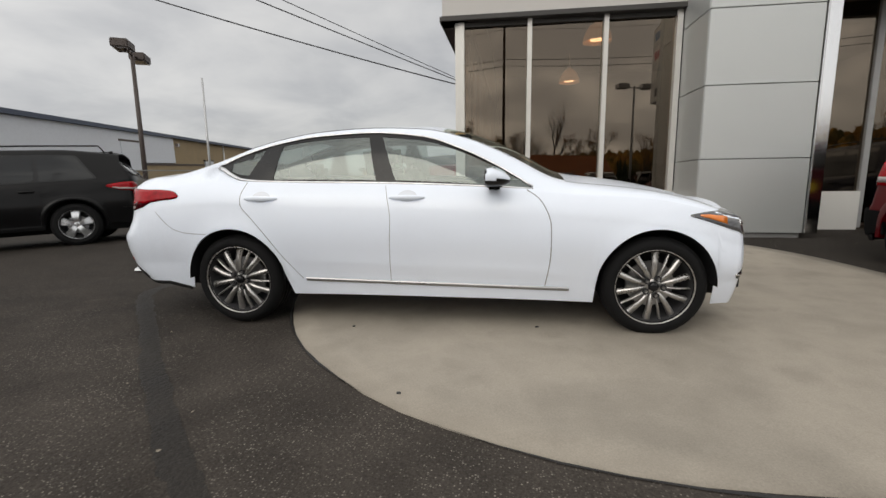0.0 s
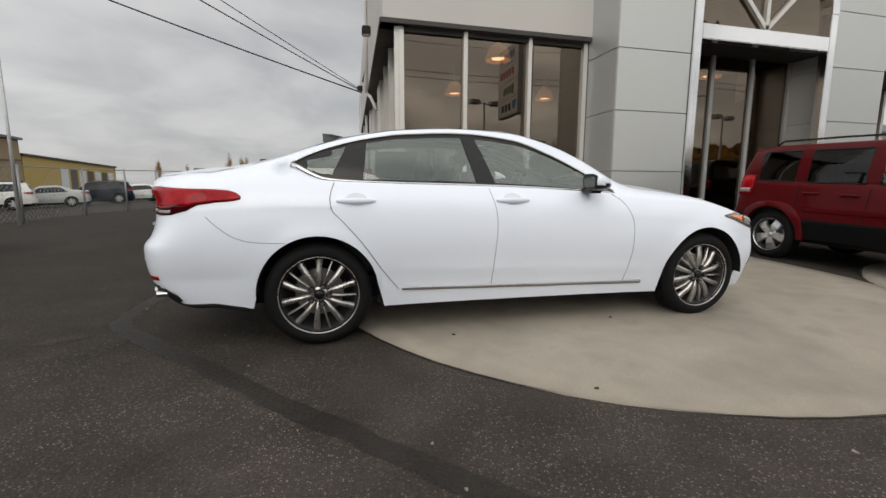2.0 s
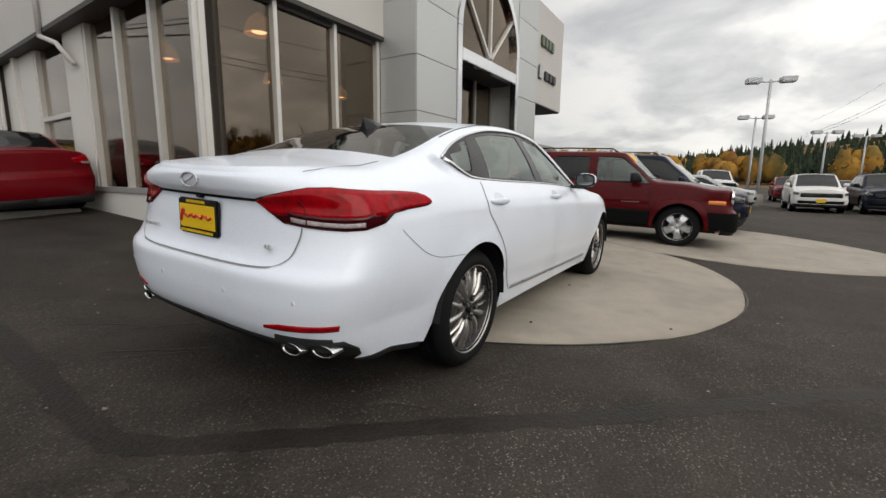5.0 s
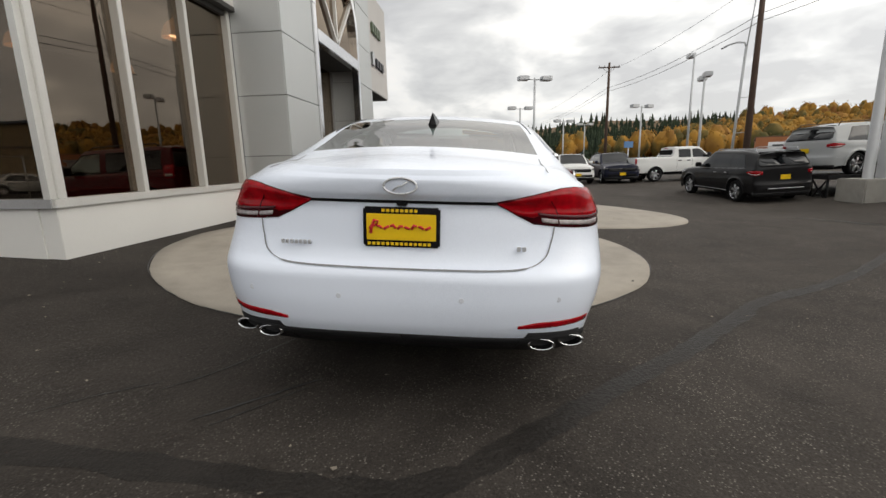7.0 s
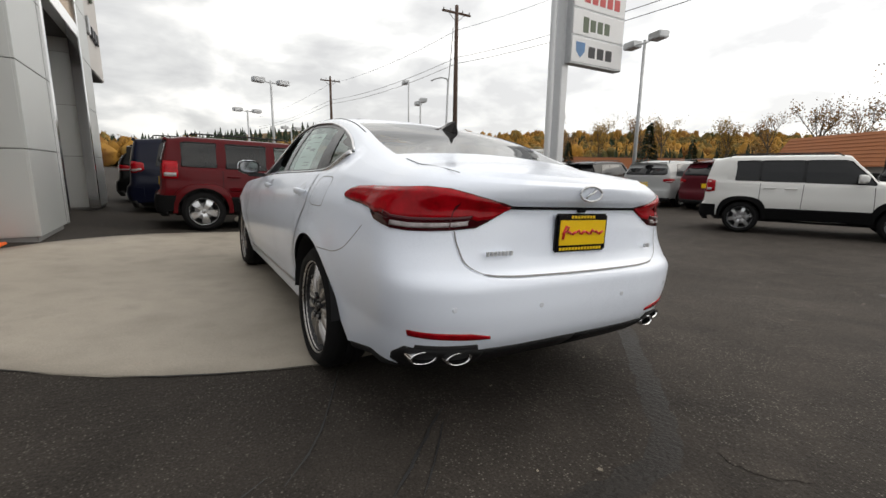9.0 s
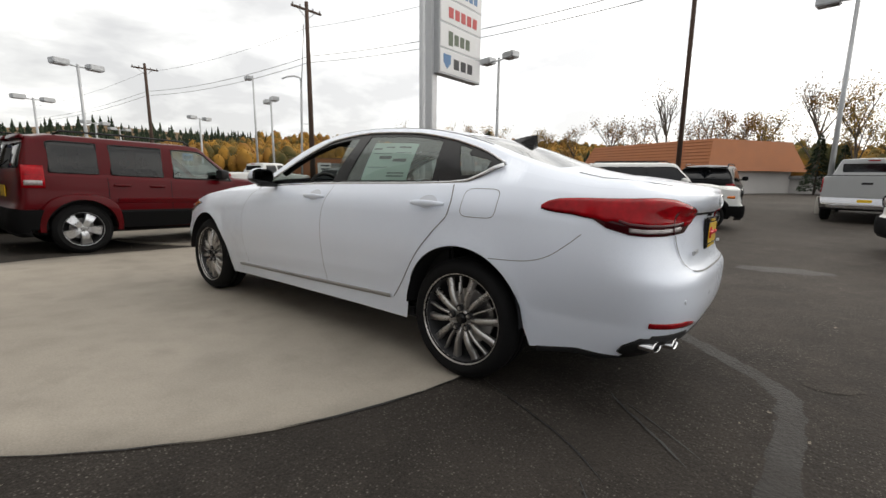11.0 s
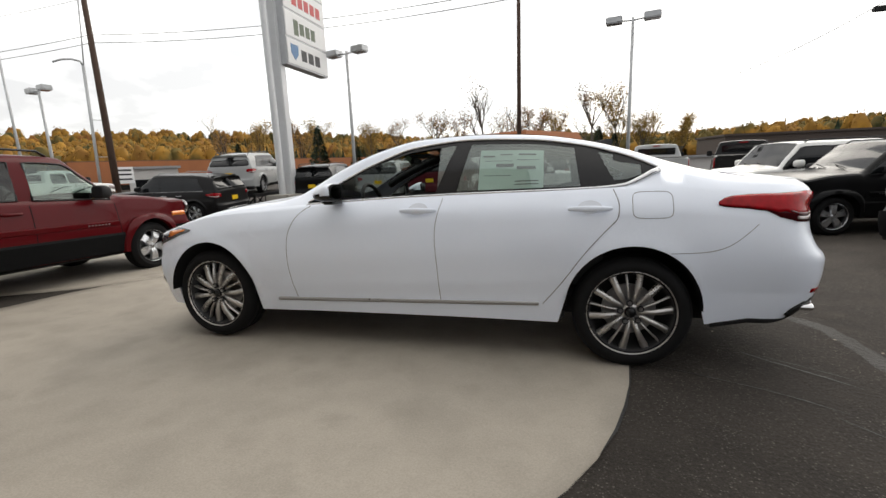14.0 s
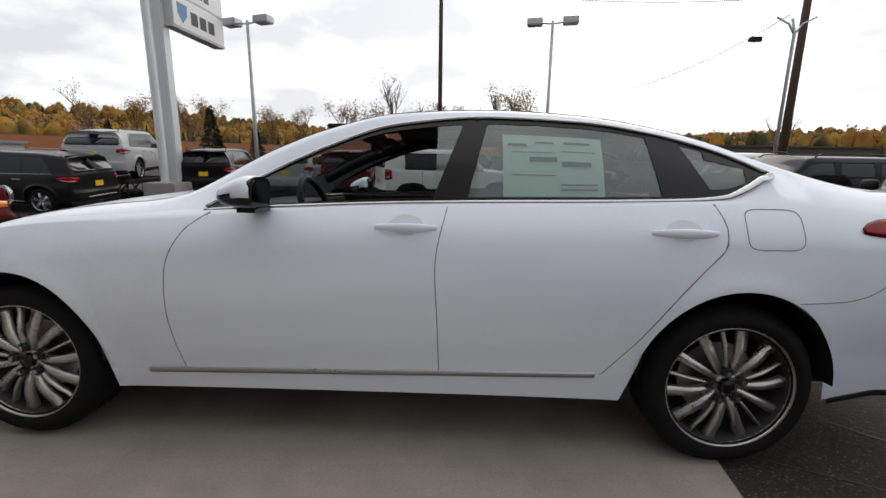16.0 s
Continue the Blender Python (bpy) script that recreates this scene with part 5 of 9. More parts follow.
def sedan_cabin(car, sh):
    for y in (0.37, -0.37):
        s = seat(car, 0.02, y, LEATHER)
        bm = box_bm(-0.05, 0.05, -0.13, 0.13, 1.14, 1.31, 0.045, 3)
        bmesh.ops.translate(bm, verts=bm.verts, vec=(-0.44, 0, 0))
        part("headrest", bm, LEATHER, s, "", True)
        for k in (-0.05, 0.05):
            tube("headrest_post", [(-0.44, k, 1.02), (-0.44, k, 1.16)], 0.007, CHROME, s, 6)
    bench = empty("rear_bench", Matrix.Translation((-0.95, 0, 0)))
    bench.parent = car
    box("cushion", -0.15, 0.38, -0.66, 0.66, 0.40, 0.58, LEATHER, bench, 0.05)
    bm = box_bm(-0.08, 0.08, -0.66, 0.66, 0, 0.56, 0.05)
    bmesh.ops.rotate(bm, verts=bm.verts, matrix=Matrix.Rotation(-0.38, 3, "Y"))
    bmesh.ops.translate(bm, verts=bm.verts, vec=(-0.16, 0, 0.52))
    part("backrest", bm, LEATHER, bench, "", True)
    for y in (-0.42, 0.42):
        box("headrest", -0.46, -0.36, y - 0.13, y + 0.13, 1.05, 1.19, LEATHER, bench, 0.04)
    box("parcel_shelf", -1.90, -1.38, -0.62, 0.62, 1.02, 1.06, LEATHER, car, 0.01)
    box("dashboard", 0.45, 0.95, -0.74, 0.74, 0.80, 0.99, LEATHER, car, 0.05)
    box("cabin_floor", -1.3, 1.0, -0.70, 0.70, 0.34, 0.40, LEATHER, car)
    box("centre_console", -0.3, 0.6, -0.13, 0.13, 0.40, 0.72, LEATHER, car, 0.04)
    for sgn in (1, -1):
        y0, y1 = sorted((0.73 * sgn, 0.79 * sgn))
        box("door_card", -1.35, 0.75, y0, y1, 0.45, 1.00, LEATHER, car, 0.02)
        # inner roof rail
        f_ = sh.f
        tube("inner_rail", [(x, (f_["ye"](x) - 0.03) * sgn, f_["ze"](x) - 0.045) for x in np.linspace(-1.5, 0.62, 24)], 0.035, LEATHER, car, 8)
        tube("inner_pillar", [(-0.36, 0.76 * sgn, 0.98), (-0.45, 0.60 * sgn, 1.38)], 0.045, LEATHER, car, 8)
    wh = [(0.36 + 0.055 * math.sin(a), 0.37 + 0.185 * math.cos(a), 0.96 + 0.165 * math.sin(a)) for a in np.linspace(0, 2 * math.pi, 29)]
    tube("steering_wheel", wh, 0.016, LEATHER, car, 8)
    tube("steering_spoke", [(0.40, 0.20, 0.95), (0.40, 0.54, 0.95)], 0.022, LEATHER, car, 6)
    tube("steering_column", [(0.40, 0.37, 0.95), (0.62, 0.37, 0.88)], 0.04, LEATHER, car, 8)
    box("interior_mirror", 0.10, 0.13, -0.12, 0.12, 1.28, 1.34, TRIM_BLACK, car, 0.012)
    for y in (0.36, -0.36):
        box("sun_visor", 0.05, 0.25, y - 0.18, y + 0.18, 1.365, 1.385, LEATHER, car, 0.008)
    vs = []
    f_ = sh.f
    for x in np.linspace(-1.2, 0.02, 14):
        for u in np.linspace(-1, 1, 9):
            y = u * (f_["ye"](x) - 0.03)
            vs.append((x, y, f_["ze"](x) + (f_["zc"](x) - f_["ze"](x)) * (1 - u * u) - 0.03))
    meshed("headliner", vs, grid_faces(14, 9), LEATHER_T, car, True)
    # printed sheet taped inside the left rear door glass
    sheet = empty("window_sheet", Matrix.Identity(4))
    sheet.parent = car
    vs = []
    def gl(x, k):
        pg, pt = (f_["yg"](x), f_["zg"](x)), (f_["yt"](x), f_["zt"](x))
        return (pg[0] + (pt[0] - pg[0]) * k - 0.006 + 0.016 * math.sin(math.pi * k), pg[1] + (pt[1] - pg[1]) * k)
    xs = np.linspace(-0.98, -0.565, 9)
    for x in xs:
        for k in np.linspace(0.03, 0.80, 7):
            y, z = gl(x, k)
            vs.append((x, y + 0.003 * math.sin(9 * x + 5 * k), z))
    meshed("paper", vs, grid_faces(9, 7, True), PAPER, sheet, True, "pale green printed price sheet")
    for (x0, x1, k0, k1) in ((-0.665, -0.585, 0.66, 0.69), (-0.79, -0.675, 0.47, 0.53), (-0.93, -0.81, 0.42, 0.48), (-0.93, -0.82, 0.70, 0.73), (-0.78, -0.70, 0.70, 0.72), (-0.95, -0.80, 0.12, 0.14), (-0.95, -0.80, 0.18, 0.20), (-0.78, -0.60, 0.30, 0.31), (-0.95, -0.81, 0.60, 0.61), (-0.78, -0.60, 0.58, 0.59)):
        v2 = []
        for x in np.linspace(x0, x1, 3):
            for k in (k0, k1):
                y, z = gl(x, k)
                v2.append((x, y + 0.0055, z))
        meshed("print_bar", v2, grid_faces(3, 2, True), INK, sheet)


def car_table(k, xa, xb):
    """Cross-section table of a parked vehicle between the two end caps."""
    X, rows = [], []
    Wy, H = k["W"] / 2, k["H"]
    ry = Wy - k["tum"]
    cowl, rf, rr, zc_, h0 = k["cowl"], k["rf"], k["rr"], k["zcowl"], k["hood0"]
    b0, b1 = k["belt"]            # waist height at the rear and at the windshield foot
    q = k.get("q", 1.0)           # how rounded the bonnet edge is

    def add(x, zsh, ysh, zg, yg, zt, yt, ze, ye, zc):
        X.append(x)
        rows.append((zsh, ysh, zg, yg, zt, yt, ze, ye, zc))

    def belt(x):
        return b0 + (b1 - b0) * min(1.0, max(0.0, (x - xa) / (cowl - xa)))

    def cabin(x, top, tum=None):
        b, r = belt(x), ry if tum is None else tum
        add(x, b - 0.03, Wy - 0.045, b + 0.012, Wy - 0.075, top - 0.125, r + 0.05, top - 0.04, r - 0.02, top)

    if k["body"] == "tall":
        cabin(xa, H - k["drop"], ry - 0.02)
        for x in np.linspace(max(rr, xa + 0.2), rf - 0.25, 4):
            cabin(float(x), H)
    elif k["body"] == "sedan":
        d = k["deck"]
        add(xa, d - 0.10, Wy - 0.09, d - 0.055, Wy - 0.14, d - 0.052, Wy - 0.142, d - 0.02, Wy - 0.24, d)
        bs = k["base"]
        add(bs, belt(bs) - 0.03, Wy - 0.06, belt(bs) + 0.012, Wy - 0.10, belt(bs) + 0.016, Wy - 0.105, d + 0.03, Wy - 0.20, d + 0.06)
        m = (bs + rr) / 2
        add(m, belt(m) - 0.03, Wy - 0.05, belt(m) + 0.012, Wy - 0.085, (belt(m) + H - 0.13) / 2 + 0.06, ry + 0.10, (d + H) / 2 + 0.03, ry + 0.03, (d + H) / 2 + 0.07)
        for x in np.linspace(rr, rf - 0.15, 3):
            cabin(float(x), H)
    else:
        d, bs = k["deck"], k["base"]
        for x in (xa, bs - 0.10, bs - 0.03):
            add(x, d - 0.09, Wy - 0.035, d - 0.045, Wy - 0.05, d - 0.042, Wy - 0.052, d - 0.005, Wy - 0.10, d)
        cabin(bs + 0.03, H - 0.05, ry - 0.01)
        for x in np.linspace(bs + 0.20, rf - 0.15, 3):
            cabin(float(x), H)
    cabin(rf, H - 0.012)
    for u in (0.33, 0.66):
        x = rf + (cowl - rf) * u
        top = H - 0.012 + (zc_ + 0.05 - H + 0.012) * u
        b = belt(x)
        zt = max(b + 0.02, top - 0.125 + 0.02 * u)
        yt = ry + 0.05 + (Wy - 0.08 - ry - 0.05) * u
        add(x, b - 0.03, Wy - 0.045, b + 0.012, Wy - 0.075, zt, yt, top - 0.045, yt - 0.06, top)
    add(cowl - 0.03, b1 - 0.035, Wy - 0.045, b1 + 0.005, Wy - 0.075, b1 + 0.010, Wy - 0.078, zc_ + 0.01, Wy - 0.15, zc_ + 0.06)
    for x, z in ((cowl + 0.10, zc_), ((cowl + 0.1 + xb) / 2, (zc_ + h0) / 2 + 0.025), (xb, h0)):
        add(x, z - 0.115 * q, Wy - 0.045, z - 0.065 * q, Wy - 0.075, z - 0.063 * q, Wy - 0.077, z - 0.018, Wy - 0.12 - 0.09 * q, z + 0.012)
    ks = ("zsh", "ysh", "zg", "yg", "zt", "yt", "ze", "ye", "zc")
    T = {kk: [r[n] for r in rows] for n, kk in enumerate(ks)}
    T["x"] = X
    return T


KINDS = {
    "boxy": dict(body="tall", L=4.20, W=1.76, H=1.645, wb=2.635, fo=0.86, r=0.345, cowl=0.86, rf=0.30, rr=-1.55, drop=0.035, tum=0.20, hood0=1.03, zcowl=1.12, belt=(1.10, 1.05), q=0.55, nr=7.0, nf=7.0, low=0.33, clad=0.27, jeep=True, panes=[(-1.62, -1.09), (-0.94, -0.27), (-0.12, 0.80)], doors=(0.84, -0.19, -1.00)),
    "small_suv": dict(body="tall", L=4.23, W=1.81, H=1.72, wb=2.57, fo=0.82, r=0.345, cowl=0.92, rf=0.42, rr=-1.55, drop=0.05, tum=0.20, hood0=1.08, zcowl=1.15, belt=(1.17, 1.10), q=0.6, nr=5.5, nf=6.0, low=0.33, clad=0.25, jeep=True, panes=[(-1.45, -1.02), (-0.99, -0.27), (-0.23, 0.85)], doors=(0.86, -0.25, -0.98)),
    "suv": dict(body="tall", L=4.82, W=1.90, H=1.70, wb=2.85, fo=0.95, r=0.365, cowl=0.98, rf=0.22, rr=-1.20, drop=0.09, tum=0.25, hood0=0.98, zcowl=1.10, belt=(1.13, 1.03), nr=4.2, nf=3.6, low=0.30, clad=0.0, panes=[(-1.78, -1.02, -1.52, -1.02), (-0.96, -0.10, -0.96, -0.12), (-0.02, 0.86, -0.04, 0.80)], doors=(0.90, -0.06, -1.02)),
    "van": dict(body="tall", L=5.15, W=1.98, H=1.75, wb=3.08, fo=0.95, r=0.345, cowl=1.40, rf=0.62, rr=-1.75, drop=0.05, tum=0.24, hood0=0.92, zcowl=1.06, belt=(1.08, 1.00), nr=5.5, nf=3.2, low=0.24, clad=0.0, panes=[(-2.05, -1.20, -1.95, -1.20), (-1.12, 0.10, -1.12, 0.08), (0.18, 1.25, 0.16, 1.15)], doors=(1.20, 0.14, -1.15)),
    "sedan": dict(body="sedan", L=4.75, W=1.83, H=1.45, wb=2.78, fo=0.92, r=0.325, cowl=0.95, rf=0.12, rr=-0.80, base=-1.62, tum=0.28, hood0=0.82, zcowl=0.96, belt=(0.99, 0.93), deck=1.07, nr=3.4, nf=3.0, low=0.22, clad=0.0, panes=[(-1.28, -0.42, -0.95, -0.45), (-0.34, 0.82, -0.38, 0.70)], doors=(0.86, -0.38, -1.10)),
    "pickup": dict(body="pickup", L=5.80, W=2.01, H=1.90, wb=3.57, fo=1.00, r=0.40, cowl=1.40, rf=0.72, rr=0, base=-0.72, tum=0.26, hood0=1.16, zcowl=1.26, belt=(1.30, 1.24), deck=1.36, nr=8.0, nf=5.5, low=0.45, clad=0.0, panes=[(-0.50, 0.20, -0.46, 0.20), (0.30, 1.26, 0.29, 1.18)], doors=(1.28, 0.25, -0.60)),
}
CABIN_GLASS = glass_mat("lightly tinted cabin glass", (0.60, 0.70, 0.66), 0.10, (0.92, 1.0, 0.96))
PRIVACY = glass_mat("dark privacy glass", (0.10, 0.105, 0.105), 0.04)


def crisp(ob, deg=32):
    ob.data.set_sharp_from_angle(angle=radians(deg))
    return ob


def flare(sh, hx, sgn, r0, hz, reach, proud, floor):
    """A raised lip round a wheel opening, squarer outside than inside."""
    vs = []
    n = 30
    for i in range(n):
        a = -0.10 + (math.pi + 0.20) * i / (n - 1)
        ca, sa = math.cos(a), math.sin(a)
        e = (abs(ca) ** 3.2 + abs(sa) ** 3.2) ** (-1 / 3.2)
        for rad, o in ((r0 - 0.004, -0.03), (r0 - 0.004, proud), (r0 + 0.45 * reach * e, proud * 1.02), ((r0 + reach * 0.55) * (0.35 + 0.65 * e), proud * 0.65), ((r0 + reach * 0.62) * (0.35 + 0.65 * e), -0.004)):
            xx, zz = hx + rad * ca, max(floor, hz + rad * sa)
            zs = min(zz, sh.f["zsh"](xx))
            vs.append((xx, (sh.side(xx, max(zs, sh.low0(xx))) + o) * sgn, zz))
    return vs, grid_faces(n, 5, sgn < 0)


def cabin_fit(car, k):
    """Seats, wheel and lining seen through clear side glass."""
    Wy, H, b = k["W"] / 2, k["H"], k["belt"][1]
    box("cabin_tub", -1.75, k["cowl"] + 0.02, -Wy + 0.13, Wy - 0.13, 0.50, b - 0.14, LEATHER, car, 0.02)
    box("headliner", -1.70, k["rf"] - 0.02, -Wy + k["tum"] + 0.02, Wy - k["tum"] - 0.02, H - 0.10, H - 0.075, LEATHER_T, car, 0.01)
    box("dashboard", k["cowl"] - 0.38, k["cowl"] + 0.02, -Wy + 0.15, Wy - 0.15, b - 0.15, b - 0.01, LEATHER, car, 0.04)
    for x, ys in ((-0.22, (-0.37, 0.37)), (-1.02, (-0.40, 0.40))):
        for y in ys:
            s = empty("seat", Matrix.Translation((x, y, 0.0)))
            s.parent = car
            bm = box_bm(-0.07, 0.07, -0.25, 0.25, 0.0, 0.58, 0.05)
            bmesh.ops.rotate(bm, verts=bm.verts, matrix=Matrix.Rotation(-0.25, 3, "Y"))
            bmesh.ops.translate(bm, verts=bm.verts, vec=(0, 0, b - 0.40))
            part("backrest", bm, LEATHER, s, "", True)
            box("headrest", -0.24, -0.14, -0.12, 0.12, b + 0.17, b + 0.34, LEATHER, s, 0.04)
    ring = [(k["cowl"] - 0.48 + 0.06 * math.sin(a), 0.37 + 0.18 * math.cos(a), b - 0.02 + 0.16 * math.sin(a)) for a in np.linspace(0, 2 * math.pi, 25)]
    tube("steering_wheel", ring, 0.016, LEATHER, car, 6)
    box("interior_mirror", k["rf"] + 0.12, k["rf"] + 0.15, -0.12, 0.12, H - 0.22, H - 0.16, TRIM_BLACK, car, 0.012)


def vehicle(name, kind, x, y, heading, paint_mat, label, category, style="five", plate=None, five_face=False, sticker=False, group="", lift=0.0, clear=False, trim=None):
    """A parked vehicle at (x, y), facing heading degrees anticlockwise from +x."""
    k = KINDS[kind]
    car = empty(name, standing(x, y, heading, lift), label, category, group)
    L, wb, r, Wy, H = k["L"], k["wb"], k["r"], k["W"] / 2, k["H"]
    xf, xr = wb / 2 + k["fo"], wb / 2 + k["fo"] - L
    tall, pick = k["body"] == "tall", k["body"] == "pickup"
    boxy = k.get("jeep", False)
    belt = k["belt"][0]
    in_r, in_f = 0.30, 0.42
    solid_panes = len(k["panes"][0]) == 2
    if kind not in MESH_CACHE:
        T = car_table(k, xr + in_r, xf - in_f)
        h0 = k["hood0"]
        if tall:
            rake = 0.30 if kind == "suv" else 0.06
            rx = smooth_table([0.2, 0.42, 0.60, 0.66, 0.75, belt, H - 0.14, H], [xr + 0.12, xr, xr, xr + 0.05, xr + 0.07, xr + 0.085, xr + 0.12 + rake, xr + 0.16 + rake])
        else:
            rx = smooth_table([0.2, 0.45, 0.62, 0.70, k["deck"] - 0.04, k["deck"]], [xr + 0.10, xr, xr, xr + 0.05, xr + 0.06 if pick else xr + 0.04, xr + 0.07])
        set_ = 0.10 if boxy else 0.04
        fx = smooth_table([0.15, 0.40, 0.60, 0.68, h0 - 0.12, h0 + 0.01], [xf - 0.12, xf, xf, xf - set_ * 0.8, xf - set_, xf - set_ - 0.05])
        sh = Shell(T, ([xr + 0.3, -wb / 2, 0, wb / 2, xf - 0.42], [Wy - 0.03, Wy - 0.003, Wy, Wy - 0.003, Wy - 0.03]), ([xr + 0.3, 0, xf - 0.42], [k["low"] + 0.05, k["low"], k["low"] + 0.02]), (-wb / 2, wb / 2), r + 0.055, r + 0.01, (xr + in_r, rx, k["nr"]), (xf - in_f, fx, k["nf"]), seg=52, flare=0.008 if boxy else 0.020, crease=0.20, tuck=0.045, ns=16)
        if solid_panes:
            sh.xs = sorted(set(sh.xs) | {e for p in k["panes"] for e in p})

        def sort(band, x, where, st, yy):
            if where == "mid" and band == "top" and k["rf"] + 0.015 < x < k["cowl"] - 0.015:
                return "windshield"
            if where == "mid" and band == "top" and k["body"] == "sedan" and k["base"] + 0.04 < x < k["rr"] - 0.02:
                return "rear_window"
            if where == "mid" and band == "glass" and solid_panes:
                for i, (a, b) in enumerate(k["panes"]):
                    if a < x < b:
                        return ("pane%d" % i, "pane%dr" % i)
            return "body"

        verts, parts = sh.build(sort)
        geo = {}
        for pk, faces in parts.items():
            used = sorted({i for f in faces for i in f})
            at = {i: n for n, i in enumerate(used)}
            geo[pk] = ([verts[i] for i in used], [tuple(at[i] for i in f) for f in faces])
        MESH_CACHE[kind] = (sh, geo)
    sh, geo = MESH_CACHE[kind]
    f_ = sh.f
    for pk, (v, f) in geo.items():
        if pk == "body":
            crisp(meshed("body", v, f, paint_mat, car, True))
        else:
            if pk.startswith("pane"):
                m = (PRIVACY if pk[:5] != "pane%d" % (len(k["panes"]) - 1) else CABIN_GLASS) if clear else GLASS_FAR
                nm = "side_window"
            else:
                m, nm = (CABIN_GLASS if clear else GLASS_FAR), pk
            ob = meshed(nm, v, f, m, car, True)
            ob.visible_shadow = not clear
    if clear:
        cabin_fit(car, k)
    xF, xB, xR = k["doors"]
    for sgn in (1, -1):
        if solid_panes:
            # rubber seals round each opening
            for a, b in k["panes"]:
                b = min(b, k["cowl"] - 0.06)
                low = [(xx, *sh.glass(xx, 0.0)) for xx in np.linspace(a, b, 8)]
                top = [(xx, *sh.glass(xx, 1.0)) for xx in np.linspace(b, a, 12)]
                ring = [(p[0], (p[1] + 0.003) * sgn, p[2]) for p in low + top]
                tube("window_seal", ring + ring[:1], 0.011, PLASTIC, car, 5)
            if kind == "small_suv":
                for a, b in zip(k["panes"], k["panes"][1:]):
                    v, f = window_patch(sh, sgn, a[1] - 0.01, b[0] + 0.01, a[1] - 0.01, b[0] + 0.01, 0.0, 1.0, 0.004, 0.0)
                    meshed("pillar_cover", v, f, TRIM_BLACK, car, True)
        else:
            p0, p1 = k["panes"][0], k["panes"][-1]
            if not pick:
                v, f = window_patch(sh, sgn, p0[0] - 0.04, p1[1] + 0.05, p0[2] - 0.03, p1[3] + 0.04, 0.0, 1.0, 0.003)
                meshed("window_surround", v, f, TRIM_BLACK, car, True)
            for b0, b1, t0, t1 in k["panes"]:
                v, f = window_patch(sh, sgn, b0, b1, t0, t1, 0.05, 0.95, 0.006)
                meshed("side_window", v, f, GLASS_FAR, car, True)
            if trim:
                tube("window_trim", [(xx, (sh.glass(xx, 0.0)[0] + 0.006) * sgn, sh.glass(xx, 0.0)[1]) for xx in np.linspace(p0[0], p1[1], 12)], 0.010, trim, car, 5)
        for hx in (-wb / 2, wb / 2):
            wheel(car, hx, (Wy - 0.115) * sgn, r, style, 0.225)
            v, f = lathe_geo([(r + 0.054, Wy - 0.02), (r + 0.05, Wy - 0.32), (0.1, Wy - 0.32)], 18, "Y", 0, math.pi)
            meshed("wheel_arch_liner", [(p[0] + hx, p[1] * sgn, p[2] + r + 0.01) for p in v], f, PLASTIC, car, True)
            if k["clad"]:
                v, f = flare(sh, hx, sgn, r + 0.055, r + 0.01, 0.115, 0.040 if kind == "boxy" else 0.022, k["low"] - 0.01)
                crisp(meshed("arch_flare", v, f, paint_mat if kind == "boxy" else CLAD, car, True), 40)
            elif trim or kind == "suv":
                v, f = flare(sh, hx, sgn, r + 0.055, r + 0.01, 0.07, 0.014, k["low"])
                meshed("arch_flare", v, f, paint_mat, car, True)
        # door joints
        for gx, sl in ((xB, 0.02), (xR, 0.0), (xF, -0.05)):
            zt_ = min(f_["zsh"](gx), belt) - 0.005
            z0 = max(k["low"] + (k["clad"] or 0.06), sh.low(gx) + 0.03)
            pts = []
            for zz in np.linspace(z0, zt_, 12):
                dx = 0.0
                if gx == xR:
                    hx = -wb / 2
                    need = math.sqrt(max(0.0, (r + 0.16) ** 2 - (zz - r) ** 2))
                    dx = max(0.0, hx + need - gx)
                pts.append((gx + dx + sl * (zz - 0.6), zz))
            v, f = ribbon(sh, sgn, pts, 0.010, 0.0015)
            meshed("door_gap", v, f, SEAM, car)
        for hx in (xB - 0.19, xR + 0.17):
            zc = f_["zsh"](hx) - 0.10
            vs = []
            for u in np.linspace(-1, 1, 9):
                xx = hx + 0.105 * u
                for a in np.linspace(0, 2 * math.pi, 6, endpoint=False):
                    vs.append((xx, (sh.side(xx, zc) + 0.008 + 0.020 * (1 - u ** 4) + 0.010 * math.cos(a)) * sgn, zc + 0.017 * math.sin(a)))
            fs = [(i * 6 + j, i * 6 + (j + 1) % 6, (i + 1) * 6 + (j + 1) % 6, (i + 1) * 6 + j) for i in range(8) for j in range(6)]
            meshed("door_handle", vs, fs, trim or (TRIM_BLACK if pick else paint_mat), car, True)
            # flat strip; dark colour puts in the recess shade, body paint on boxy cars
            v, f = ribbon(sh, sgn, [(hx - 0.08 + 0.016 * i, zc) for i in range(11)], 0.055, 0.002)
            meshed("recess_patch", v, f, SEAM if not boxy else paint_mat, car, True)
        # sill cladding
        zs0, zs1 = k["low"], k["low"] + (k["clad"] or 0.09)
        xs = np.linspace(-wb / 2 + r + 0.06, wb / 2 - r - 0.06, 14)
        vs = []
        for xx in xs:
            for zz, o in ((zs0 - 0.02, -0.05), (zs0 + 0.01, 0.012), (zs1 - 0.03, 0.018), (zs1, 0.0)):
                vs.append((xx, (sh.side(xx, max(zz, sh.low(xx))) + o) * sgn, zz))
        crisp(meshed("sill_cladding", vs, grid_faces(14, 4, sgn > 0), CLAD, car, True))
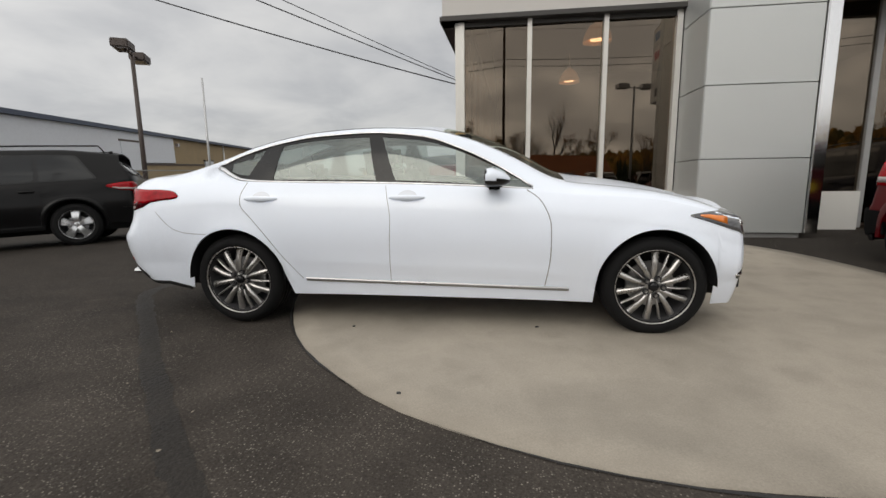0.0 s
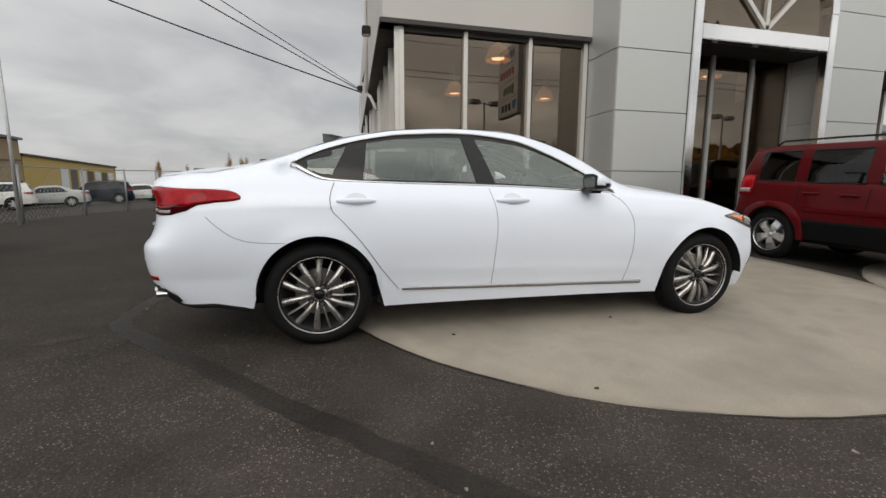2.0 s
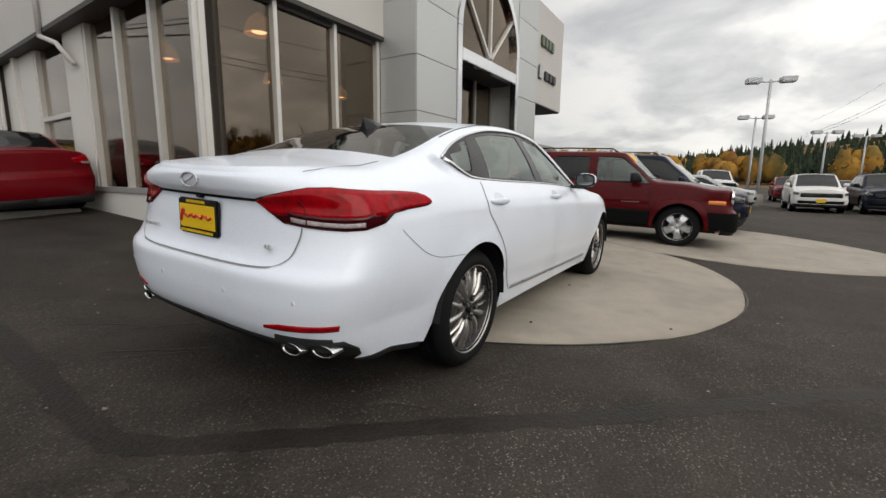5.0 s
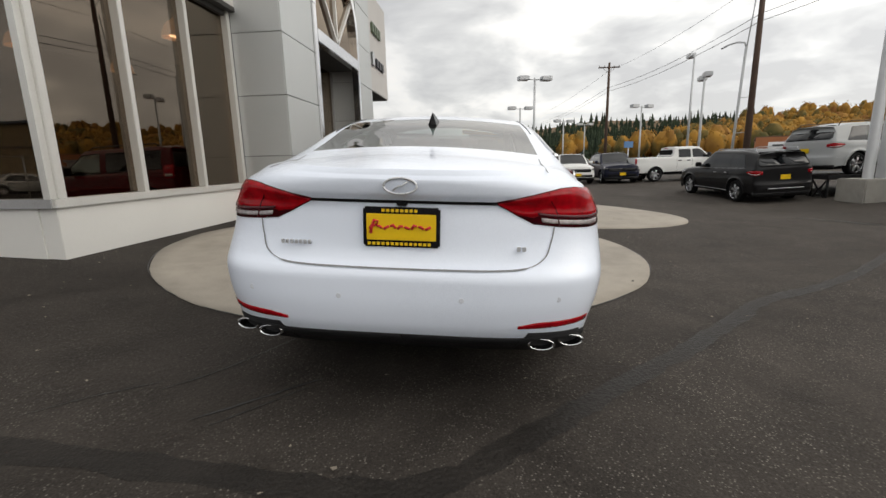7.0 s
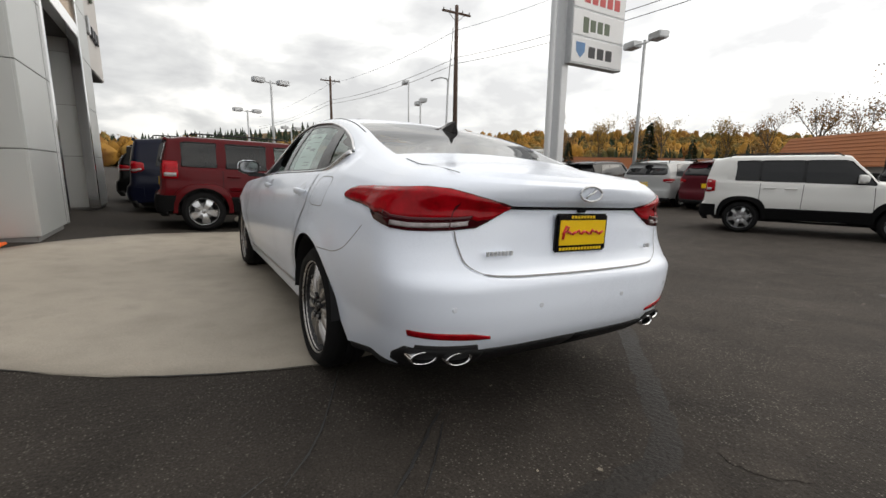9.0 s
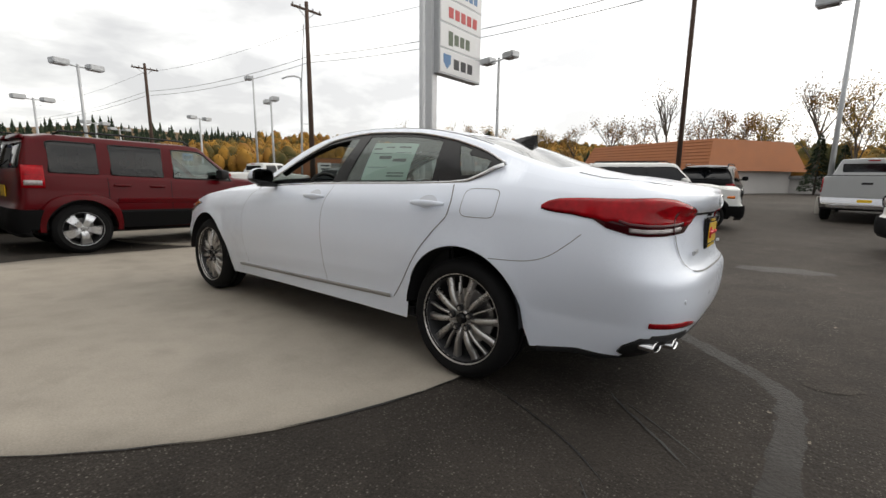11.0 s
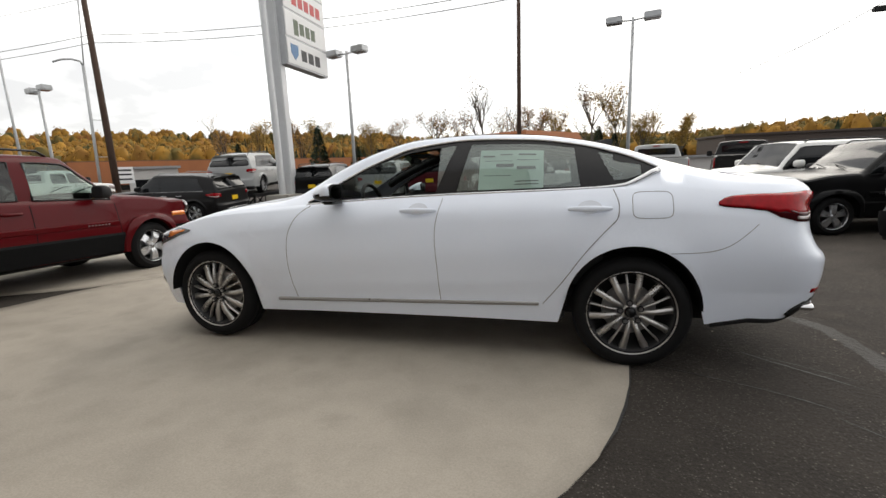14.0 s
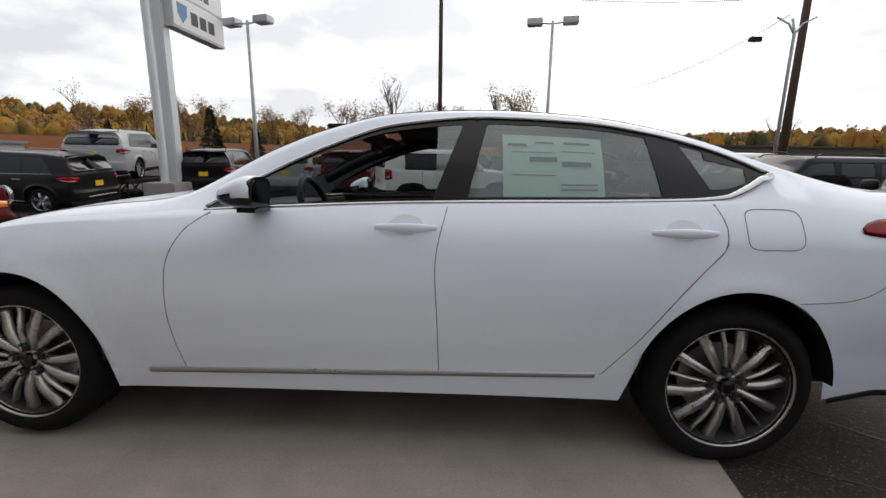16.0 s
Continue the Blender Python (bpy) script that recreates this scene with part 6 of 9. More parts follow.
        if trim:
            tube("sill_trim", [(xx, (sh.side(xx, zs0 + 0.06) + 0.020) * sgn, zs0 + 0.06) for xx in xs], 0.012, trim, car, 5)
        if kind == "boxy":
            # rubbing strip with a fine upper edge, and raised lettering as plain bars
            zz = 0.745
            xs2 = np.linspace(-0.90, 0.82, 14)
            vs = []
            for xx in xs2:
                for dz, o in ((-0.045, 0.0), (-0.035, 0.012), (0.012, 0.020), (0.022, 0.0)):
                    vs.append((xx, (sh.side(xx, zz + dz) + o) * sgn, zz + dz))
            crisp(meshed("side_moulding", vs, grid_faces(14, 4, sgn > 0), paint_mat, car, True), 25)
            for i in range(7):
                xx = 0.40 + i * 0.044
                o = (sh.side(xx, 0.735) + 0.016) * sgn
                box("badge_bar", xx - 0.013, xx + 0.013, *sorted((o, o + 0.006 * sgn)), 0.725, 0.739, SATIN, car, 0.002)
        # mirror
        mz = belt + 0.06 if not pick else belt + 0.12
        mx = k["cowl"] - 0.30
        bm = bmesh.new()
        bmesh.ops.create_uvsphere(bm, u_segments=16, v_segments=10, radius=1)
        for v in bm.verts:
            c = v.co
            sq = lambda t: math.copysign(abs(t) ** 0.6, t)
            v.co = Vector((mx + (max(-0.45, c.x) * 0.11), (Wy + 0.085 + sq(c.y) * 0.105) * sgn, mz + sq(c.z) * (0.085 if not pick else 0.12)))
        if sgn < 0:
            bmesh.ops.reverse_faces(bm, faces=bm.faces)
        part("door_mirror", bm, PLASTIC if boxy and kind == "boxy" or pick else paint_mat, car, "", True)
        bm = box_bm(mx - 0.03, mx + 0.05, *sorted(((Wy - 0.09) * sgn, (Wy + 0.02) * sgn)), mz - 0.07, mz - 0.03, 0.01)
        part("mirror_arm", bm, PLASTIC, car)
        # tail lamps
        if kind == "boxy":
            st = [(-0.045, 0.90, 1.19), (0.02, 0.90, 1.19), (0.30, 0.90, 1.19)]
        elif kind == "small_suv":
            st = [(0.0, 0.92, 1.16), (0.06, 0.90, 1.18), (0.36, 0.90, 1.18)]
        elif kind == "van":
            st = [(-0.06, 1.00, 1.14), (0.05, 0.93, 1.17), (0.42, 0.93, 1.17)]
        elif kind == "suv":
            st = [(-0.22, 0.99, 1.02), (-0.02, 0.92, 1.06), (0.30, 0.90, 1.07), (0.62, 0.95, 1.04)]
        elif pick:
            st = [(0.03, 0.90, 1.28), (0.06, 0.88, 1.30), (0.30, 0.88, 1.30)]
        else:
            st = [(-0.20, 0.92, 0.95), (0.0, 0.84, 0.98), (0.30, 0.80, 0.98), (0.66, 0.84, 0.93)]
        st = lines(st, 5)
        v, f = cap_patch(sh, -1, sgn, st, 0.012, 4)
        lamp = meshed("tail_lamp", v, f, LENS_RED, car, True)
        v, f = cap_patch(sh, -1, sgn, [(s, a + (b - a) * 0.12, a + (b - a) * 0.34) for s, a, b in st[2:-2]], 0.016, 3)
        meshed("reversing_lens", v, f, LENS_CLEAR, lamp, True)
        # head lamps
        zl = k["hood0"] - 0.15
        if boxy:
            p = sh.cap(1, 0.62 if kind == "boxy" else 0.58, zl)
            for nm, prof, m in (("lamp_bezel", [(0.088, 0.004), (0.098, 0.020), (0.112, 0.020), (0.118, -0.02)], CHROME if kind == "boxy" else TRIM_BLACK), ("head_lamp", [(0.0, 0.028), (0.05, 0.025), (0.085, 0.012), (0.09, -0.02)], LENS_CLEAR)):
                v, f = lathe_geo(prof, 22, "X")
                meshed(nm, [(q[0] + p.x, q[1] + p.y * sgn, q[2] + p.z) for q in v], f, m, car, True)
            v, f = cap_patch(sh, 1, sgn, lines([(-0.03, zl - 0.12, zl - 0.06), (0.04, zl - 0.125, zl - 0.055), (0.16 if kind == "boxy" else 0.05, zl - 0.125, zl - 0.06)], 4), 0.010, 3)
            meshed("turn_lamp", v, f, LENS_AMBER, car, True)
        elif pick:
            v, f = cap_patch(sh, 1, sgn, lines([(-0.06, zl - 0.08, zl + 0.05), (0.08, zl - 0.14, zl + 0.06), (0.46, zl - 0.14, zl + 0.05)], 5), 0.010, 4)
            meshed("head_lamp", v, f, LENS_CLEAR, car, True)
        else:
            v, f = cap_patch(sh, 1, sgn, lines([(-0.16, zl + 0.03, zl + 0.07), (0.10, zl - 0.05, zl + 0.08), (0.50, zl - 0.07, zl + 0.02)], 5), 0.008, 4)
            meshed("head_lamp", v, f, LENS_DARK, car, True)
        # bonnet shut line
        tube("bonnet_joint", [(xx, (f_["ye"](xx) + 0.03) * sgn, f_["ze"](xx) - 0.006) for xx in np.linspace(k["cowl"] + 0.10, xf - in_f - 0.01, 8)], 0.005, SEAM, car, 5)
        if tall:
            xa, xb2 = xr + 0.50, k["rf"] - 0.10
            yr = lambda xx: (f_["ye"](xx) - 0.015) * sgn
            tube("roof_rail", [(xa, yr(xa), f_["ze"](xa) + 0.005), (xa + 0.08, yr(xa + 0.08), H + 0.022), ((xa + xb2) / 2, yr(0), H + 0.030), (xb2 - 0.10, yr(xb2), H + 0.022), (xb2, yr(xb2), f_["ze"](xb2) + 0.005)], 0.015, trim or TRIM_BLACK, car, 6)
    # rear glass
    if tall:
        zr0, zr1 = belt + 0.05, H - 0.17
        halves = [cap_patch(sh, -1, sgn, [(s, zr0 + (0.04 if s < 0.40 else 0), zr1 - (0.03 if s < 0.40 else 0)) for s in np.linspace(0.30 if k["nr"] < 5 else 0.38, 1.0, 9)], 0.008, 6) for sgn in (1, -1)]
        meshed("rear_window", *joined(halves), GLASS_FAR, car, True)
        halves = [cap_patch(sh, -1, sgn, [(s, H - 0.12, H - 0.07) for s in np.linspace(0.28, 1.0, 8)], 0.05, 3) for sgn in (1, -1)]
        meshed("rear_spoiler", *joined(halves), paint_mat, car, True)
        tube("rear_wiper", [(sh.cap(-1, 1.0, zr0 + 0.03).x - 0.02, 0.05, zr0 + 0.03), (sh.cap(-1, 1.0, zr0 + 0.10).x - 0.02, -0.35, zr0 + 0.10)], 0.010, PLASTIC, car, 5)
    if pick:
        xbk = k["base"]
        box("rear_window", xbk - 0.055, xbk + 0.0, -0.70, 0.70, k["deck"] + 0.06, H - 0.17, GLASS_FAR, car, 0.02)
        box("stop_lamp", xbk - 0.05, xbk + 0.02, -0.14, 0.14, H - 0.10, H - 0.06, LENS_RED, car, 0.008)
        box("bed_floor", xr + 0.12, xbk - 0.10, -Wy + 0.13, Wy - 0.13, k["deck"] - 0.01, k["deck"] + 0.02, PLASTIC, car, 0.008)
        tx = sh.cap(-1, 1.0, 1.1).x
        box("tailgate", tx - 0.018, tx + 0.02, -Wy + 0.24, Wy - 0.24, 0.76, k["deck"] - 0.01, paint_mat, car, 0.012)
        box("tailgate_handle", tx - 0.026, tx - 0.01, -0.12, 0.12, 1.12, 1.18, PLASTIC, car, 0.006)
    # wipers at the foot of the windshield
    for y0 in (0.40, -0.10):
        xw, zw = k["cowl"] + 0.03, f_["zc"](k["cowl"]) + 0.015
        tube("wiper", [(xw, y0, zw - 0.015), (xw - 0.10, y0 - 0.42, zw + 0.055)], 0.009, PLASTIC, car, 5)
    # bumpers
    for end in (1, -1):
        mat = CLAD if boxy else CHROME if pick else paint_mat
        z1 = 0.62 if not pick else 0.74
        halves, low2 = [], []
        for sgn in (1, -1):
            st = [(s, k["low"] + (0.0 if s > 0.05 else 0.03), z1) for s in np.linspace(-0.04, 1.0, 16)]
            halves.append(cap_patch(sh, end, sgn, st, 0.030 if boxy or pick else 0.010, 5))
            low2.append(cap_patch(sh, end, sgn, [(s, k["low"] - 0.06, k["low"] + 0.08) for s in np.linspace(0.05, 1.0, 12)], 0.016, 3))
        crisp(meshed("bumper", *joined(halves), mat, car, True))
        meshed("lower_valance", *joined(low2), PLASTIC, car, True)
        if trim:
            bx = sh.cap(end, 1.0, 0.50).x
            tube("bumper_trim", [(sh.cap(end, sh.at_y(end, abs(yy), 0.50), 0.50).x + 0.015 * end, yy, 0.50) for yy in np.linspace(-0.55, 0.55, 9)], 0.018, trim, car, 6)
    # grille
    zt0, zt1 = 0.70, k["hood0"] - 0.05
    if boxy:
        gx = sh.cap(1, 0.97, (zt0 + zt1) / 2).x
        w7 = 0.098 if kind == "boxy" else 0.085
        if kind == "small_suv":
            box("grille_band", gx - 0.02, gx + 0.006, -0.42, 0.42, zl - 0.10, zl + 0.09, TRIM_BLACK, car, 0.02)
        for i in range(7):
            yy = (i - 3) * w7
            za, zb = (zt0 + 0.03, zt1 - 0.03) if kind == "boxy" else (zl - 0.085, zl + 0.075)
            box("grille_frame", gx - 0.02, gx + 0.012, yy - w7 * 0.40, yy + w7 * 0.40, za, zb, CHROME if kind == "boxy" else SATIN, car, 0.010)
            box("grille_slot", gx - 0.01, gx + 0.015, yy - w7 * 0.31, yy + w7 * 0.31, za + 0.012, zb - 0.012, SEAM, car, 0.008)
    elif pick:
        for sgn in (1, -1):
            v, f = cap_patch(sh, 1, sgn, [(s, 0.78, k["hood0"] - 0.05) for s in np.linspace(0.50, 1.0, 8)], 0.016, 4)
            meshed("grille", v, f, SEAM, car, True)
        gx = sh.cap(1, 1.0, 0.95).x
        box("grille_bar", gx + 0.012, gx + 0.03, -0.50, 0.50, 0.93, 0.975, TRIM_BLACK, car, 0.008)
        box("grille_bar", gx + 0.012, gx + 0.03, -0.03, 0.03, 0.78, 1.11, TRIM_BLACK, car, 0.008)
    else:
        halves = [cap_patch(sh, 1, sgn, [(s, zt0 - 0.04, k["hood0"] - 0.14) for s in np.linspace(0.58, 1.0, 8)], 0.010, 4) for sgn in (1, -1)]
        meshed("grille", *joined(halves), TRIM_BLACK, car, True)
        halves = [cap_patch(sh, 1, sgn, [(s, 0.40, 0.52) for s in np.linspace(0.50, 1.0, 8)], 0.014, 3) for sgn in (1, -1)]
        meshed("air_intake", *joined(halves), SEAM, car, True)
    # plates
    zz = {"pickup": 0.62, "sedan": 0.80}.get(kind, 0.84)
    if plate is not None:
        px = sh.cap(-1, 1.0, zz).x - 0.020
        box("plate", px, px + 0.012, -0.155, 0.155, zz - 0.07, zz + 0.08, plate, car, 0.004)
        fx_ = sh.cap(1, 1.0, 0.52).x + 0.034
        box("front_plate", fx_, fx_ + 0.012, -0.155, 0.155, 0.45, 0.60, plate, car, 0.004)
    box("underbody", xr + 0.25, xf - 0.25, -Wy + 0.32, Wy - 0.32, k["low"] - 0.08, 0.50, PLASTIC, car, 0.04)
    if sticker:
        vs = []
        for yy in np.linspace(-0.60, -0.28, 4):
            for xx in (k["rf"] + 0.07, k["rf"] + 0.21):
                zq = f_["ze"](xx) + (f_["zc"](xx) - f_["ze"](xx)) * (1 - (yy / f_["ye"](xx)) ** 2) + 0.008
                vs.append((xx, yy, zq))
        meshed("price_sticker", vs, grid_faces(4, 2), STICK_Y, car)
    return car

# ---------------------------------------------------------------- ground
def build_ground():
    e = [-900, -500, -300, -200, -140, -100, -75, -60, -50]
    mid = list(np.arange(-42, -8, 1.0)) + list(np.arange(-8, 8, 0.25)) + list(np.arange(8, 42.1, 1.0))
    ax = e + mid + [-v for v in reversed(e)]
    vs = [(x, y, ground_z(x, y)) for x in ax for y in ax]
    n = len(ax)
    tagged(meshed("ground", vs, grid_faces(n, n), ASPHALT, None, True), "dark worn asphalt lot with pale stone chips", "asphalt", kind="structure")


def slab(name, cx, cy, r, label):
    vs, fs = [], []
    rings, n = 14, 72
    for i in range(rings + 1):
        for k in range(n):
            a = 2 * math.pi * k / n
            rr = r * i / rings * (1 + (0.003 * math.sin(5 * a) + 0.002 * math.sin(17 * a)) * (i == rings))
            x, y = cx + rr * math.cos(a), cy + rr * math.sin(a)
            vs.append((x, y, ground_z(x, y) + 0.014))
    for k in range(n):
        a = 2 * math.pi * k / n
        x, y = cx + (r + 0.008) * math.cos(a), cy + (r + 0.008) * math.sin(a)
        vs.append((x, y, ground_z(x, y) - 0.10))
    for i in range(rings + 1):
        for k in range(n):
            k2 = (k + 1) % n
            fs.append((i * n + k, (i + 1) * n + k, (i + 1) * n + k2, i * n + k2))
    tagged(meshed(name, vs, fs, CONCRETE, None, True), label, "concrete slab", kind="structure")
    # the sunk joint round it
    vs = []
    for k in range(n + 1):
        a = 2 * math.pi * k / n
        for rr in (r + 0.003, r + 0.014 + 0.006 * math.sin(7 * a) + 0.004 * math.sin(23 * a)):
            x, y = cx + rr * math.cos(a), cy + rr * math.sin(a)
            vs.append((x, y, ground_z(x, y) + 0.006))
    tagged(meshed("slab_joint", vs, grid_faces(n + 1, 2), ASPHALT_D, None), "dark joint of dirt round the concrete circle", "joint", kind="structure")


def band(name, pts, w, mat, label, lift=0.006, wob=0.6):
    P = dense(pts, 24)
    vs = []
    for i, p in enumerate(P):
        d = P[min(i + 1, len(P) - 1)] - P[max(i - 1, 0)]
        d = d / (np.linalg.norm(d) + 1e-9)
        nrm = np.array([-d[1], d[0]])
        end = 1.0 if name == "asphalt_seam" else math.sin(math.pi * (i + 0.3) / (len(P) - 0.4)) ** 0.6
        for sgn in (-1, 1):
            ww = end * w / 2 * (1 + wob * (noise.noise(Vector((i * 0.16, sgn * 7.0, w * 50))) + 0.5 * noise.noise(Vector((i * 0.71, sgn * 3.0, w * 20)))))
            q = p + nrm * ww * sgn
            vs.append((q[0], q[1], ground_z(q[0], q[1]) + lift))
    tagged(meshed(name, vs, grid_faces(len(P), 2), mat, None), label, "asphalt seam", kind="structure")


build_ground()
slab("concrete_circle", 1.49, 0.615, 3.00, "round pale concrete display pad set in asphalt")
slab("concrete_circle", 6.40, -2.25, 2.75, "round pale concrete display pad under a red car")
band("asphalt_seam", [(-2.80, 9.0), (-2.86, 6.0), (-2.91, 3.2), (-2.95, 1.26), (-3.01, 0.33), (-2.97, -0.15), (-2.67, -0.55), (-2.28, -0.95), (-1.65, -1.65), (-0.93, -2.36), (-0.5, -2.8), (0.47, -4.2), (2.2, -6.2)], 0.125, ASPHALT_S, "dark sealed trench seam curving across the asphalt", 0.0015, 0.45)
band("asphalt_patch", [(-3.08, -0.37), (-3.2, -0.42), (-3.36, -0.50)], 0.13, ASPHALT_L, "pale dusty patch on the asphalt", 0.0030, 0.7)
for pts, w in (([(-1.62, 0.80), (-2.02, 0.98), (-2.26, 1.11), (-2.45, 1.26)], 0.010), ([(-2.24, 0.48), (-2.34, 0.60), (-2.52, 0.78), (-2.68, 0.95)], 0.016), ([(-2.34, 0.54), (-2.52, 0.68), (-2.72, 0.85)], 0.009), ([(-2.37, 1.30), (-2.55, 1.54), (-2.74, 1.72)], 0.008)):
    band("asphalt_crack", pts, w, ASPHALT_D, "dark ragged crack in the asphalt", 0.0045, 0.9)
for pts, w in (([(-2.05, -0.98), (-2.12, -0.80), (-2.2, -0.72)], 0.03), ([(-2.62, -0.92), (-2.68, -0.86)], 0.02)):
    band("asphalt_patch", pts, w, ASPHALT_L, "pale dusty patch on the asphalt", 0.0030, 0.8)
band("catch_drain", [(4.6, -8.05), (5.6, -7.85), (6.6, -7.5)], 0.26, ASPHALT_S, "leaf-filled drain gutter", 0.003, 0.6)
band("catch_drain", [(-3.6, -5.5), (-3.0, -5.4), (-2.4, -5.2)], 0.5, ASPHALT_S, "dark worn hollow in the asphalt", 0.003, 0.6)
random.seed(4)
vs, fs = [], []
for k in range(330):
    x, y = random.uniform(-4, 6), random.uniform(-6, 4)
    if k > 260:
        u = random.random()
        x, y = 4.6 + 2.0 * u + random.gauss(0, 0.08), -8.05 + 0.55 * u + random.gauss(0, 0.08)
    if math.hypot(x - 1.44, y - 0.61) < 3.05:
        continue
    s = random.uniform(0.006, 0.015)
    a = random.uniform(0, 6.3)
    z = ground_z(x, y) + 0.016
    o = len(vs)
    for i in range(5):
        t = a + i * 1.2566
        vs.append((x + s * math.cos(t) * (1 if i % 2 else 0.6), y + s * math.sin(t), z + (0.006 if i == 0 else 0)))
    fs.append(tuple(range(o, o + 5)))
tagged(meshed("litter", vs, fs, mk("pale crumbs and leaf bits", (0.22, 0.19, 0.15), 0.9, vary=0.4)), "scattered pale stone crumbs and leaf bits", "litter", kind="stuff")
for x, y in ((-0.6, -0.94), (0.74, -0.84), (-0.05, -1.85)):
    bm = bmesh.new()
    bmesh.ops.create_icosphere(bm, subdivisions=1, radius=0.012)
    for v in bm.verts:
        v.co = Vector((x + v.co.x * 1.3, y + v.co.y, ground_z(x, y) + 0.019 + v.co.z * 0.5))
    tagged(part("dead_leaf", bm, ASPHALT_D), "small dark curled leaf on concrete", "leaf")

# ---------------------------------------------------------------- showroom
BEFORE = {o.name for o in scene.objects}
WS = 0.040     # the side wall drifts this much in x per metre of depth


def sx(s, off=0.0):
    return -0.30 + WS * s - off


def side_box(name, s0, s1, a, b, z0, z1, mat, parent=None, label="", bevel=0.0):
    """A box along the west wall: s from the corner, a and b the distances outwards from the wall line."""
    bm = box_bm(0, 1, 0, 1, z0, z1)
    for v in bm.verts:
        s = s0 + (s1 - s0) * v.co.y
        v.co = Vector((sx(s, a + (b - a) * v.co.x), 3.95 + s, v.co.z))
    if bevel:
        bmesh.ops.bevel(bm, geom=list(bm.edges), offset=bevel, segments=1, affect="EDGES")
    bmesh.ops.recalc_face_normals(bm, faces=bm.faces)
    return part(name, bm, mat, parent, label)


def st(ob, label, cat):
    return tagged(ob, label, cat, kind="structure")


FZ = 3.60
st(box("wall_front_base", -0.30, 3.40, 3.93, 4.13, -0.1, 0.60, STUCCO_W, None, 0.006), "white painted low wall under shop windows", "wall")
st(side_box("wall_side_base", 0.18, 15.0, -0.20, 0.02, -0.6, 0.60, STUCCO_W), "white painted low wall along the side", "wall")
st(box("sill_front", -0.335, 3.40, 3.89, 4.12, 0.60, 0.69, MULLION, None, 0.006), "pale metal window sill", "sill")
st(side_box("sill_side", -0.02, 8.0, -0.16, 0.05, 0.60, 0.69, SILL_GREY), "grey metal window sill", "sill")


def glazed(ob, out):
    """Only the outer face of a pane mirrors; the other faces are clear."""
    me = ob.data
    me.materials.append(GLASS_BACK)
    me.polygons.foreach_set("material_index", [0 if p.normal.dot(out) > 0.8 else 1 for p in me.polygons])


OUT_S, OUT_W = Vector((0, -1, 0)), Vector((-1, 0, 0))
WIN = [-0.20, 0.95, 2.19, 3.33]
win = st(empty("window_1", Matrix.Identity(4)), "tall bronze-tinted shop windows in pale metal frames", "window")
for i, x in enumerate(WIN):
    w = 0.075 if i in (1, 2) else 0.09
    box("mullion", x - w / 2, x + w / 2, 3.93, 4.10, 0.69, FZ, MULLION, win, 0.006)
for a, b in zip(WIN, WIN[1:]):
    glazed(box("pane", a + 0.03, b - 0.03, 4.035, 4.045, 0.70, FZ - 0.06, GLASS_SHOP, win), OUT_S)
    box("head_rail", a + 0.04, b - 0.04, 3.97, 4.09, FZ - 0.10, FZ - 0.01, SOFFIT, win)
win2 = st(empty("window_2", Matrix.Identity(4)), "tall bronze-tinted shop windows along the side wall", "window")
SW = [0.0, 1.25, 2.55, 3.85]
for i, s in enumerate(SW):
    w = 0.05 if i not in (0,) else 0.09
    side_box("mullion", s - w + (0.0 if i else 0.10), s + w, -0.12, 0.015, 0.69, FZ, MULLION, win2)
for a, b in zip(SW, SW[1:]):
    glazed(side_box("pane", a + 0.03, b - 0.03, -0.075, -0.065, 0.70, FZ - 0.05, GLASS_SHOP, win2), OUT_W)
st(side_box("wall_side_column", 3.9, 4.9, -0.20, 0.03, 0.60, FZ, STUCCO_W), "white painted wall column", "wall")
win3 = st(empty("window_3", Matrix.Identity(4)), "side window with a pale metal transom", "window")
for s in (4.95, 6.85):
    side_box("mullion", s - 0.05, s + 0.05, -0.12, 0.015, 0.69, FZ, MULLION, win3)
side_box("transom", 4.95, 6.85, -0.10, 0.01, 2.05, 2.14, MULLION, win3)
glazed(side_box("pane", 5.0, 6.8, -0.075, -0.065, 0.70, FZ - 0.05, GLASS_SHOP, win3), OUT_W)
st(side_box("wall_side_column", 6.9, 15.0, -0.20, 0.03, 0.60, FZ + 0.1, STUCCO_W), "white painted side wall", "wall")
for s in (8.2, 9.6, 11.2, 12.6):
    st(side_box("pilaster", s - 0.12, s + 0.12, 0.02, 0.12, -0.5, FZ, STUCCO_W), "white wall pilaster", "trim")
# upper band of the walls
FTOP = 6.25
st(box("wall_front_upper", -0.52, 3.42, 3.84, 4.20, FZ + 0.02, FTOP, STUCCO, None, 0.008), "pale grey stucco parapet wall over the windows", "wall")
st(side_box("wall_side_upper", 0.25, 14.6, -0.25, 0.24, FZ + 0.02, FTOP, STUCCO), "pale grey stucco parapet wall along the side", "wall")
st(box("soffit_front", -0.55, 3.42, 3.825, 4.18, FZ - 0.03, FZ + 0.05, SOFFIT, None, 0.006), "dark bronze soffit edge", "soffit")
st(side_box("soffit_side", -0.09, 14.65, -0.2, 0.265, FZ - 0.03, FZ + 0.05, SOFFIT), "dark bronze soffit edge", "soffit")
pipe = st(empty("downpipe", Matrix.Identity(4)), "painted downpipe and conduit on the side wall", "pipe")
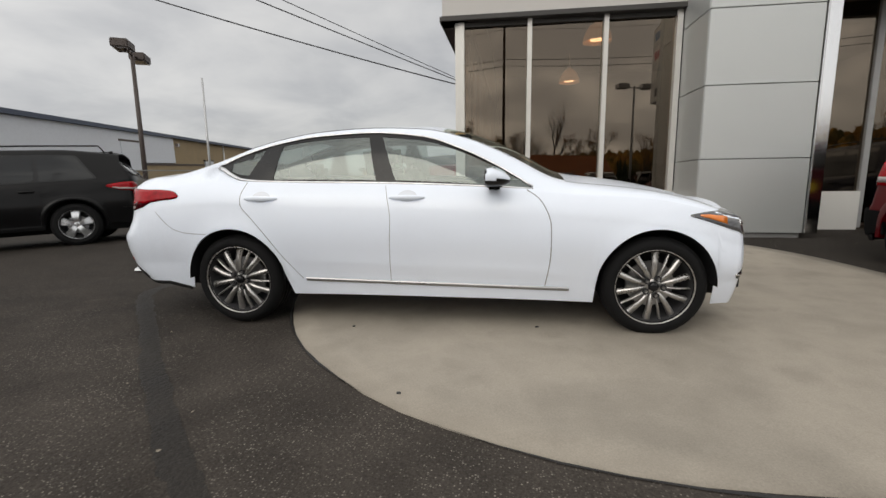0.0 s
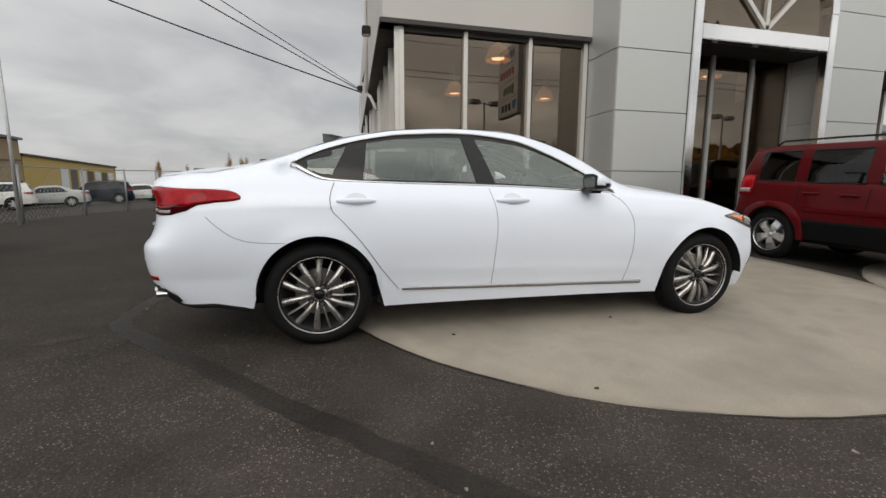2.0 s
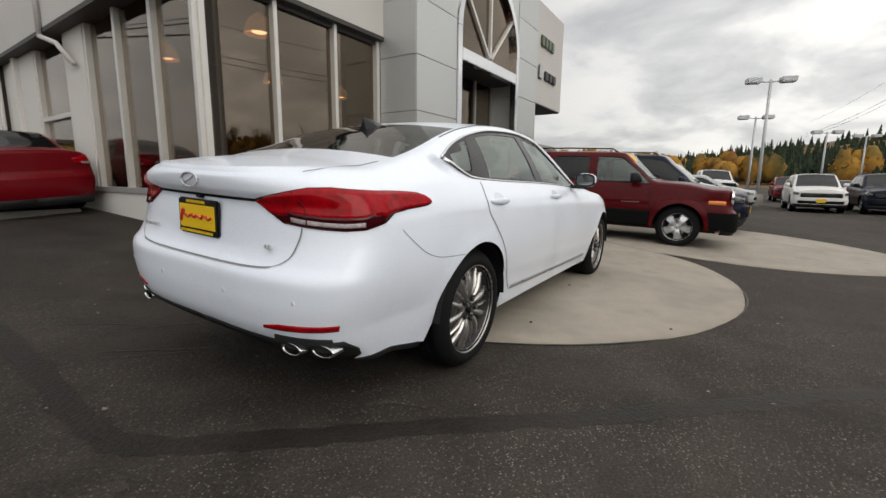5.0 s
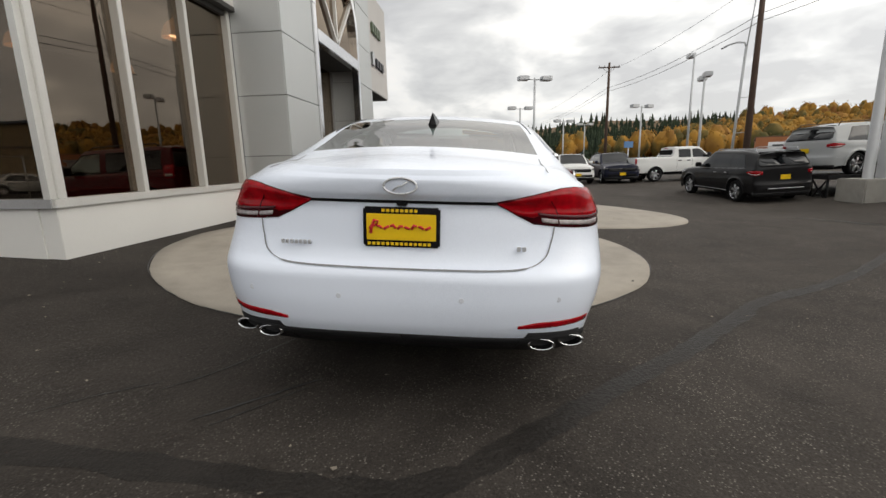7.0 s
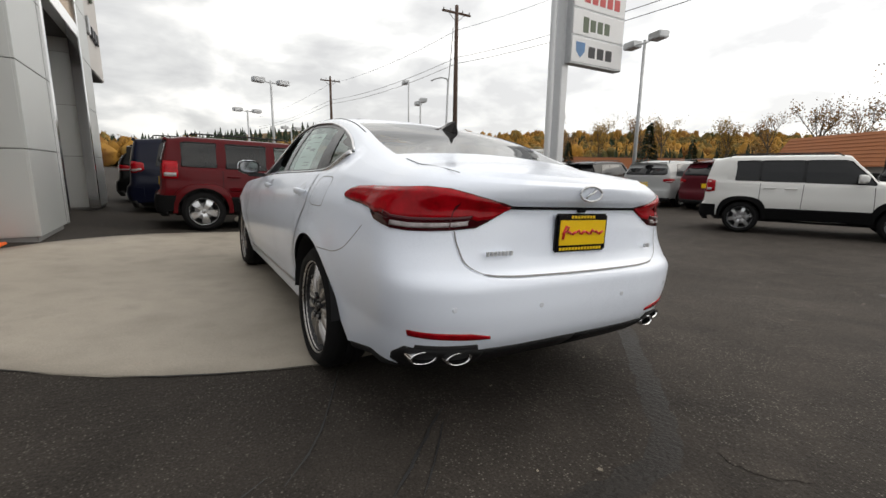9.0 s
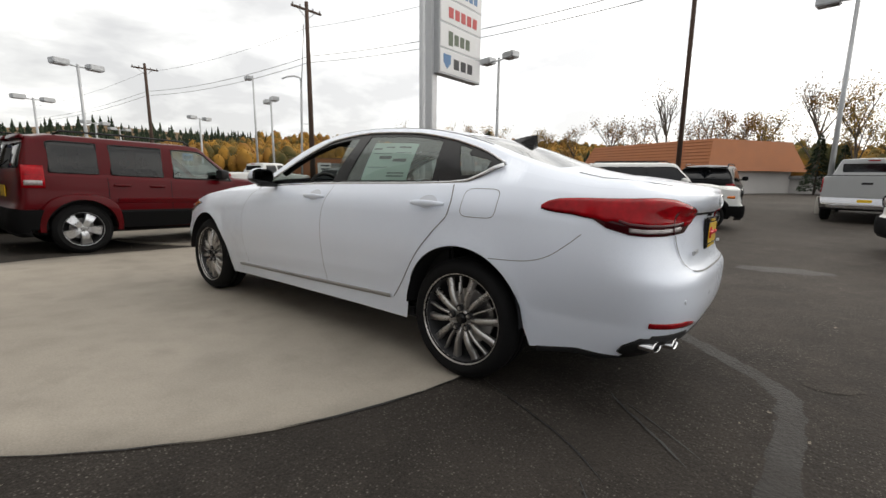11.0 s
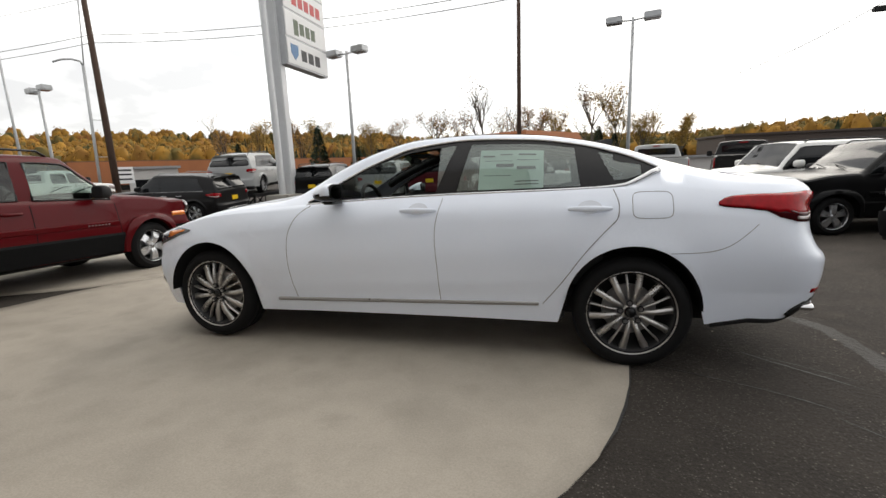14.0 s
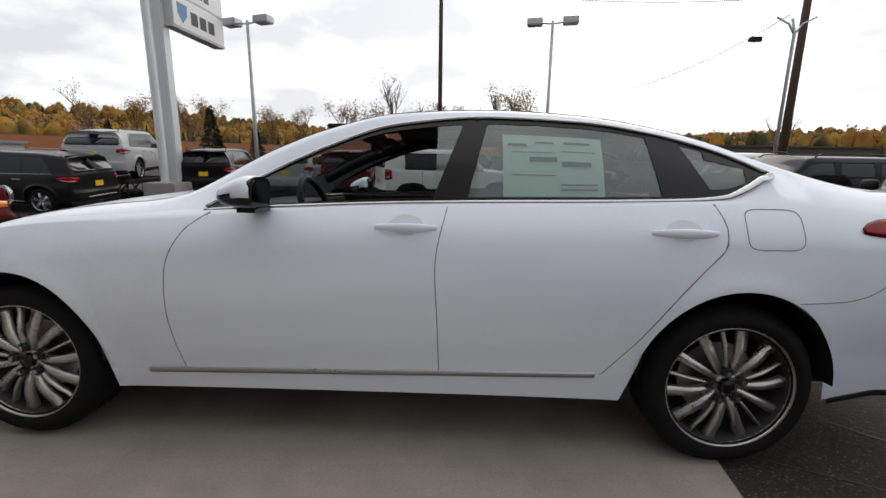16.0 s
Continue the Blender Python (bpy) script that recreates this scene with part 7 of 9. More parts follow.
for s, z0, z1 in ((5.2, 3.5, 6.1), (9.3, 0.0, 3.6), (12.2, 0.0, 6.0)):
    tube("pipe", [(sx(s, 0.30 if z0 > 1 else 0.18), 3.95 + s, z0), (sx(s, 0.30 if z0 > 1 else 0.18), 3.95 + s, z1)], 0.045, STUCCO, pipe)
tube("pipe", [(sx(5.2, 0.30), 9.15, 3.5), (sx(4.6, 0.22), 8.55, 3.30), (sx(4.2, 0.1), 8.15, 2.9)], 0.045, STUCCO, pipe)
for s, z in ((3.6, 4.55), (4.6, 5.9), (11.5, 4.9)):
    wl_ = empty("wall_light", Matrix.Identity(4), "small dark box wall light on stucco", "light")
    bm = box_bm(sx(s, 0.45), sx(s, 0.24), 3.95 + s - 0.11, 3.95 + s + 0.11, z, z + 0.20, 0.02)
    part("housing", bm, PLASTIC, wl_)
    box("lens", sx(s, 0.43), sx(s, 0.27), 3.95 + s - 0.09, 3.95 + s + 0.09, z - 0.012, z + 0.002, LENS_CLEAR, wl_)
# rear building, higher, further back
st(side_box("wall_rear_building", 15.0, 27.0, -8.0, 0.10, -1.6, 5.7, STUCCO_W), "white painted rear workshop wall", "wall")
vs = [(sx(15.0, 0.12), 18.95, 5.7), (sx(27.0, 0.12), 30.95, 5.7), (sx(21.0, 0.12), 24.95, 6.9), (sx(15.0, -8), 18.95, 5.7), (sx(27.0, -8), 30.95, 5.7), (sx(21.0, -8), 24.95, 6.9)]
st(meshed("gable_rear_building", vs, [(0, 2, 1), (3, 4, 5), (0, 3, 5, 2), (1, 2, 5, 4)], STUCCO_W), "white painted gable of the rear workshop", "wall")
for s in (17.5, 19.6, 21.7, 23.8):
    w = st(empty("window_4", Matrix.Identity(4)), "small dark workshop window", "window")
    side_box("pane", s - 0.45, s + 0.45, 0.10, 0.112, 2.6, 3.3, GLASS_FAR, w)
    side_box("window_frame", s - 0.52, s + 0.52, 0.095, 0.13, 3.30, 3.37, MULLION, w)
    side_box("window_sill", s - 0.52, s + 0.52, 0.095, 0.15, 2.53, 2.60, MULLION, w)

# entrance tower with metal panels
YF = 3.05


def panels(parent, x0, x1, joints, y):
    for a, b in zip(joints, joints[1:]):
        box("panel", x0 + 0.004, x1 - 0.004, y - 0.022, y + 0.02, a + 0.006, b - 0.006, ACM, parent, 0.004)


JZ = [0.07, 1.16, 2.205, 3.245, 4.29, 5.33, 6.38, 7.3]
tow = st(empty("wall_tower", Matrix.Identity(4)), "brushed metal panel entrance tower with an arched window", "wall")
box("core", 3.41, 4.86, YF + 0.018, 4.9, -0.05, 7.3, ACM_B, tow)
panels(tow, 3.39, 4.88, JZ, YF)
for a, b in zip(JZ, JZ[1:]):
    box("panel", 3.388, 3.412, YF + 0.006, 3.93, a + 0.006, b - 0.006, ACM, tow, 0.004)
    box("panel", 4.858, 4.884, YF + 0.10, 4.6, a + 0.006, b - 0.006, ACM, tow, 0.004)
box("core", 8.22, 9.64, YF + 0.018, 4.9, -0.05, 7.3, ACM_B, tow)
panels(tow, 8.20, 9.66, JZ, YF)
for a, b in zip(JZ, JZ[1:]):
    box("panel", 8.19, 8.216, YF + 0.10, 4.6, a + 0.006, b - 0.006, ACM, tow, 0.004)
# bright frame of the portal
for x0, x1 in ((4.885, 5.06), (8.03, 8.20)):
    box("portal_post", x0, x1, YF - 0.06, YF + 0.12, 0.07, 4.20, CHROME, tow, 0.012, "polished metal portal post")
box("portal_beam", 5.06, 8.03, YF - 0.06, YF + 0.12, 3.51, 3.77, CHROME, tow, 0.012, "polished metal portal beam")
xc, zc0, R0 = 6.543, 4.20, 1.657
arc = [(xc + R0 * math.cos(a), zc0 + R0 * math.sin(a)) for a in np.linspace(0, math.pi, 33)]
inn = [(xc + (R0 - 0.17) * math.cos(a), zc0 + (R0 - 0.17) * math.sin(a)) for a in np.linspace(0, math.pi, 33)]
vs, fs = [], []
for (a, b), (c, d) in zip(arc, inn):
    vs += [(a, YF - 0.06, b), (c, YF - 0.06, d), (c, YF + 0.12, d), (a, YF + 0.12, b)]
for i in range(32):
    for j in range(4):
        fs.append((i * 4 + j, i * 4 + (j + 1) % 4, (i + 1) * 4 + (j + 1) % 4, (i + 1) * 4 + j))
meshed("portal_arch", vs, fs, CHROME, tow, False, "polished metal arch")
vs = [(xc, YF + 0.06, zc0 - 0.43)] + [(5.06, YF + 0.06, 3.77)] + [(a, YF + 0.06, b) for a, b in reversed(inn)] + [(8.03, YF + 0.06, 3.77)]
meshed("arch_glass", vs, [(0, i + 1, i) for i in range(1, len(vs) - 1)], GLASS_SHOP, tow)
for p, q in (((6.543, 3.80), (5.30, 5.05)), ((6.543, 3.80), (7.79, 5.05)), ((6.543, 3.80), (6.543, 5.70))):
    d = Vector((q[0] - p[0], 0, q[1] - p[1])).normalized()
    nn = Vector((-d.z, 0, d.x)) * 0.038
    a, b = Vector((p[0], YF - 0.01, p[1])), Vector((q[0], YF - 0.01, q[1]))
    pr = [a - nn, a + nn, b + nn, b - nn]
    vs = pr + [v + Vector((0, 0.09, 0)) for v in pr]
    meshed("arch_mullion", vs, [(0, 1, 2, 3), (7, 6, 5, 4), (0, 4, 5, 1), (1, 5, 6, 2), (2, 6, 7, 3), (3, 7, 4, 0)], MULLION, tow)
vs, fs = [], []
for a, b in arc:
    vs += [(a, YF, b), (a, YF, 7.3)]
for i in range(32):
    fs.append((i * 2, (i + 1) * 2, (i + 1) * 2 + 1, i * 2 + 1))
meshed("spandrel", vs, fs, ACM, tow)
box("core", 4.86, 8.22, 4.55, 4.9, 3.6, 7.3, ACM_B, tow)
box("tower_top", 3.40, 9.65, YF + 0.02, 4.9, 7.25, 7.32, ACM_B, tow)
# recessed entrance
box("portal_ceiling", 4.88, 8.20, YF + 0.12, 4.9, 3.52, 3.62, SOFFIT, tow)
door = st(empty("door_1", Matrix.Identity(4)), "dark glass entrance doors in a pale metal frame", "door")
for x in (4.90, 6.15, 7.15, 8.15):
    box("door_frame", x - 0.045, x + 0.045, 3.78, 3.90, 0.08, 3.52, SILL_GREY, door, 0.006)
for a, b in ((4.94, 6.11), (6.19, 7.11), (7.19, 8.11)):
    glazed(box("pane", a, b, 3.83, 3.84, 0.66 if a < 5 else 0.16, 3.50, GLASS_SHOP, door), OUT_S)
box("door_base", 4.90, 6.12, 3.76, 3.92, 0.05, 0.66, STUCCO_W, door)
# east block over the drive
blk = st(empty("wall_east_block", Matrix.Identity(4)), "pale grey stucco upper block with raised sign shapes", "wall")
box("block", 9.66, 12.15, YF + 0.01, 6.5, 3.28, 6.27, STUCCO, blk, 0.01)
box("block_soffit", 9.66, 12.12, YF + 0.04, 6.4, 3.255, 3.285, SOFFIT, blk)
east = st(empty("window_5", Matrix.Identity(4)), "recessed dark shop window under the block", "window")
glazed(box("pane", 9.7, 12.0, 4.40, 4.41, 0.1, 3.27, GLASS_SHOP, east), OUT_S)
for x in (9.72, 10.8, 11.95):
    box("mullion", x - 0.04, x + 0.04, 4.35, 4.46, 0.1, 3.27, MULLION, east)
random.seed(9)
for z, col, hgt, xs in ((5.18, SIGN_GREEN, 0.34, [9.95, 10.25, 10.55, 10.85]), (4.20, SIGN_BLACK, 0.30, [10.35, 10.72, 11.09])):
    for x in xs:
        box("raised_mark", x, x + 0.24 if z > 5 else x + 0.30, YF - 0.06, YF + 0.012, z - hgt / 2, z + hgt / 2, col, blk, 0.03)
box("raised_shield", 9.80, 10.12, YF - 0.06, YF + 0.012, 4.02, 4.46, SIGN_FRAME, blk, 0.05)
# building shell: roof and inside
st(box("roof_showroom", -0.2, 12.0, 4.2, 14.0, 4.92, 5.0, ACM_B), "flat showroom roof", "roof")
st(box("floor", -0.15, 12.0, 4.14, 13.5, 0.02, 0.09, INT_FLOOR), "dark showroom floor", "floor")
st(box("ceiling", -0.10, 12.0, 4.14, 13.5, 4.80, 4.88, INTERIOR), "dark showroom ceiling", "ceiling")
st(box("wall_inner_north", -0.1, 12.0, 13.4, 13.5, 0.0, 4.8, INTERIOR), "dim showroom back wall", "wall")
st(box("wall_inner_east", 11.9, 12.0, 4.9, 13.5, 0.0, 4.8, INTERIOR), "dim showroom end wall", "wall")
for x, y, z in [(x, y, 3.93) for y in (6.63, 10.6) for x in (2.59, 5.85, 8.85)]:
    pd = empty("pendant_lamp", Matrix.Translation((x, y, z)) @ Matrix.Scale(1.45, 4), "ribbed bell-shaped glass pendant lamp glowing warm", "lamp", "showroom pendants")
    lathe("shade", [(0.035, 0.30), (0.06, 0.27), (0.13, 0.22), (0.18, 0.14), (0.208, 0.05), (0.215, 0.0), (0.20, 0.0), (0.165, 0.14), (0.05, 0.24)], LAMP_SHADE, pd, 24, "Z", "amber glass bell")
    lathe("bulb", [(0.0, 0.01), (0.10, 0.03), (0.12, 0.08), (0.06, 0.16)], LAMP_GLOW, pd, 16, "Z")
    lathe("cap", [(0.0, 0.36), (0.035, 0.355), (0.045, 0.30), (0.04, 0.28)], LAMP_METAL, pd, 12, "Z")
    tube("stem", [(0, 0, 0.33), (0, 0, 0.60)], 0.010, LAMP_METAL, pd, 6)
for x, y, w, d, h in ((1.6, 7.2, 1.6, 0.8, 0.85), (4.0, 6.4, 1.2, 0.7, 0.85), (1.0, 10.4, 1.8, 0.8, 0.85)):
    dk = empty("desk", Matrix.Translation((x, y, 0.09)), "dark wooden showroom desk", "desk")
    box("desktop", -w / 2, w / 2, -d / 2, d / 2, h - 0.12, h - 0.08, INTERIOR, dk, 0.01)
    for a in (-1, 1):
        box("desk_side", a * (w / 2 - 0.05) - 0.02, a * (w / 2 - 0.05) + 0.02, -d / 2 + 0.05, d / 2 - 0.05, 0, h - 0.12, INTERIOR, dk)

# the whole showroom stands level at the head of the apron, the workshop behind it higher
for ob in [o for o in scene.objects if o.parent is None and o.name not in BEFORE]:
    ob.matrix_basis = Matrix.Translation((0, 0, 0.80 if "rear_building" in ob.name or ob.name.startswith("window_4") else 0.145)) @ ob.matrix_basis

# traffic cone by the pier
cn = empty("traffic_cone", Matrix.Translation((3.05, 3.45, ground_z(3.05, 3.45))) @ Matrix.Scale(0.86, 4), "orange traffic cone with white bands by the pier", "cone")
box("cone_base", -0.17, 0.17, -0.17, 0.17, 0.0, 0.035, CONE_O, cn, 0.01)
for nm, a, b, m in (("cone_body", 0.03, 0.26, CONE_O), ("white_band", 0.26, 0.38, CONE_W), ("cone_body", 0.38, 0.46, CONE_O), ("white_band", 0.46, 0.54, CONE_W), ("cone_body", 0.54, 0.70, CONE_O)):
    r = lambda h: 0.125 - 0.095 * h / 0.70
    lathe(nm, [(r(a), a), (r(b), b)] + ([(0.0, b)] if b > 0.69 else []), m, cn, 20, "Z")


# ---------------------------------------------------------------- poles, lamps, sign
def lot_lamp(x, y, h, mat=POLE_GREY, heads=2, arm=0.75, yaw=0.0, base=True, label="grey steel lot lamp with two box heads"):
    z = ground_z(x, y)
    lp = empty("street_lamp", pose(x, y, z, 0, 0, yaw), label, "street lamp", "lot lamps")
    if base:
        lathe("footing", [(0.0, 0.6), (0.26, 0.6), (0.28, 0.56), (0.28, -0.2)], CURB, lp, 20, "Z")
    H = h + K * y - z
    tube("pole", [(0, 0, 0.0), (0, 0, H * 0.5), (0, 0, H)], [0.085, 0.075, 0.06], mat, lp, 10)
    for s in ((-1, 1) if heads == 2 else (1,)):
        tube("arm", [(0, 0, H - 0.12), (0, s * arm * 0.6, H - 0.08)], 0.035, mat, lp, 8)
        hd = part("head", box_bm(-0.24, 0.24, s * arm - 0.33, s * arm + 0.33, H - 0.16, H + 0.10, 0.03), mat if mat is POLE_BROWN else SIGN_FRAME, lp)
        box("head_lens", -0.20, 0.20, s * arm - 0.28, s * arm + 0.28, H - 0.175, H - 0.158, LENS_CLEAR, lp)
    return lp


lot_lamp(8.2, -15.5, 7.15, yaw=75)
lot_lamp(-4.1, -17.8, 7.9, yaw=80)
lot_lamp(25.2, -14.1, 6.6, yaw=75)
lot_lamp(24.6, -3.7, 6.35, yaw=15)
lot_lamp(35.0, -3.7, 5.8, yaw=15)
lot_lamp(37.0, -14.5, 6.3, yaw=20)
lot_lamp(44.0, -9.0, 5.6, yaw=20)
lot_lamp(52.0, -13.0, 6.0, yaw=20)
lot_lamp(29.3, -15.2, 8.9, heads=1, arm=0.9, yaw=-100, base=False, label="tall grey street lamp with one cobra head")
lot_lamp(-11.5, 9.6, 5.0, POLE_BROWN, yaw=25, base=False, label="bronze lot lamp with two box heads")
tp = empty("flag_pole", Matrix.Translation((-9.8, 10.6, ground_z(-9.8, 10.6))), "thin grey metal pole by the fence", "pole")
tube("pole", [(0, 0, 0), (0, 0, 4.8)], [0.05, 0.03], POLE_GREY, tp)


def utility_pole(x, y, h, lean=0.0, cross=True, girth=1.0):
    z = ground_z(x, y)
    h += K * y
    up = empty("utility_pole", Matrix.Translation((x, y, z)), "dark brown wooden utility pole", "utility pole", "utility poles")
    tube("pole", [(0, 0, 0), (lean * 0.5, 0, (h - z) * 0.5), (lean, 0, h - z)], [0.19 * girth, 0.16 * girth, 0.12 * girth], WOOD_POLE, up, 12)
    if cross:
        bm = box_bm(-0.06, 0.06, -1.15, 1.15, h - z - 0.55, h - z - 0.43)
        part("crossarm", bm, WOOD_POLE, up)
        for s in (-1.05, -0.5, 0.5, 1.05):
            lathe("insulator", [(0.0, 0.16), (0.04, 0.15), (0.05, 0.05), (0.03, 0.0)], SILL_GREY, up, 8, "Z", at=(0, s, h - z - 0.43))
        for s in (-0.7, 0.7):
            tube("brace", [(0, 0, h - z - 1.1), (0, s, h - z - 0.5)], 0.02, SILL_GREY, up, 5)
    return up


utility_pole(23.46, -16.0, 13.0)
utility_pole(0.7, -17.6, 13.2, girth=0.55)
utility_pole(-15.1, -18.6, 13.0)
utility_pole(48.0, -14.5, 12.2)
# service mast beside the street pole, its weatherhead bent over the wire
ms = empty("service_mast", Matrix.Translation((23.92, -15.38, ground_z(23.92, -15.38))), "slim grey steel service mast beside the utility pole", "mast")
ZM = 7.95 - ground_z(23.92, -15.38) - 15.4 * K
tube("mast_pipe", [(0, 0, -0.2), (-0.07, -0.10, ZM * 0.5), (-0.13, -0.20, ZM)], 0.075, POLE_GREY, ms, 8)
tube("weatherhead", [(-0.13, -0.20, ZM), (-0.08, -0.12, ZM + 0.22), (0.12, 0.18, ZM + 0.30), (0.36, 0.54, ZM + 0.22), (0.55, 0.83, ZM + 0.06)], 0.05, POLE_GREY, ms, 8)
tube("conduit", [(-0.13, -0.20, ZM - 0.3), (-0.22, -0.33, ZM + 1.6), (-0.30, -0.45, ZM + 3.6)], 0.035, POLE_GREY, ms, 6)
for k in (0.35, 0.62):
    tube("bracket", [(-0.14 * k, -0.2 * k, ZM * k), (-0.46, -0.62, ZM * k)], 0.02, POLE_GREY, ms, 5)
xp = empty("street_lamp", Matrix.Translation((-13.2, -16.3, ground_z(-13.2, -16.3))), "grey mast with forked traffic signal arm", "street lamp")
tube("pole", [(0, 0, 0), (0, 0, 6.4), (0.15, 0, 6.9)], [0.07, 0.06, 0.05], POLE_GREY, xp, 10)
for s in (-1, 1):
    tube("arm", [(0, 0, 6.3), (0.25 * s, 0, 6.7), (0.75 * s, 0, 6.95)], 0.035, POLE_GREY, xp, 6)


def cable(pts, r, label, sag=0.35):
    a, b = (Vector((p[0], p[1], p[2] + K * p[1])) for p in pts)
    P = [a.lerp(b, t) - Vector((0, 0, sag * 4 * t * (1 - t))) for t in np.linspace(0, 1, 17)]
    tagged(tube("cable", P, r, WIRE, None, 5), label, "cable", "overhead cables")


heights = [11.4, 9.6, 9.2]
poles = [(90.0, -13.0), (48.0, -14.5), (23.46, -16.0), (0.7, -17.6), (-15.1, -18.6), (-60.0, -21.0)]
for hgt in heights:
    for (xa, ya), (xb, yb) in zip(poles, poles[1:]):
        cable([(xa, ya, hgt), (xb, yb, hgt)], 0.012 if hgt > 10 else 0.017, "black utility cable strung between poles", 0.45)
# service drops to the rear workshop
cable([(-0.35, 11.93, 3.75), (-21.0, 8.0, 10.0)], 0.022, "black service cable to the workshop", 0.25)
cable([(-0.35, 11.98, 3.8), (-14.4, -7.6, 7.2)], 0.014, "thin service cable to the workshop", 0.1)
cable([(-0.35, 12.03, 3.85), (-12.7, -8.8, 6.9)], 0.010, "thin service cable to the workshop", 0.1)
cable([(-15.4, -20.0, 8.9), (-9.57, -22.79, 6.17)], 0.012, "signal span cable over the street", 0.3)
ts = empty("traffic_signal", Matrix.Translation((-14.31, -20.53, 7.95 - 20.53 * K)) @ Matrix.Scale(0.65, 4), "dark traffic signal hung from a span cable", "traffic signal")
box("signal_housing", -0.42, 0.42, -0.14, 0.14, -0.12, 0.22, PLASTIC, ts, 0.03)
for k in (-0.27, 0, 0.27):
    lathe("signal_visor", [(0.10, 0.0), (0.11, -0.16)], PLASTIC, ts, 12, "Y", at=(k, -0.14, 0.05))

# brand tower sign: plain coloured shapes in place of lettering
sg = empty("pylon_sign", Matrix.Translation((9.45, -12.05, ground_z(9.45, -12.05))), "tall brushed metal pylon sign with white stacked panels", "sign")
SZ = ground_z(9.45, -12.05) + 12.05 * K
box("sign_footing", -0.50, 0.55, -0.42, 0.92, -0.2, 0.62, CURB, sg, 0.03)
box("sign_post", -0.16, 0.26, -0.26, 0.12, 0.5, 11.0 - SZ, SIGN_POST, sg, 0.03)
lathe("sign_post_tube", [(0.13, 0.5), (0.13, 11.0 - SZ)], SIGN_POST, sg, 16, "Z", at=(0.10, 0.42, 0))
box("sign_cabinet", -0.42, 0.0, -3.15, -0.02, 5.86 - SZ, 9.9 - SZ, SIGN_FRAME, sg, 0.02)
for k in range(4):
    z0 = 5.93 - SZ + k * 1.0
    for sgn, xx in ((-1, -0.445), (1, 0.0)):
        box("sign_face", xx, xx + 0.025, -3.09, -0.08, z0, z0 + 0.93, SIGN_WHITE, sg, 0.01, "white sign panel")
    mats = [SIGN_BLACK, SIGN_GREEN, SIGN_RED, SIGN_BLUE][k]
    n = [3, 4, 5, 6][k]
    w = [0.42, 0.34, 0.36, 0.30][k]
    y = -1.0 if k == 0 else -0.62
    for i in range(n):
        hh = 0.24 if k != 1 else (0.34 if i == 0 else 0.26)
        for xx in (-0.452, 0.018):
            box("sign_mark", xx, xx + 0.014, y - w, y - 0.06 * w, z0 + 0.465 - hh, z0 + 0.465 + hh * (0.75 if k != 1 else 0.7), mats, sg, 0.006)
        y -= w * 1.22
    if k == 0:
        for xx in (-0.455, 0.018):
            vs = [(xx, -0.30, z0 + 0.74), (xx, -0.82, z0 + 0.74), (xx, -0.80, z0 + 0.40), (xx, -0.56, z0 + 0.16), (xx, -0.32, z0 + 0.40)]
            vs += [(a + 0.018, b, c) for a, b, c in vs]
            meshed("sign_shield", vs, [(0, 1, 2, 3, 4), (9, 8, 7, 6, 5)] + [(i, i + 5, (i + 1) % 5 + 5, (i + 1) % 5) for i in range(5)], SIGN_BLUE, sg)

# ---------------------------------------------------------------- buildings further off
def block(name, x, y, yaw, w, d, h, wall, roof, label, cat="building", roof_t=0.25, over=0.25, z=None, sink=0.6):
    b = empty(name, pose(x, y, ground_z(x, y) if z is None else z + K * (y + w / 2 * math.sin(radians(yaw))), 0, 0, yaw), label, cat)
    box("wall", 0, w, 0, d, -sink, h, wall, b)
    box("roof", -over, w + over, -over, d + over, h, h + roof_t, roof, b, 0.02)
    return b


# west warehouse: white and tan halves, its wall line runs away from the lot
wx0, wy0, wx1, wy1 = -20.5, 7.0, -36.0, 57.0
wyaw = math.degrees(math.atan2(wy1 - wy0, wx1 - wx0))
wlen = math.hypot(wx1 - wx0, wy1 - wy0)
half = 26.2
wh = empty("warehouse", TILT @ pose(wx0, wy0, 0.0, 0, 0, wyaw), "long low warehouse, white upper siding and tan block wall", "building")
box("lower_wall", 0.0, wlen, 0.0, 12, -3.2, 1.7, BRICK_TAN, wh)
box("upper_wall", 0.0, half, -0.12, 12, 1.75, 3.9, METAL_WHITE, wh)
box("upper_wall", half, wlen, 0.0, 12, 1.7, 3.9, BRICK_TAN, wh)
box("wall_band", 0.0, wlen, -0.06, 0.0, 1.55, 1.70, ROOF_BROWN, wh)
box("roof", -0.4, wlen + 0.4, -0.35, 12.4, 3.9, 4.15, ROOF_BLUE, wh)
for s0, s1, z0, z1 in ((17.5, 20.6, 1.2, 3.2), (33.5, 36.0, -1.5, 2.0)):
    w = box("loading_door", s0, s1, -0.17, -0.02, z0, z1, METAL_WHITE, wh, 0.02)
    box("door_frame", s0 - 0.15, s1 + 0.15, -0.15, -0.01, z1, z1 + 0.15, ROOF_BROWN, wh)
box("awning", 4.0, 13.0, -1.4, 0.0, 1.75, 1.95, SOFFIT, wh)
tube("downpipe", [(40.0, -0.1, -2), (40.0, -0.1, 3.9)], 0.09, MULLION, wh)
box("wall_light", 26.8, 27.2, -0.25, 0.0, 3.2, 3.5, LENS_CLEAR, wh)
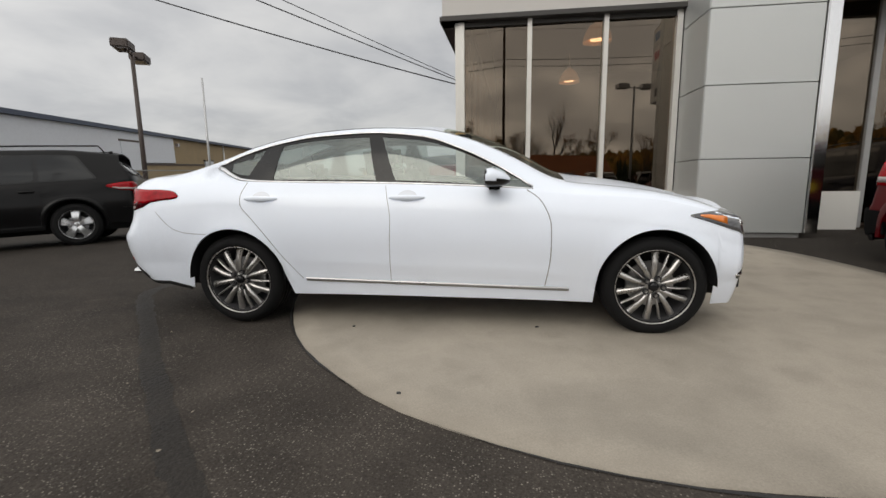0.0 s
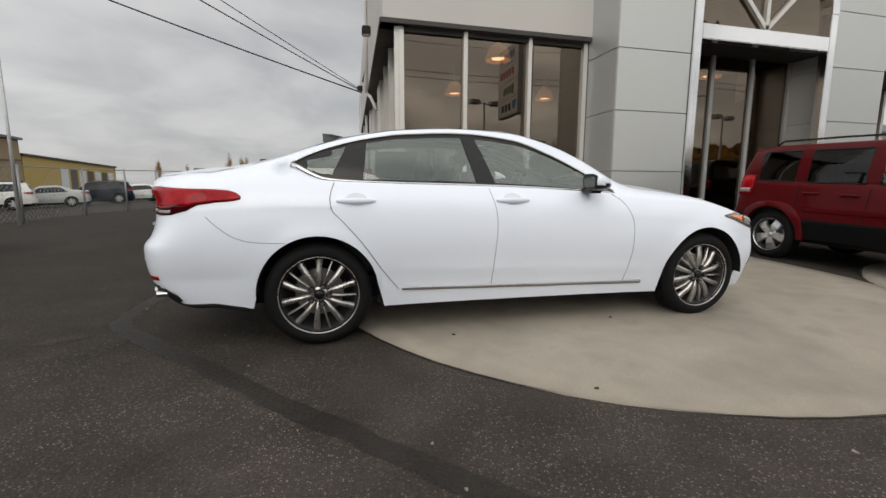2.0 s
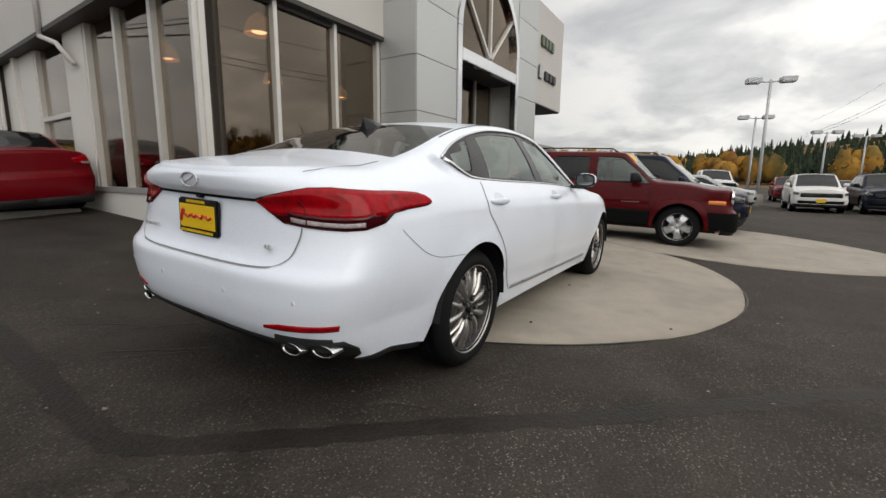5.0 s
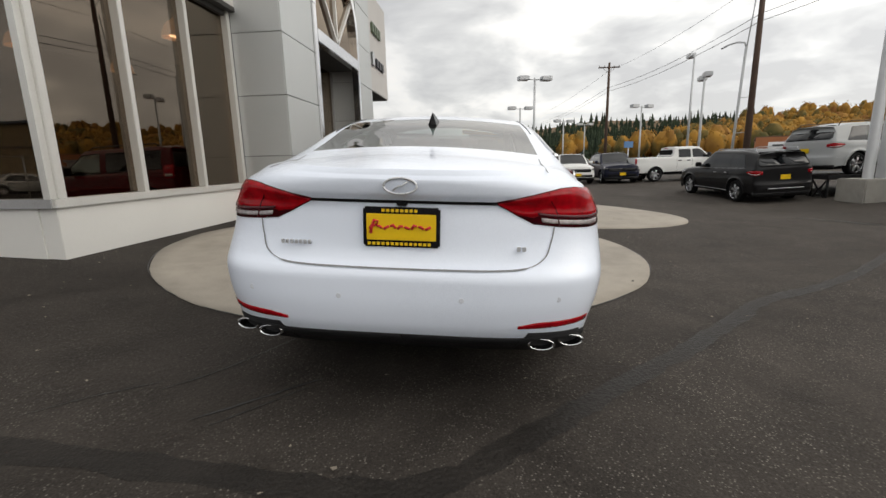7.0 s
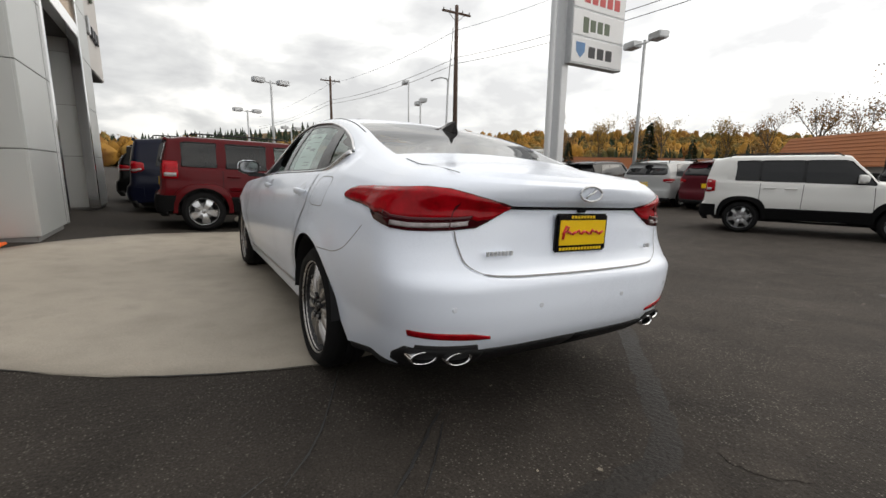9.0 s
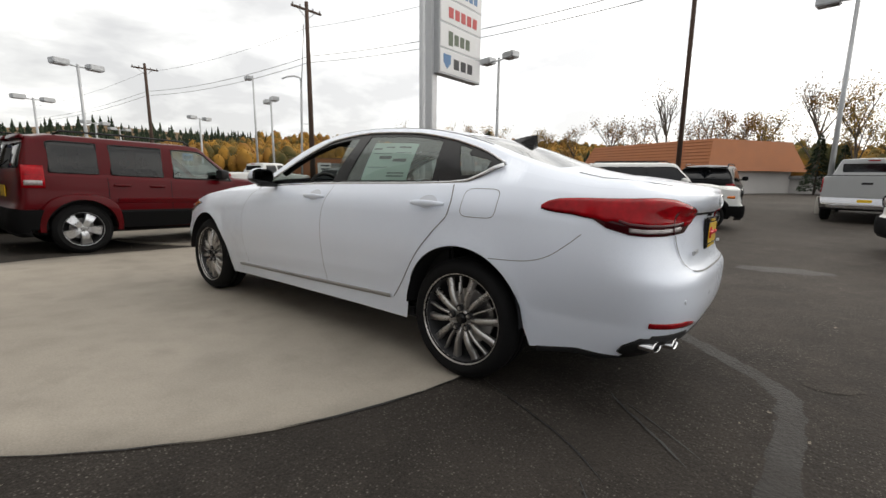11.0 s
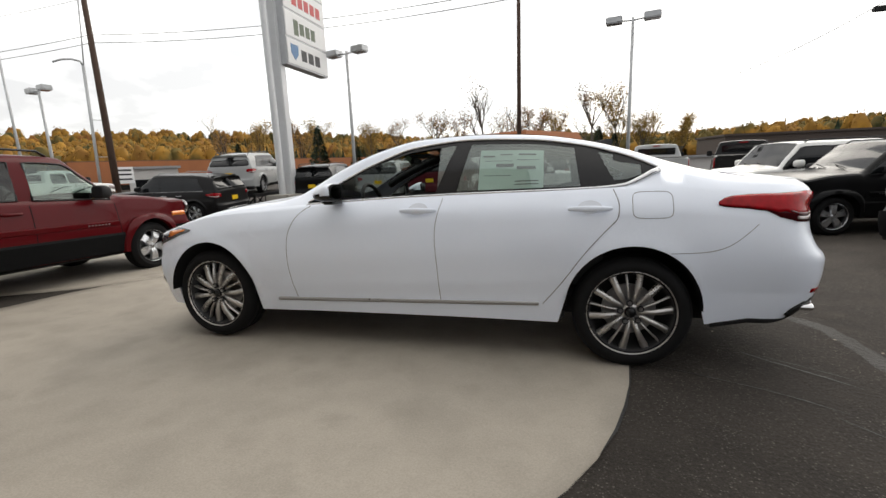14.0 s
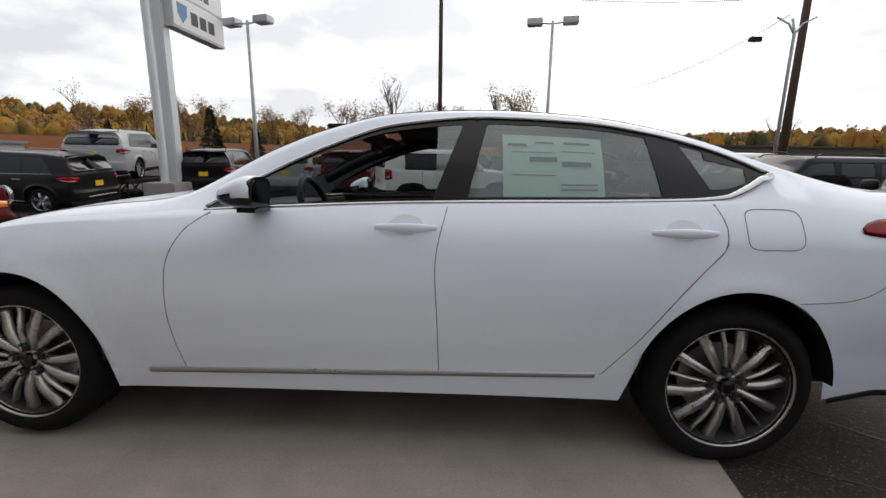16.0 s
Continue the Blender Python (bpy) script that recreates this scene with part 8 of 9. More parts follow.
# annex behind it
ax = block("annex", -36.5, 58.0, 98, 34, 14, 3.1, METAL_YELLOW, ROOF_BROWN, "low ochre storage shed with white roller doors", z=-1.6, sink=2)
for k in range(7):
    box("roller_door", 10.0 + k * 3.3, 12.4 + k * 3.3, -0.06, 0.02, -1.0, 2.0, METAL_WHITE if k % 2 == 0 else ROOF_BROWN, ax)
yb = block("shed", -6.0, 29.0, 0, 9.6, 8, 2.25, METAL_YELLOW, ROOF_BROWN, "ochre metal shed with a dark flat roof", z=-0.75, sink=1)
box("vent_window", 1.7, 2.0, -0.04, 0.02, 1.15, 1.4, ROOF_BROWN, yb)
tube("shed_post", [(0.3, -0.7, -0.8), (0.3, -0.7, 2.3)], 0.07, METAL_WHITE, yb)
block("shed", -11.0, 32.0, 0, 5.2, 6, 1.75, METAL_YELLOW, ROOF_BROWN, "lower ochre metal shed", z=-0.95, sink=1)
ct = empty("shipping_container", pose(-6.1, 24.6, ground_z(-5.3, 25), 0, 0, 12), "weathered white steel storage container", "container")
box("container_body", 0, 1.75, 0, 3.4, 0.0, 1.42, CONTAINER, ct, 0.01)
for k in range(9):
    box("rib", 0.06 + k * 0.19, 0.14 + k * 0.19, -0.03, 0.0, 0.08, 1.36, CONTAINER, ct)
for k in (0.55, 1.15):
    tube("lock_bar", [(k, -0.05, 0.05), (k, -0.05, 1.38)], 0.015, POLE_GREY, ct, 6)
# pot and boxes by the side wall
pk = empty("parking_block", pose(-1.95, 7.6, ground_z(-1.9, 7.6), 0, 0, 10), "low concrete parking kerb", "kerb")
box("kerb_stone", -0.1, 1.5, 0, 0.18, 0, 0.14, CURB, pk, 0.02)
bx = empty("carton_stack", pose(-2.35, 9.4, ground_z(-2.3, 9.4)), "stacked brown cartons by the side wall", "boxes")
for i, (a, b, c, d) in enumerate(((0, 0.7, 0, 0.45), (0.05, 0.6, 0.45, 0.85), (0.75, 1.3, 0, 0.5))):
    box("carton", a, b, 0, 0.6, c, d, BOX_CARD, bx, 0.01)
# chain-link fence
fence = empty("fence", Matrix.Identity(4), "grey chain-link fence with slim steel posts", "fence")
line = [(-12.6, 3.0), (-11.8, 7.5), (-10.58, 12.1), (-10.31, 15.0), (-9.8, 17.1), (-9.1, 18.4), (-8.4, 20.5)]
for a, b in zip(line, line[1:]):
    za, zb = ground_z(*a), ground_z(*b)
    tube("post", [(*a, za - 0.1), (*a, za + 1.75)], 0.035, FENCE, fence, 8)
    tube("rail", [(*a, za + 1.7), (*b, zb + 1.7)], 0.02, FENCE, fence, 6)
    parts = []
    n = int(math.hypot(b[0] - a[0], b[1] - a[1]) / 0.16)
    for k in range(n):
        for sgn in (1, -1):
            t0, t1 = k / n, min(1, max(0, (k + sgn * 9) / n))
            hh = 1.6 * abs(t1 - t0) * n / 9
            p = Vector((a[0] + (b[0] - a[0]) * t0, a[1] + (b[1] - a[1]) * t0, za + (zb - za) * t0 + 0.06))
            q = Vector((a[0] + (b[0] - a[0]) * t1, a[1] + (b[1] - a[1]) * t1, za + (zb - za) * t1 + 0.06 + hh))
            parts.append(tube_geo([p, q], 0.003, 3, False))
    meshed("mesh_panel", *joined(parts), FENCE, fence)
tube("post", [(*line[-1], ground_z(*line[-1]) - 0.1), (*line[-1], ground_z(*line[-1]) + 1.75)], 0.035, FENCE, fence, 8)


# street side, south and east: low orange mall, sheds, white flat building
ob = block("shop_building", 38.8, -71.5, 60.4, 40, 12, 4.6, ORANGE_WALL, ORANGE_TRIM, "long low terracotta-orange shop building across the street", z=0.6, over=0.1, sink=1.5)
for k in range(11):
    w = box("shopfront", 1.0 + k * 3.6, 3.8 + k * 3.6, 11.95, 12.06, 0.1, 2.2, GLASS_FAR, ob)
box("fascia_band", 0, 40, 12.0, 12.25, 2.45, 4.75, ORANGE_WALL, ob)
ob2 = empty("restaurant", pose(1.6, -34.3, 0.8 - 34.3 * K, 0, 0, -32), "terracotta-roofed low restaurant building", "building")
box("wall", 0.0, 13.1, -9, 0, -1, 2.5, STUCCO, ob2)
vs = [(-0.6, 0.8, 2.3), (13.8, 0.8, 2.3), (13.2, -0.4, 4.6), (0.2, -0.4, 4.6), (-0.6, -10, 2.3), (13.8, -10, 2.3), (13.2, -9, 4.6), (0.2, -9, 4.6)]
meshed("roof", vs, [(0, 1, 2, 3), (5, 4, 7, 6), (4, 0, 3, 7), (1, 5, 6, 2), (3, 2, 6, 7), (0, 4, 5, 1)], ORANGE_WALL, ob2)
for k in range(9):
    z = 2.35 + k * 0.25
    box("roof_batten", -0.5 + k * 0.08, 13.7 - k * 0.06, 0.80 - k * 0.133, 0.815 - k * 0.133, z, z + 0.05, ORANGE_WALL, ob2)
for k in range(4):
    box("window", 1.0 + k * 3.0, 3.0 + k * 3.0, -0.02, 0.05, 0.4, 1.9, GLASS_FAR, ob2)
fl = block("white_building", -20.0, -50.0, 0, 21, 8, 3.0, STUCCO, SILL_GREY, "long low white flat-roofed building", z=0.2, sink=1.2)
for k in range(6):
    box("window", 1.5 + k * 3.4, 3.4 + k * 3.4, 7.97, 8.06, 0.7, 1.8, GLASS_FAR, fl)
bank = block("bank_building", 40.0, -36.0, 50, 4.2, 5, 3.0, STUCCO, SILL_GREY, "small grey drive-through building", z=0.5, sink=1.2)
for k in range(2):
    box("window", 0.4 + k * 1.9, 1.8 + k * 1.9, 4.97, 5.06, 0.6, 2.0, GLASS_FAR, bank)
sm = empty("street_sign", pose(29.6, -21.6, ground_z(29.6, -21.6), 0, 0, 70), "small white roadside sign on posts", "sign")
box("sign_face", -0.6, 0.6, -0.05, 0.05, 0.9, 2.1, SIGN_WHITE, sm, 0.02)
for z0 in (1.15, 1.5, 1.8):
    box("sign_bar", -0.45, 0.35, 0.05, 0.06, z0, z0 + 0.12, SIGN_BLACK, sm)
for a in (-0.5, 0.5):
    tube("post", [(a, 0, 0), (a, 0, 1.0)], 0.04, POLE_GREY, sm, 6)
bs = empty("street_sign", pose(40.0, -14.5, ground_z(40, -14), 0, 0, 100), "blue roadside sign on a grey pole", "sign")
box("sign_face", -0.45, 0.45, -0.05, 0.05, 2.3, 2.9, SIGN_BLUE, bs, 0.02)
tube("post", [(0, 0, 0), (0, 0, 2.3)], 0.06, POLE_GREY, bs, 8)
shed2 = block("outbuilding", 17.5, 8.0, 0, 8, 6, 2.4, STUCCO, SILL_GREY, "low grey outbuilding behind the showroom", z=0.3)
tube("flue", [(2.5, 2, 2.4), (2.5, 2, 3.3)], 0.08, SILL_GREY, shed2, 8)
st(box("display_ramp", 10.6, 14.2, -14.9, -11.3, 0.31, 0.45, PLASTIC, None, 0.02), "dark steel display ramp deck", "ramp")
rmp = empty("display_ramp", Matrix.Translation((0, -0.7, -0.53)), "dark steel lattice display ramp under a raised car", "ramp")
for x in np.linspace(10.7, 14.1, 6):
    for y in (-14.1, -10.7):
        tube("ramp_leg", [(x, y, 0.1), (x, y, 0.88)], 0.04, PLASTIC, rmp, 6)
for x in np.linspace(10.7, 13.4, 5):
    for y in (-14.1, -10.7):
        tube("ramp_brace", [(x, y, 0.15), (x + 0.68, y, 0.85)], 0.03, PLASTIC, rmp, 5)
        tube("ramp_brace", [(x, y, 0.85), (x + 0.68, y, 0.15)], 0.03, PLASTIC, rmp, 5)


# ---------------------------------------------------------------- hills and trees
def far_woods():
    """Wooded slopes ringing the lot to the east and south."""
    rng = random.Random(11)

    def ridge(a):
        # elevation of the skyline by bearing (degrees anticlockwise from +x)
        base = 0.112 + 0.010 * math.exp(-(((a + 60) / 18) ** 2)) - 0.027 * min(1, max(0, (-92 - a) / 12)) + 0.006 * math.sin(math.radians(a * 2.1 + 40)) + 0.006 * math.sin(math.radians(a * 5.3))
        return base * (1.0 if a < -14 else max(0.45, 1 - (a + 14) * 0.03)) + K * math.sin(math.radians(a))

    parts = {0: [], 1: []}
    spindle = [(0, 1, 3), (1, 2, 3), (2, 0, 3), (1, 0, 4), (2, 1, 4), (0, 2, 4)]
    for k in range(6200):
        a = rng.uniform(-150, 28)
        d = rng.uniform(150, 330)
        lim = (d - 150) / 180
        z = 1.0 + (d * ridge(a) - 7.5) * lim
        x, y = d * math.cos(math.radians(a)), d * math.sin(math.radians(a))
        con = noise.noise(Vector((x * 0.012, y * 0.012, 3.0))) + 1.05 * min(1, lim * 3.5 + 0.25) * math.exp(-(((a + 8) / 14) ** 2)) + rng.uniform(-0.18, 0.18)
        room = d * (ridge(a) + rng.uniform(0.004, 0.020)) - z
        if room < 2.6:
            continue
        if con > 0.36:
            h, r, n = min(room + 1.0, rng.uniform(4.5, 9.5)), rng.uniform(1.5, 2.6), 6
            for lay in range(5):
                z0, z1, rr = z + h * (0.04 + 0.175 * lay), z + h * (0.40 + 0.15 * lay), r * (1 - 0.19 * lay)
                v = [(x + rr * rng.uniform(0.6, 1.25) * math.cos(i * 1.047), y + rr * rng.uniform(0.6, 1.25) * math.sin(i * 1.047), z0 + rng.uniform(-0.5, 0.5)) for i in range(n)] + [(x + rng.uniform(-.2, .2), y, z1)]
                parts[1].append((v, [(i, (i + 1) % n, n) for i in range(n)]))
        else:
            # a lumpy crown, with sprays of leaves and twigs over its upper half
            h, r = min(room, rng.uniform(5.5, 10.5)), rng.uniform(1.7, 3.2)
            v = []
            for q in range(6):
                u = q / 5
                w = r * math.sqrt(max(0.14, 1 - (2 * u - 0.95) ** 2 / 1.2))
                for i in range(8):
                    b, k = i * math.pi / 4 + 0.4 * q, rng.uniform(0.70, 1.18)
                    v.append((x + w * k * math.cos(b), y + w * k * math.sin(b), z + h * (0.02 + 0.86 * u) + rng.uniform(-0.06, 0.06) * h))
            v.append((x, y, z + h * 0.915))
            parts[0].append((v, [(q * 8 + i, q * 8 + (i + 1) % 8, q * 8 + 8 + (i + 1) % 8, q * 8 + 8 + i) for q in range(5) for i in range(8)] + [(40 + i, 40 + (i + 1) % 8, 48) for i in range(8)]))
            for spray in range(20):
                u = rng.uniform(0.25, 1.0)
                w = r * math.sqrt(max(0.1, 1 - (2 * u - 0.95) ** 2 / 1.25)) * rng.uniform(0.8, 1.12)
                b = rng.uniform(0, 6.28)
                cx, cy, cz = x + w * math.cos(b), y + w * math.sin(b), z + h * (0.05 + 0.93 * u)
                q, t = rng.uniform(0.12, 0.34), rng.uniform(0.22, 0.60)
                v = [(cx + q * math.cos(b + i * 2.094), cy + q * math.sin(b + i * 2.094), cz) for i in range(3)] + [(cx + rng.gauss(0, 0.15), cy, cz + t), (cx, cy + rng.gauss(0, 0.15), cz - t * 0.8)]
                parts[0].append((v, spindle))
    for i, (m, lab) in enumerate(((LEAF_WOODS, "gold and rust autumn woods on a low hill"), (LEAF_DARK, "dark conifer woods on a low hill"))):
        tagged(meshed("far_woods", *joined(parts[i]), m, None, i == 0), lab, "woods", kind="stuff")
    # the slope itself
    vs = []
    A, D = np.linspace(-160, 35, 80), [120, 150, 190, 240, 290, 330, 420]
    for a in A:
        top = ridge(a)
        for d in D:
            lim = min(1, max(0, (d - 150) / 180))
            vs.append((d * math.cos(math.radians(a)), d * math.sin(math.radians(a)), 0.5 + (d * top - 6.0) * lim if d > 130 else -1.0))
    tagged(meshed("hillside", vs, grid_faces(len(A), len(D), True), HILL, None, True), "brown wooded hillside", "hill", kind="structure")
    # ridge far behind, the haze of distance put into its blue-grey colour
    vs = []
    for a in np.linspace(-140, 60, 90):
        z = 900 * (0.040 + K * math.sin(math.radians(a)) + 0.013 * noise.noise(Vector((a * 0.045, 1.0, 0))) + 0.007 * noise.noise(Vector((a * 0.2, 4.0, 0))))
        for zz in (-5, z):
            vs.append((900 * math.cos(math.radians(a)), 900 * math.sin(math.radians(a)), zz))
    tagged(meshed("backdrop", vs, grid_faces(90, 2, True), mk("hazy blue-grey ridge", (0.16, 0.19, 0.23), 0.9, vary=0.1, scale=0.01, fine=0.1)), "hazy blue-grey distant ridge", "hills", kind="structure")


def tree(x, y, h, leaves, bare=0.0, seed=1, label="autumn tree with thinning gold leaves", z=None):
    rng = random.Random(seed)
    zg = ground_z(x, y) if z is None else z
    t = empty("tree", Matrix.Translation((x, y, zg)), label, "tree")
    limbs, tips = [], []

    def grow(p, d, length, r, lev):
        pts, rad = [p], [r]
        q = p
        for i in range(3):
            d = (d + Vector((rng.uniform(-1, 1), rng.uniform(-1, 1), rng.uniform(-0.2, 0.6))) * 0.16).normalized()
            q = q + d * (length / 3)
            pts.append(q)
            rad.append(r * (1 - 0.24 * (i + 1)))
        limbs.append(tube_geo(pts, rad, 5 if lev else 8, False))
        if lev >= 3:
            tips.extend(pts[1:])
            return
        for k in range(rng.randint(3, 4) if lev else 8):
            u = rng.uniform(0.35, 1.0) if lev else rng.uniform(0.30, 1.0)
            b = pts[min(3, int(u * 3))]
            ang = rng.uniform(0, 6.28)
            side = Vector((math.cos(ang), math.sin(ang), rng.uniform(0.7, 1.7)))
            grow(b, (d * 0.55 + side * 0.7).normalized(), length * rng.uniform(0.42, 0.60), r * 0.44, lev + 1)
        if lev:
            tips.append(q)

    grow(Vector((0, 0, -0.1)), Vector((0, 0, 1)), h * 0.52, h * 0.012, 0)
    meshed("trunk", *joined(limbs), BARK, t, True)
    if leaves is not None:
        vs, fs = [], []
        for p in tips:
            if rng.random() < bare:
                continue
            for k in range(15):
                c = p + Vector((rng.gauss(0, 1), rng.gauss(0, 1), rng.gauss(0, 1))) * (h * 0.028)
                s = rng.uniform(0.05, 0.115)
                u = Vector((rng.uniform(-1, 1), rng.uniform(-1, 1), rng.uniform(-1, 1))).normalized() * s
                w = u.orthogonal().normalized() * s * 0.7
                o = len(vs)
                vs += [c - u, c + w, c + u, c - w]
                fs.append((o, o + 1, o + 2, o + 3))
        meshed("crown", vs, fs, leaves, t)
    return t


def conifer(x, y, h, seed, label="dark green conifer by the street", z=None):
    rng = random.Random(seed)
    t = empty("tree", Matrix.Translation((x, y, ground_z(x, y) if z is None else z)), label, "tree")
    tube("trunk", [(0, 0, -0.1), (0, 0, h)], [h * 0.02, 0.01], BARK, t, 6)
    vs, fs = [], []
    for k in range(900):
        u = rng.random() ** 0.7
        zz = h * (0.06 + 0.94 * (1 - u))
        r = h * 0.24 * u * rng.uniform(0.35, 1.0) + 0.05
        a = rng.uniform(0, 6.28)
        c = Vector((r * math.cos(a), r * math.sin(a), zz))
        out = Vector((math.cos(a), math.sin(a), -0.35)) * h * 0.05
        w = Vector((-math.sin(a), math.cos(a), 0)) * h * 0.016
        o = len(vs)
        vs += [c - out * 0.4, c + w, c + out, c - w + Vector((0, 0, 0.03 * h * rng.random()))]
        fs.append((o, o + 1, o + 2, o + 3))
    meshed("crown", vs, fs, LEAF_DARK, t)
    return t


far_woods()

for x, y, h, m, bare, sd, lab in (
    (8.2, -51.9, 17.9, LEAF_RUST, 0.94, 60, "tall bare tree with a few rust leaves"),
    (4.1, -52.5, 15.6, LEAF_RUST, 0.7, 61, "thin autumn tree with sparse rust leaves"),
    (-1.1, -52.7, 14.5, LEAF_GOLD, 0.5, 62, "thin autumn tree with sparse gold leaves"),
    (-4.9, -52.6, 16.6, LEAF_RUST, 0.8, 63, "thin autumn tree with sparse rust leaves"),
    (-7.8, -52.3, 15.7, LEAF_GOLD, 0.45, 64, "thin autumn tree with sparse gold leaves"),
    (-10.5, -51.9, 14.2, LEAF_GOLD, 0.5, 65, "thin autumn tree with sparse gold leaves"),
    (14.4, -50.5, 13.6, LEAF_RUST, 0.75, 66, "thin autumn tree with sparse rust leaves"),
    (40.9, -62.5, 18.0, LEAF_RUST, 0.6, 67, "thin autumn tree with sparse rust leaves"),
    (49.6, -56.1, 18.0, LEAF_RUST, 0.75, 68, "thin autumn tree with sparse rust leaves"),
    (38.2, -64.1, 16.8, LEAF_GOLD, 0.6, 69, "thin autumn tree with sparse gold leaves"),
    (1.4, -52.6, 12.5, LEAF_RUST, 0.6, 70, "thin autumn tree with sparse rust leaves"),
    (11.1, -51.4, 12.5, LEAF_RUST, 0.8, 71, "thin autumn tree with sparse rust leaves"),
    (-14.1, -51.2, 10.5, LEAF_GOLD, 0.5, 72, "thin autumn tree with sparse gold leaves"),
    (30.7, -68.0, 15.9, LEAF_GOLD, 0.5, 73, "thin autumn tree with sparse gold leaves"),
    (25.7, -70.0, 15.5, LEAF_RUST, 0.6, 74, "thin autumn tree with sparse rust leaves"),
    (45.9, -59.0, 16.4, LEAF_GOLD, 0.5, 75, "thin autumn tree with sparse gold leaves"),
    (-21.0, -27.0, 7.0, None, 1.0, 15, "small bare street tree")):
    tree(x, y, h + K * y + 0.7, m, bare, sd, lab)
for x, y, h, sd in ((24.8, -41.0, 6.2, 21), (21.0, -42.5, 4.4, 22), (-4.6, -38.5, 4.2, 23), (-6.0, -39.5, 3.6, 24), (33.0, -38.0, 4.6, 25)):
    conifer(x, y, h, sd)
for k, (x, y, h) in enumerate(((-14.0, 66.0, 5.5), (-17.0, 70.0, 6.5), (-11.0, 72.0, 5.0), (-24.0, 74.0, 4.6), (-29.0, 76.0, 5.0), (-6.0, 74.0, 5.4))):
    pt = tree(x * 1.2, y * 1.25, h * 1.5 + 2.6, LEAF_RUST if k != 2 else LEAF_GOLD, 0.5, 40 + k, "slender autumn poplar behind the sheds", z=-0.9)
    pt.matrix_basis = pt.matrix_basis @ Matrix.Diagonal((0.4, 0.4, 1.0, 1.0))
block("brown_building", -56.0, -69.0, 4, 36, 9, 4.1, ROOF_BROWN, ROOF_BROWN, "long dark brown low building", z=2.2, sink=3.0)

# ---------------------------------------------------------------- the sedan and the parked vehicles
sedan_hero()
Y = PLATE_Y
vehicle("compact_suv", "boxy", 5.62, -0.15, -89, P_RED, "dark cherry red boxy compact suv with orange price sticker", "car", "five", Y, True, True, clear=True)
vehicle("minivan", "van", 8.75, -0.15, -90, P_NAVY, "navy blue minivan parked in the row", "car", "six", Y)
vehicle("suv", "suv", 11.6, 0.55, -90, P_BLACK, "black suv parked in the row", "car", "six", Y)
vehicle("minivan", "van", 15.2, 0.0, -90, P_WHITE, "white minivan nosing out of the row", "car", "six", Y)
vehicle("crossover", "suv", 12.75, -9.75, 4, P_CHAR, "charcoal black crossover with bright roof rails and sill strips", "car", "six", Y, trim=SATIN)
vehicle("suv", "suv", 12.2, -13.5, -75, P_SILVER, "silver suv raised on a steel display ramp", "car", "six", Y, lift=0.62)
vehicle("suv", "suv", 9.0, -14.6, -80, P_BLACK, "black suv with yellow dealer plate in the row", "car", "six", Y)
vehicle("suv", "suv", 6.35, -15.6, -84, P_SILVER, "silver suv with yellow dealer plate in the row", "car", "six", Y)
vehicle("suv", "suv", 4.2, -15.8, -84, P_MAROON, "maroon suv with yellow dealer plate in the row", "car", "six", Y)
vehicle("small_suv", "small_suv", 0.09, -10.6, 200, P_WHITE, "white boxy small suv with black roof rails", "car", "six", Y, True)
vehicle("suv", "suv", -0.6, -17.3, -90, P_BLACK, "black suv seen from behind near the street", "car", "six", Y)
vehicle("pickup_truck", "pickup", -5.1, -17.1, -98, P_SILVER, "silver pickup truck with a black bed cover", "truck", "six", Y)
vehicle("pickup_truck", "pickup", -8.2, -16.7, -106, P_CHAR, "charcoal pickup truck near the street", "truck", "six", Y)
vehicle("small_suv", "small_suv", -6.55, -8.85, 14, P_WHITE, "white boxy small suv facing the showroom", "car", "six", Y, True)
vehicle("compact_suv", "boxy", -7.0, -6.6, 8, P_BLACK, "black boxy compact suv facing the showroom", "car", "five", Y, True)
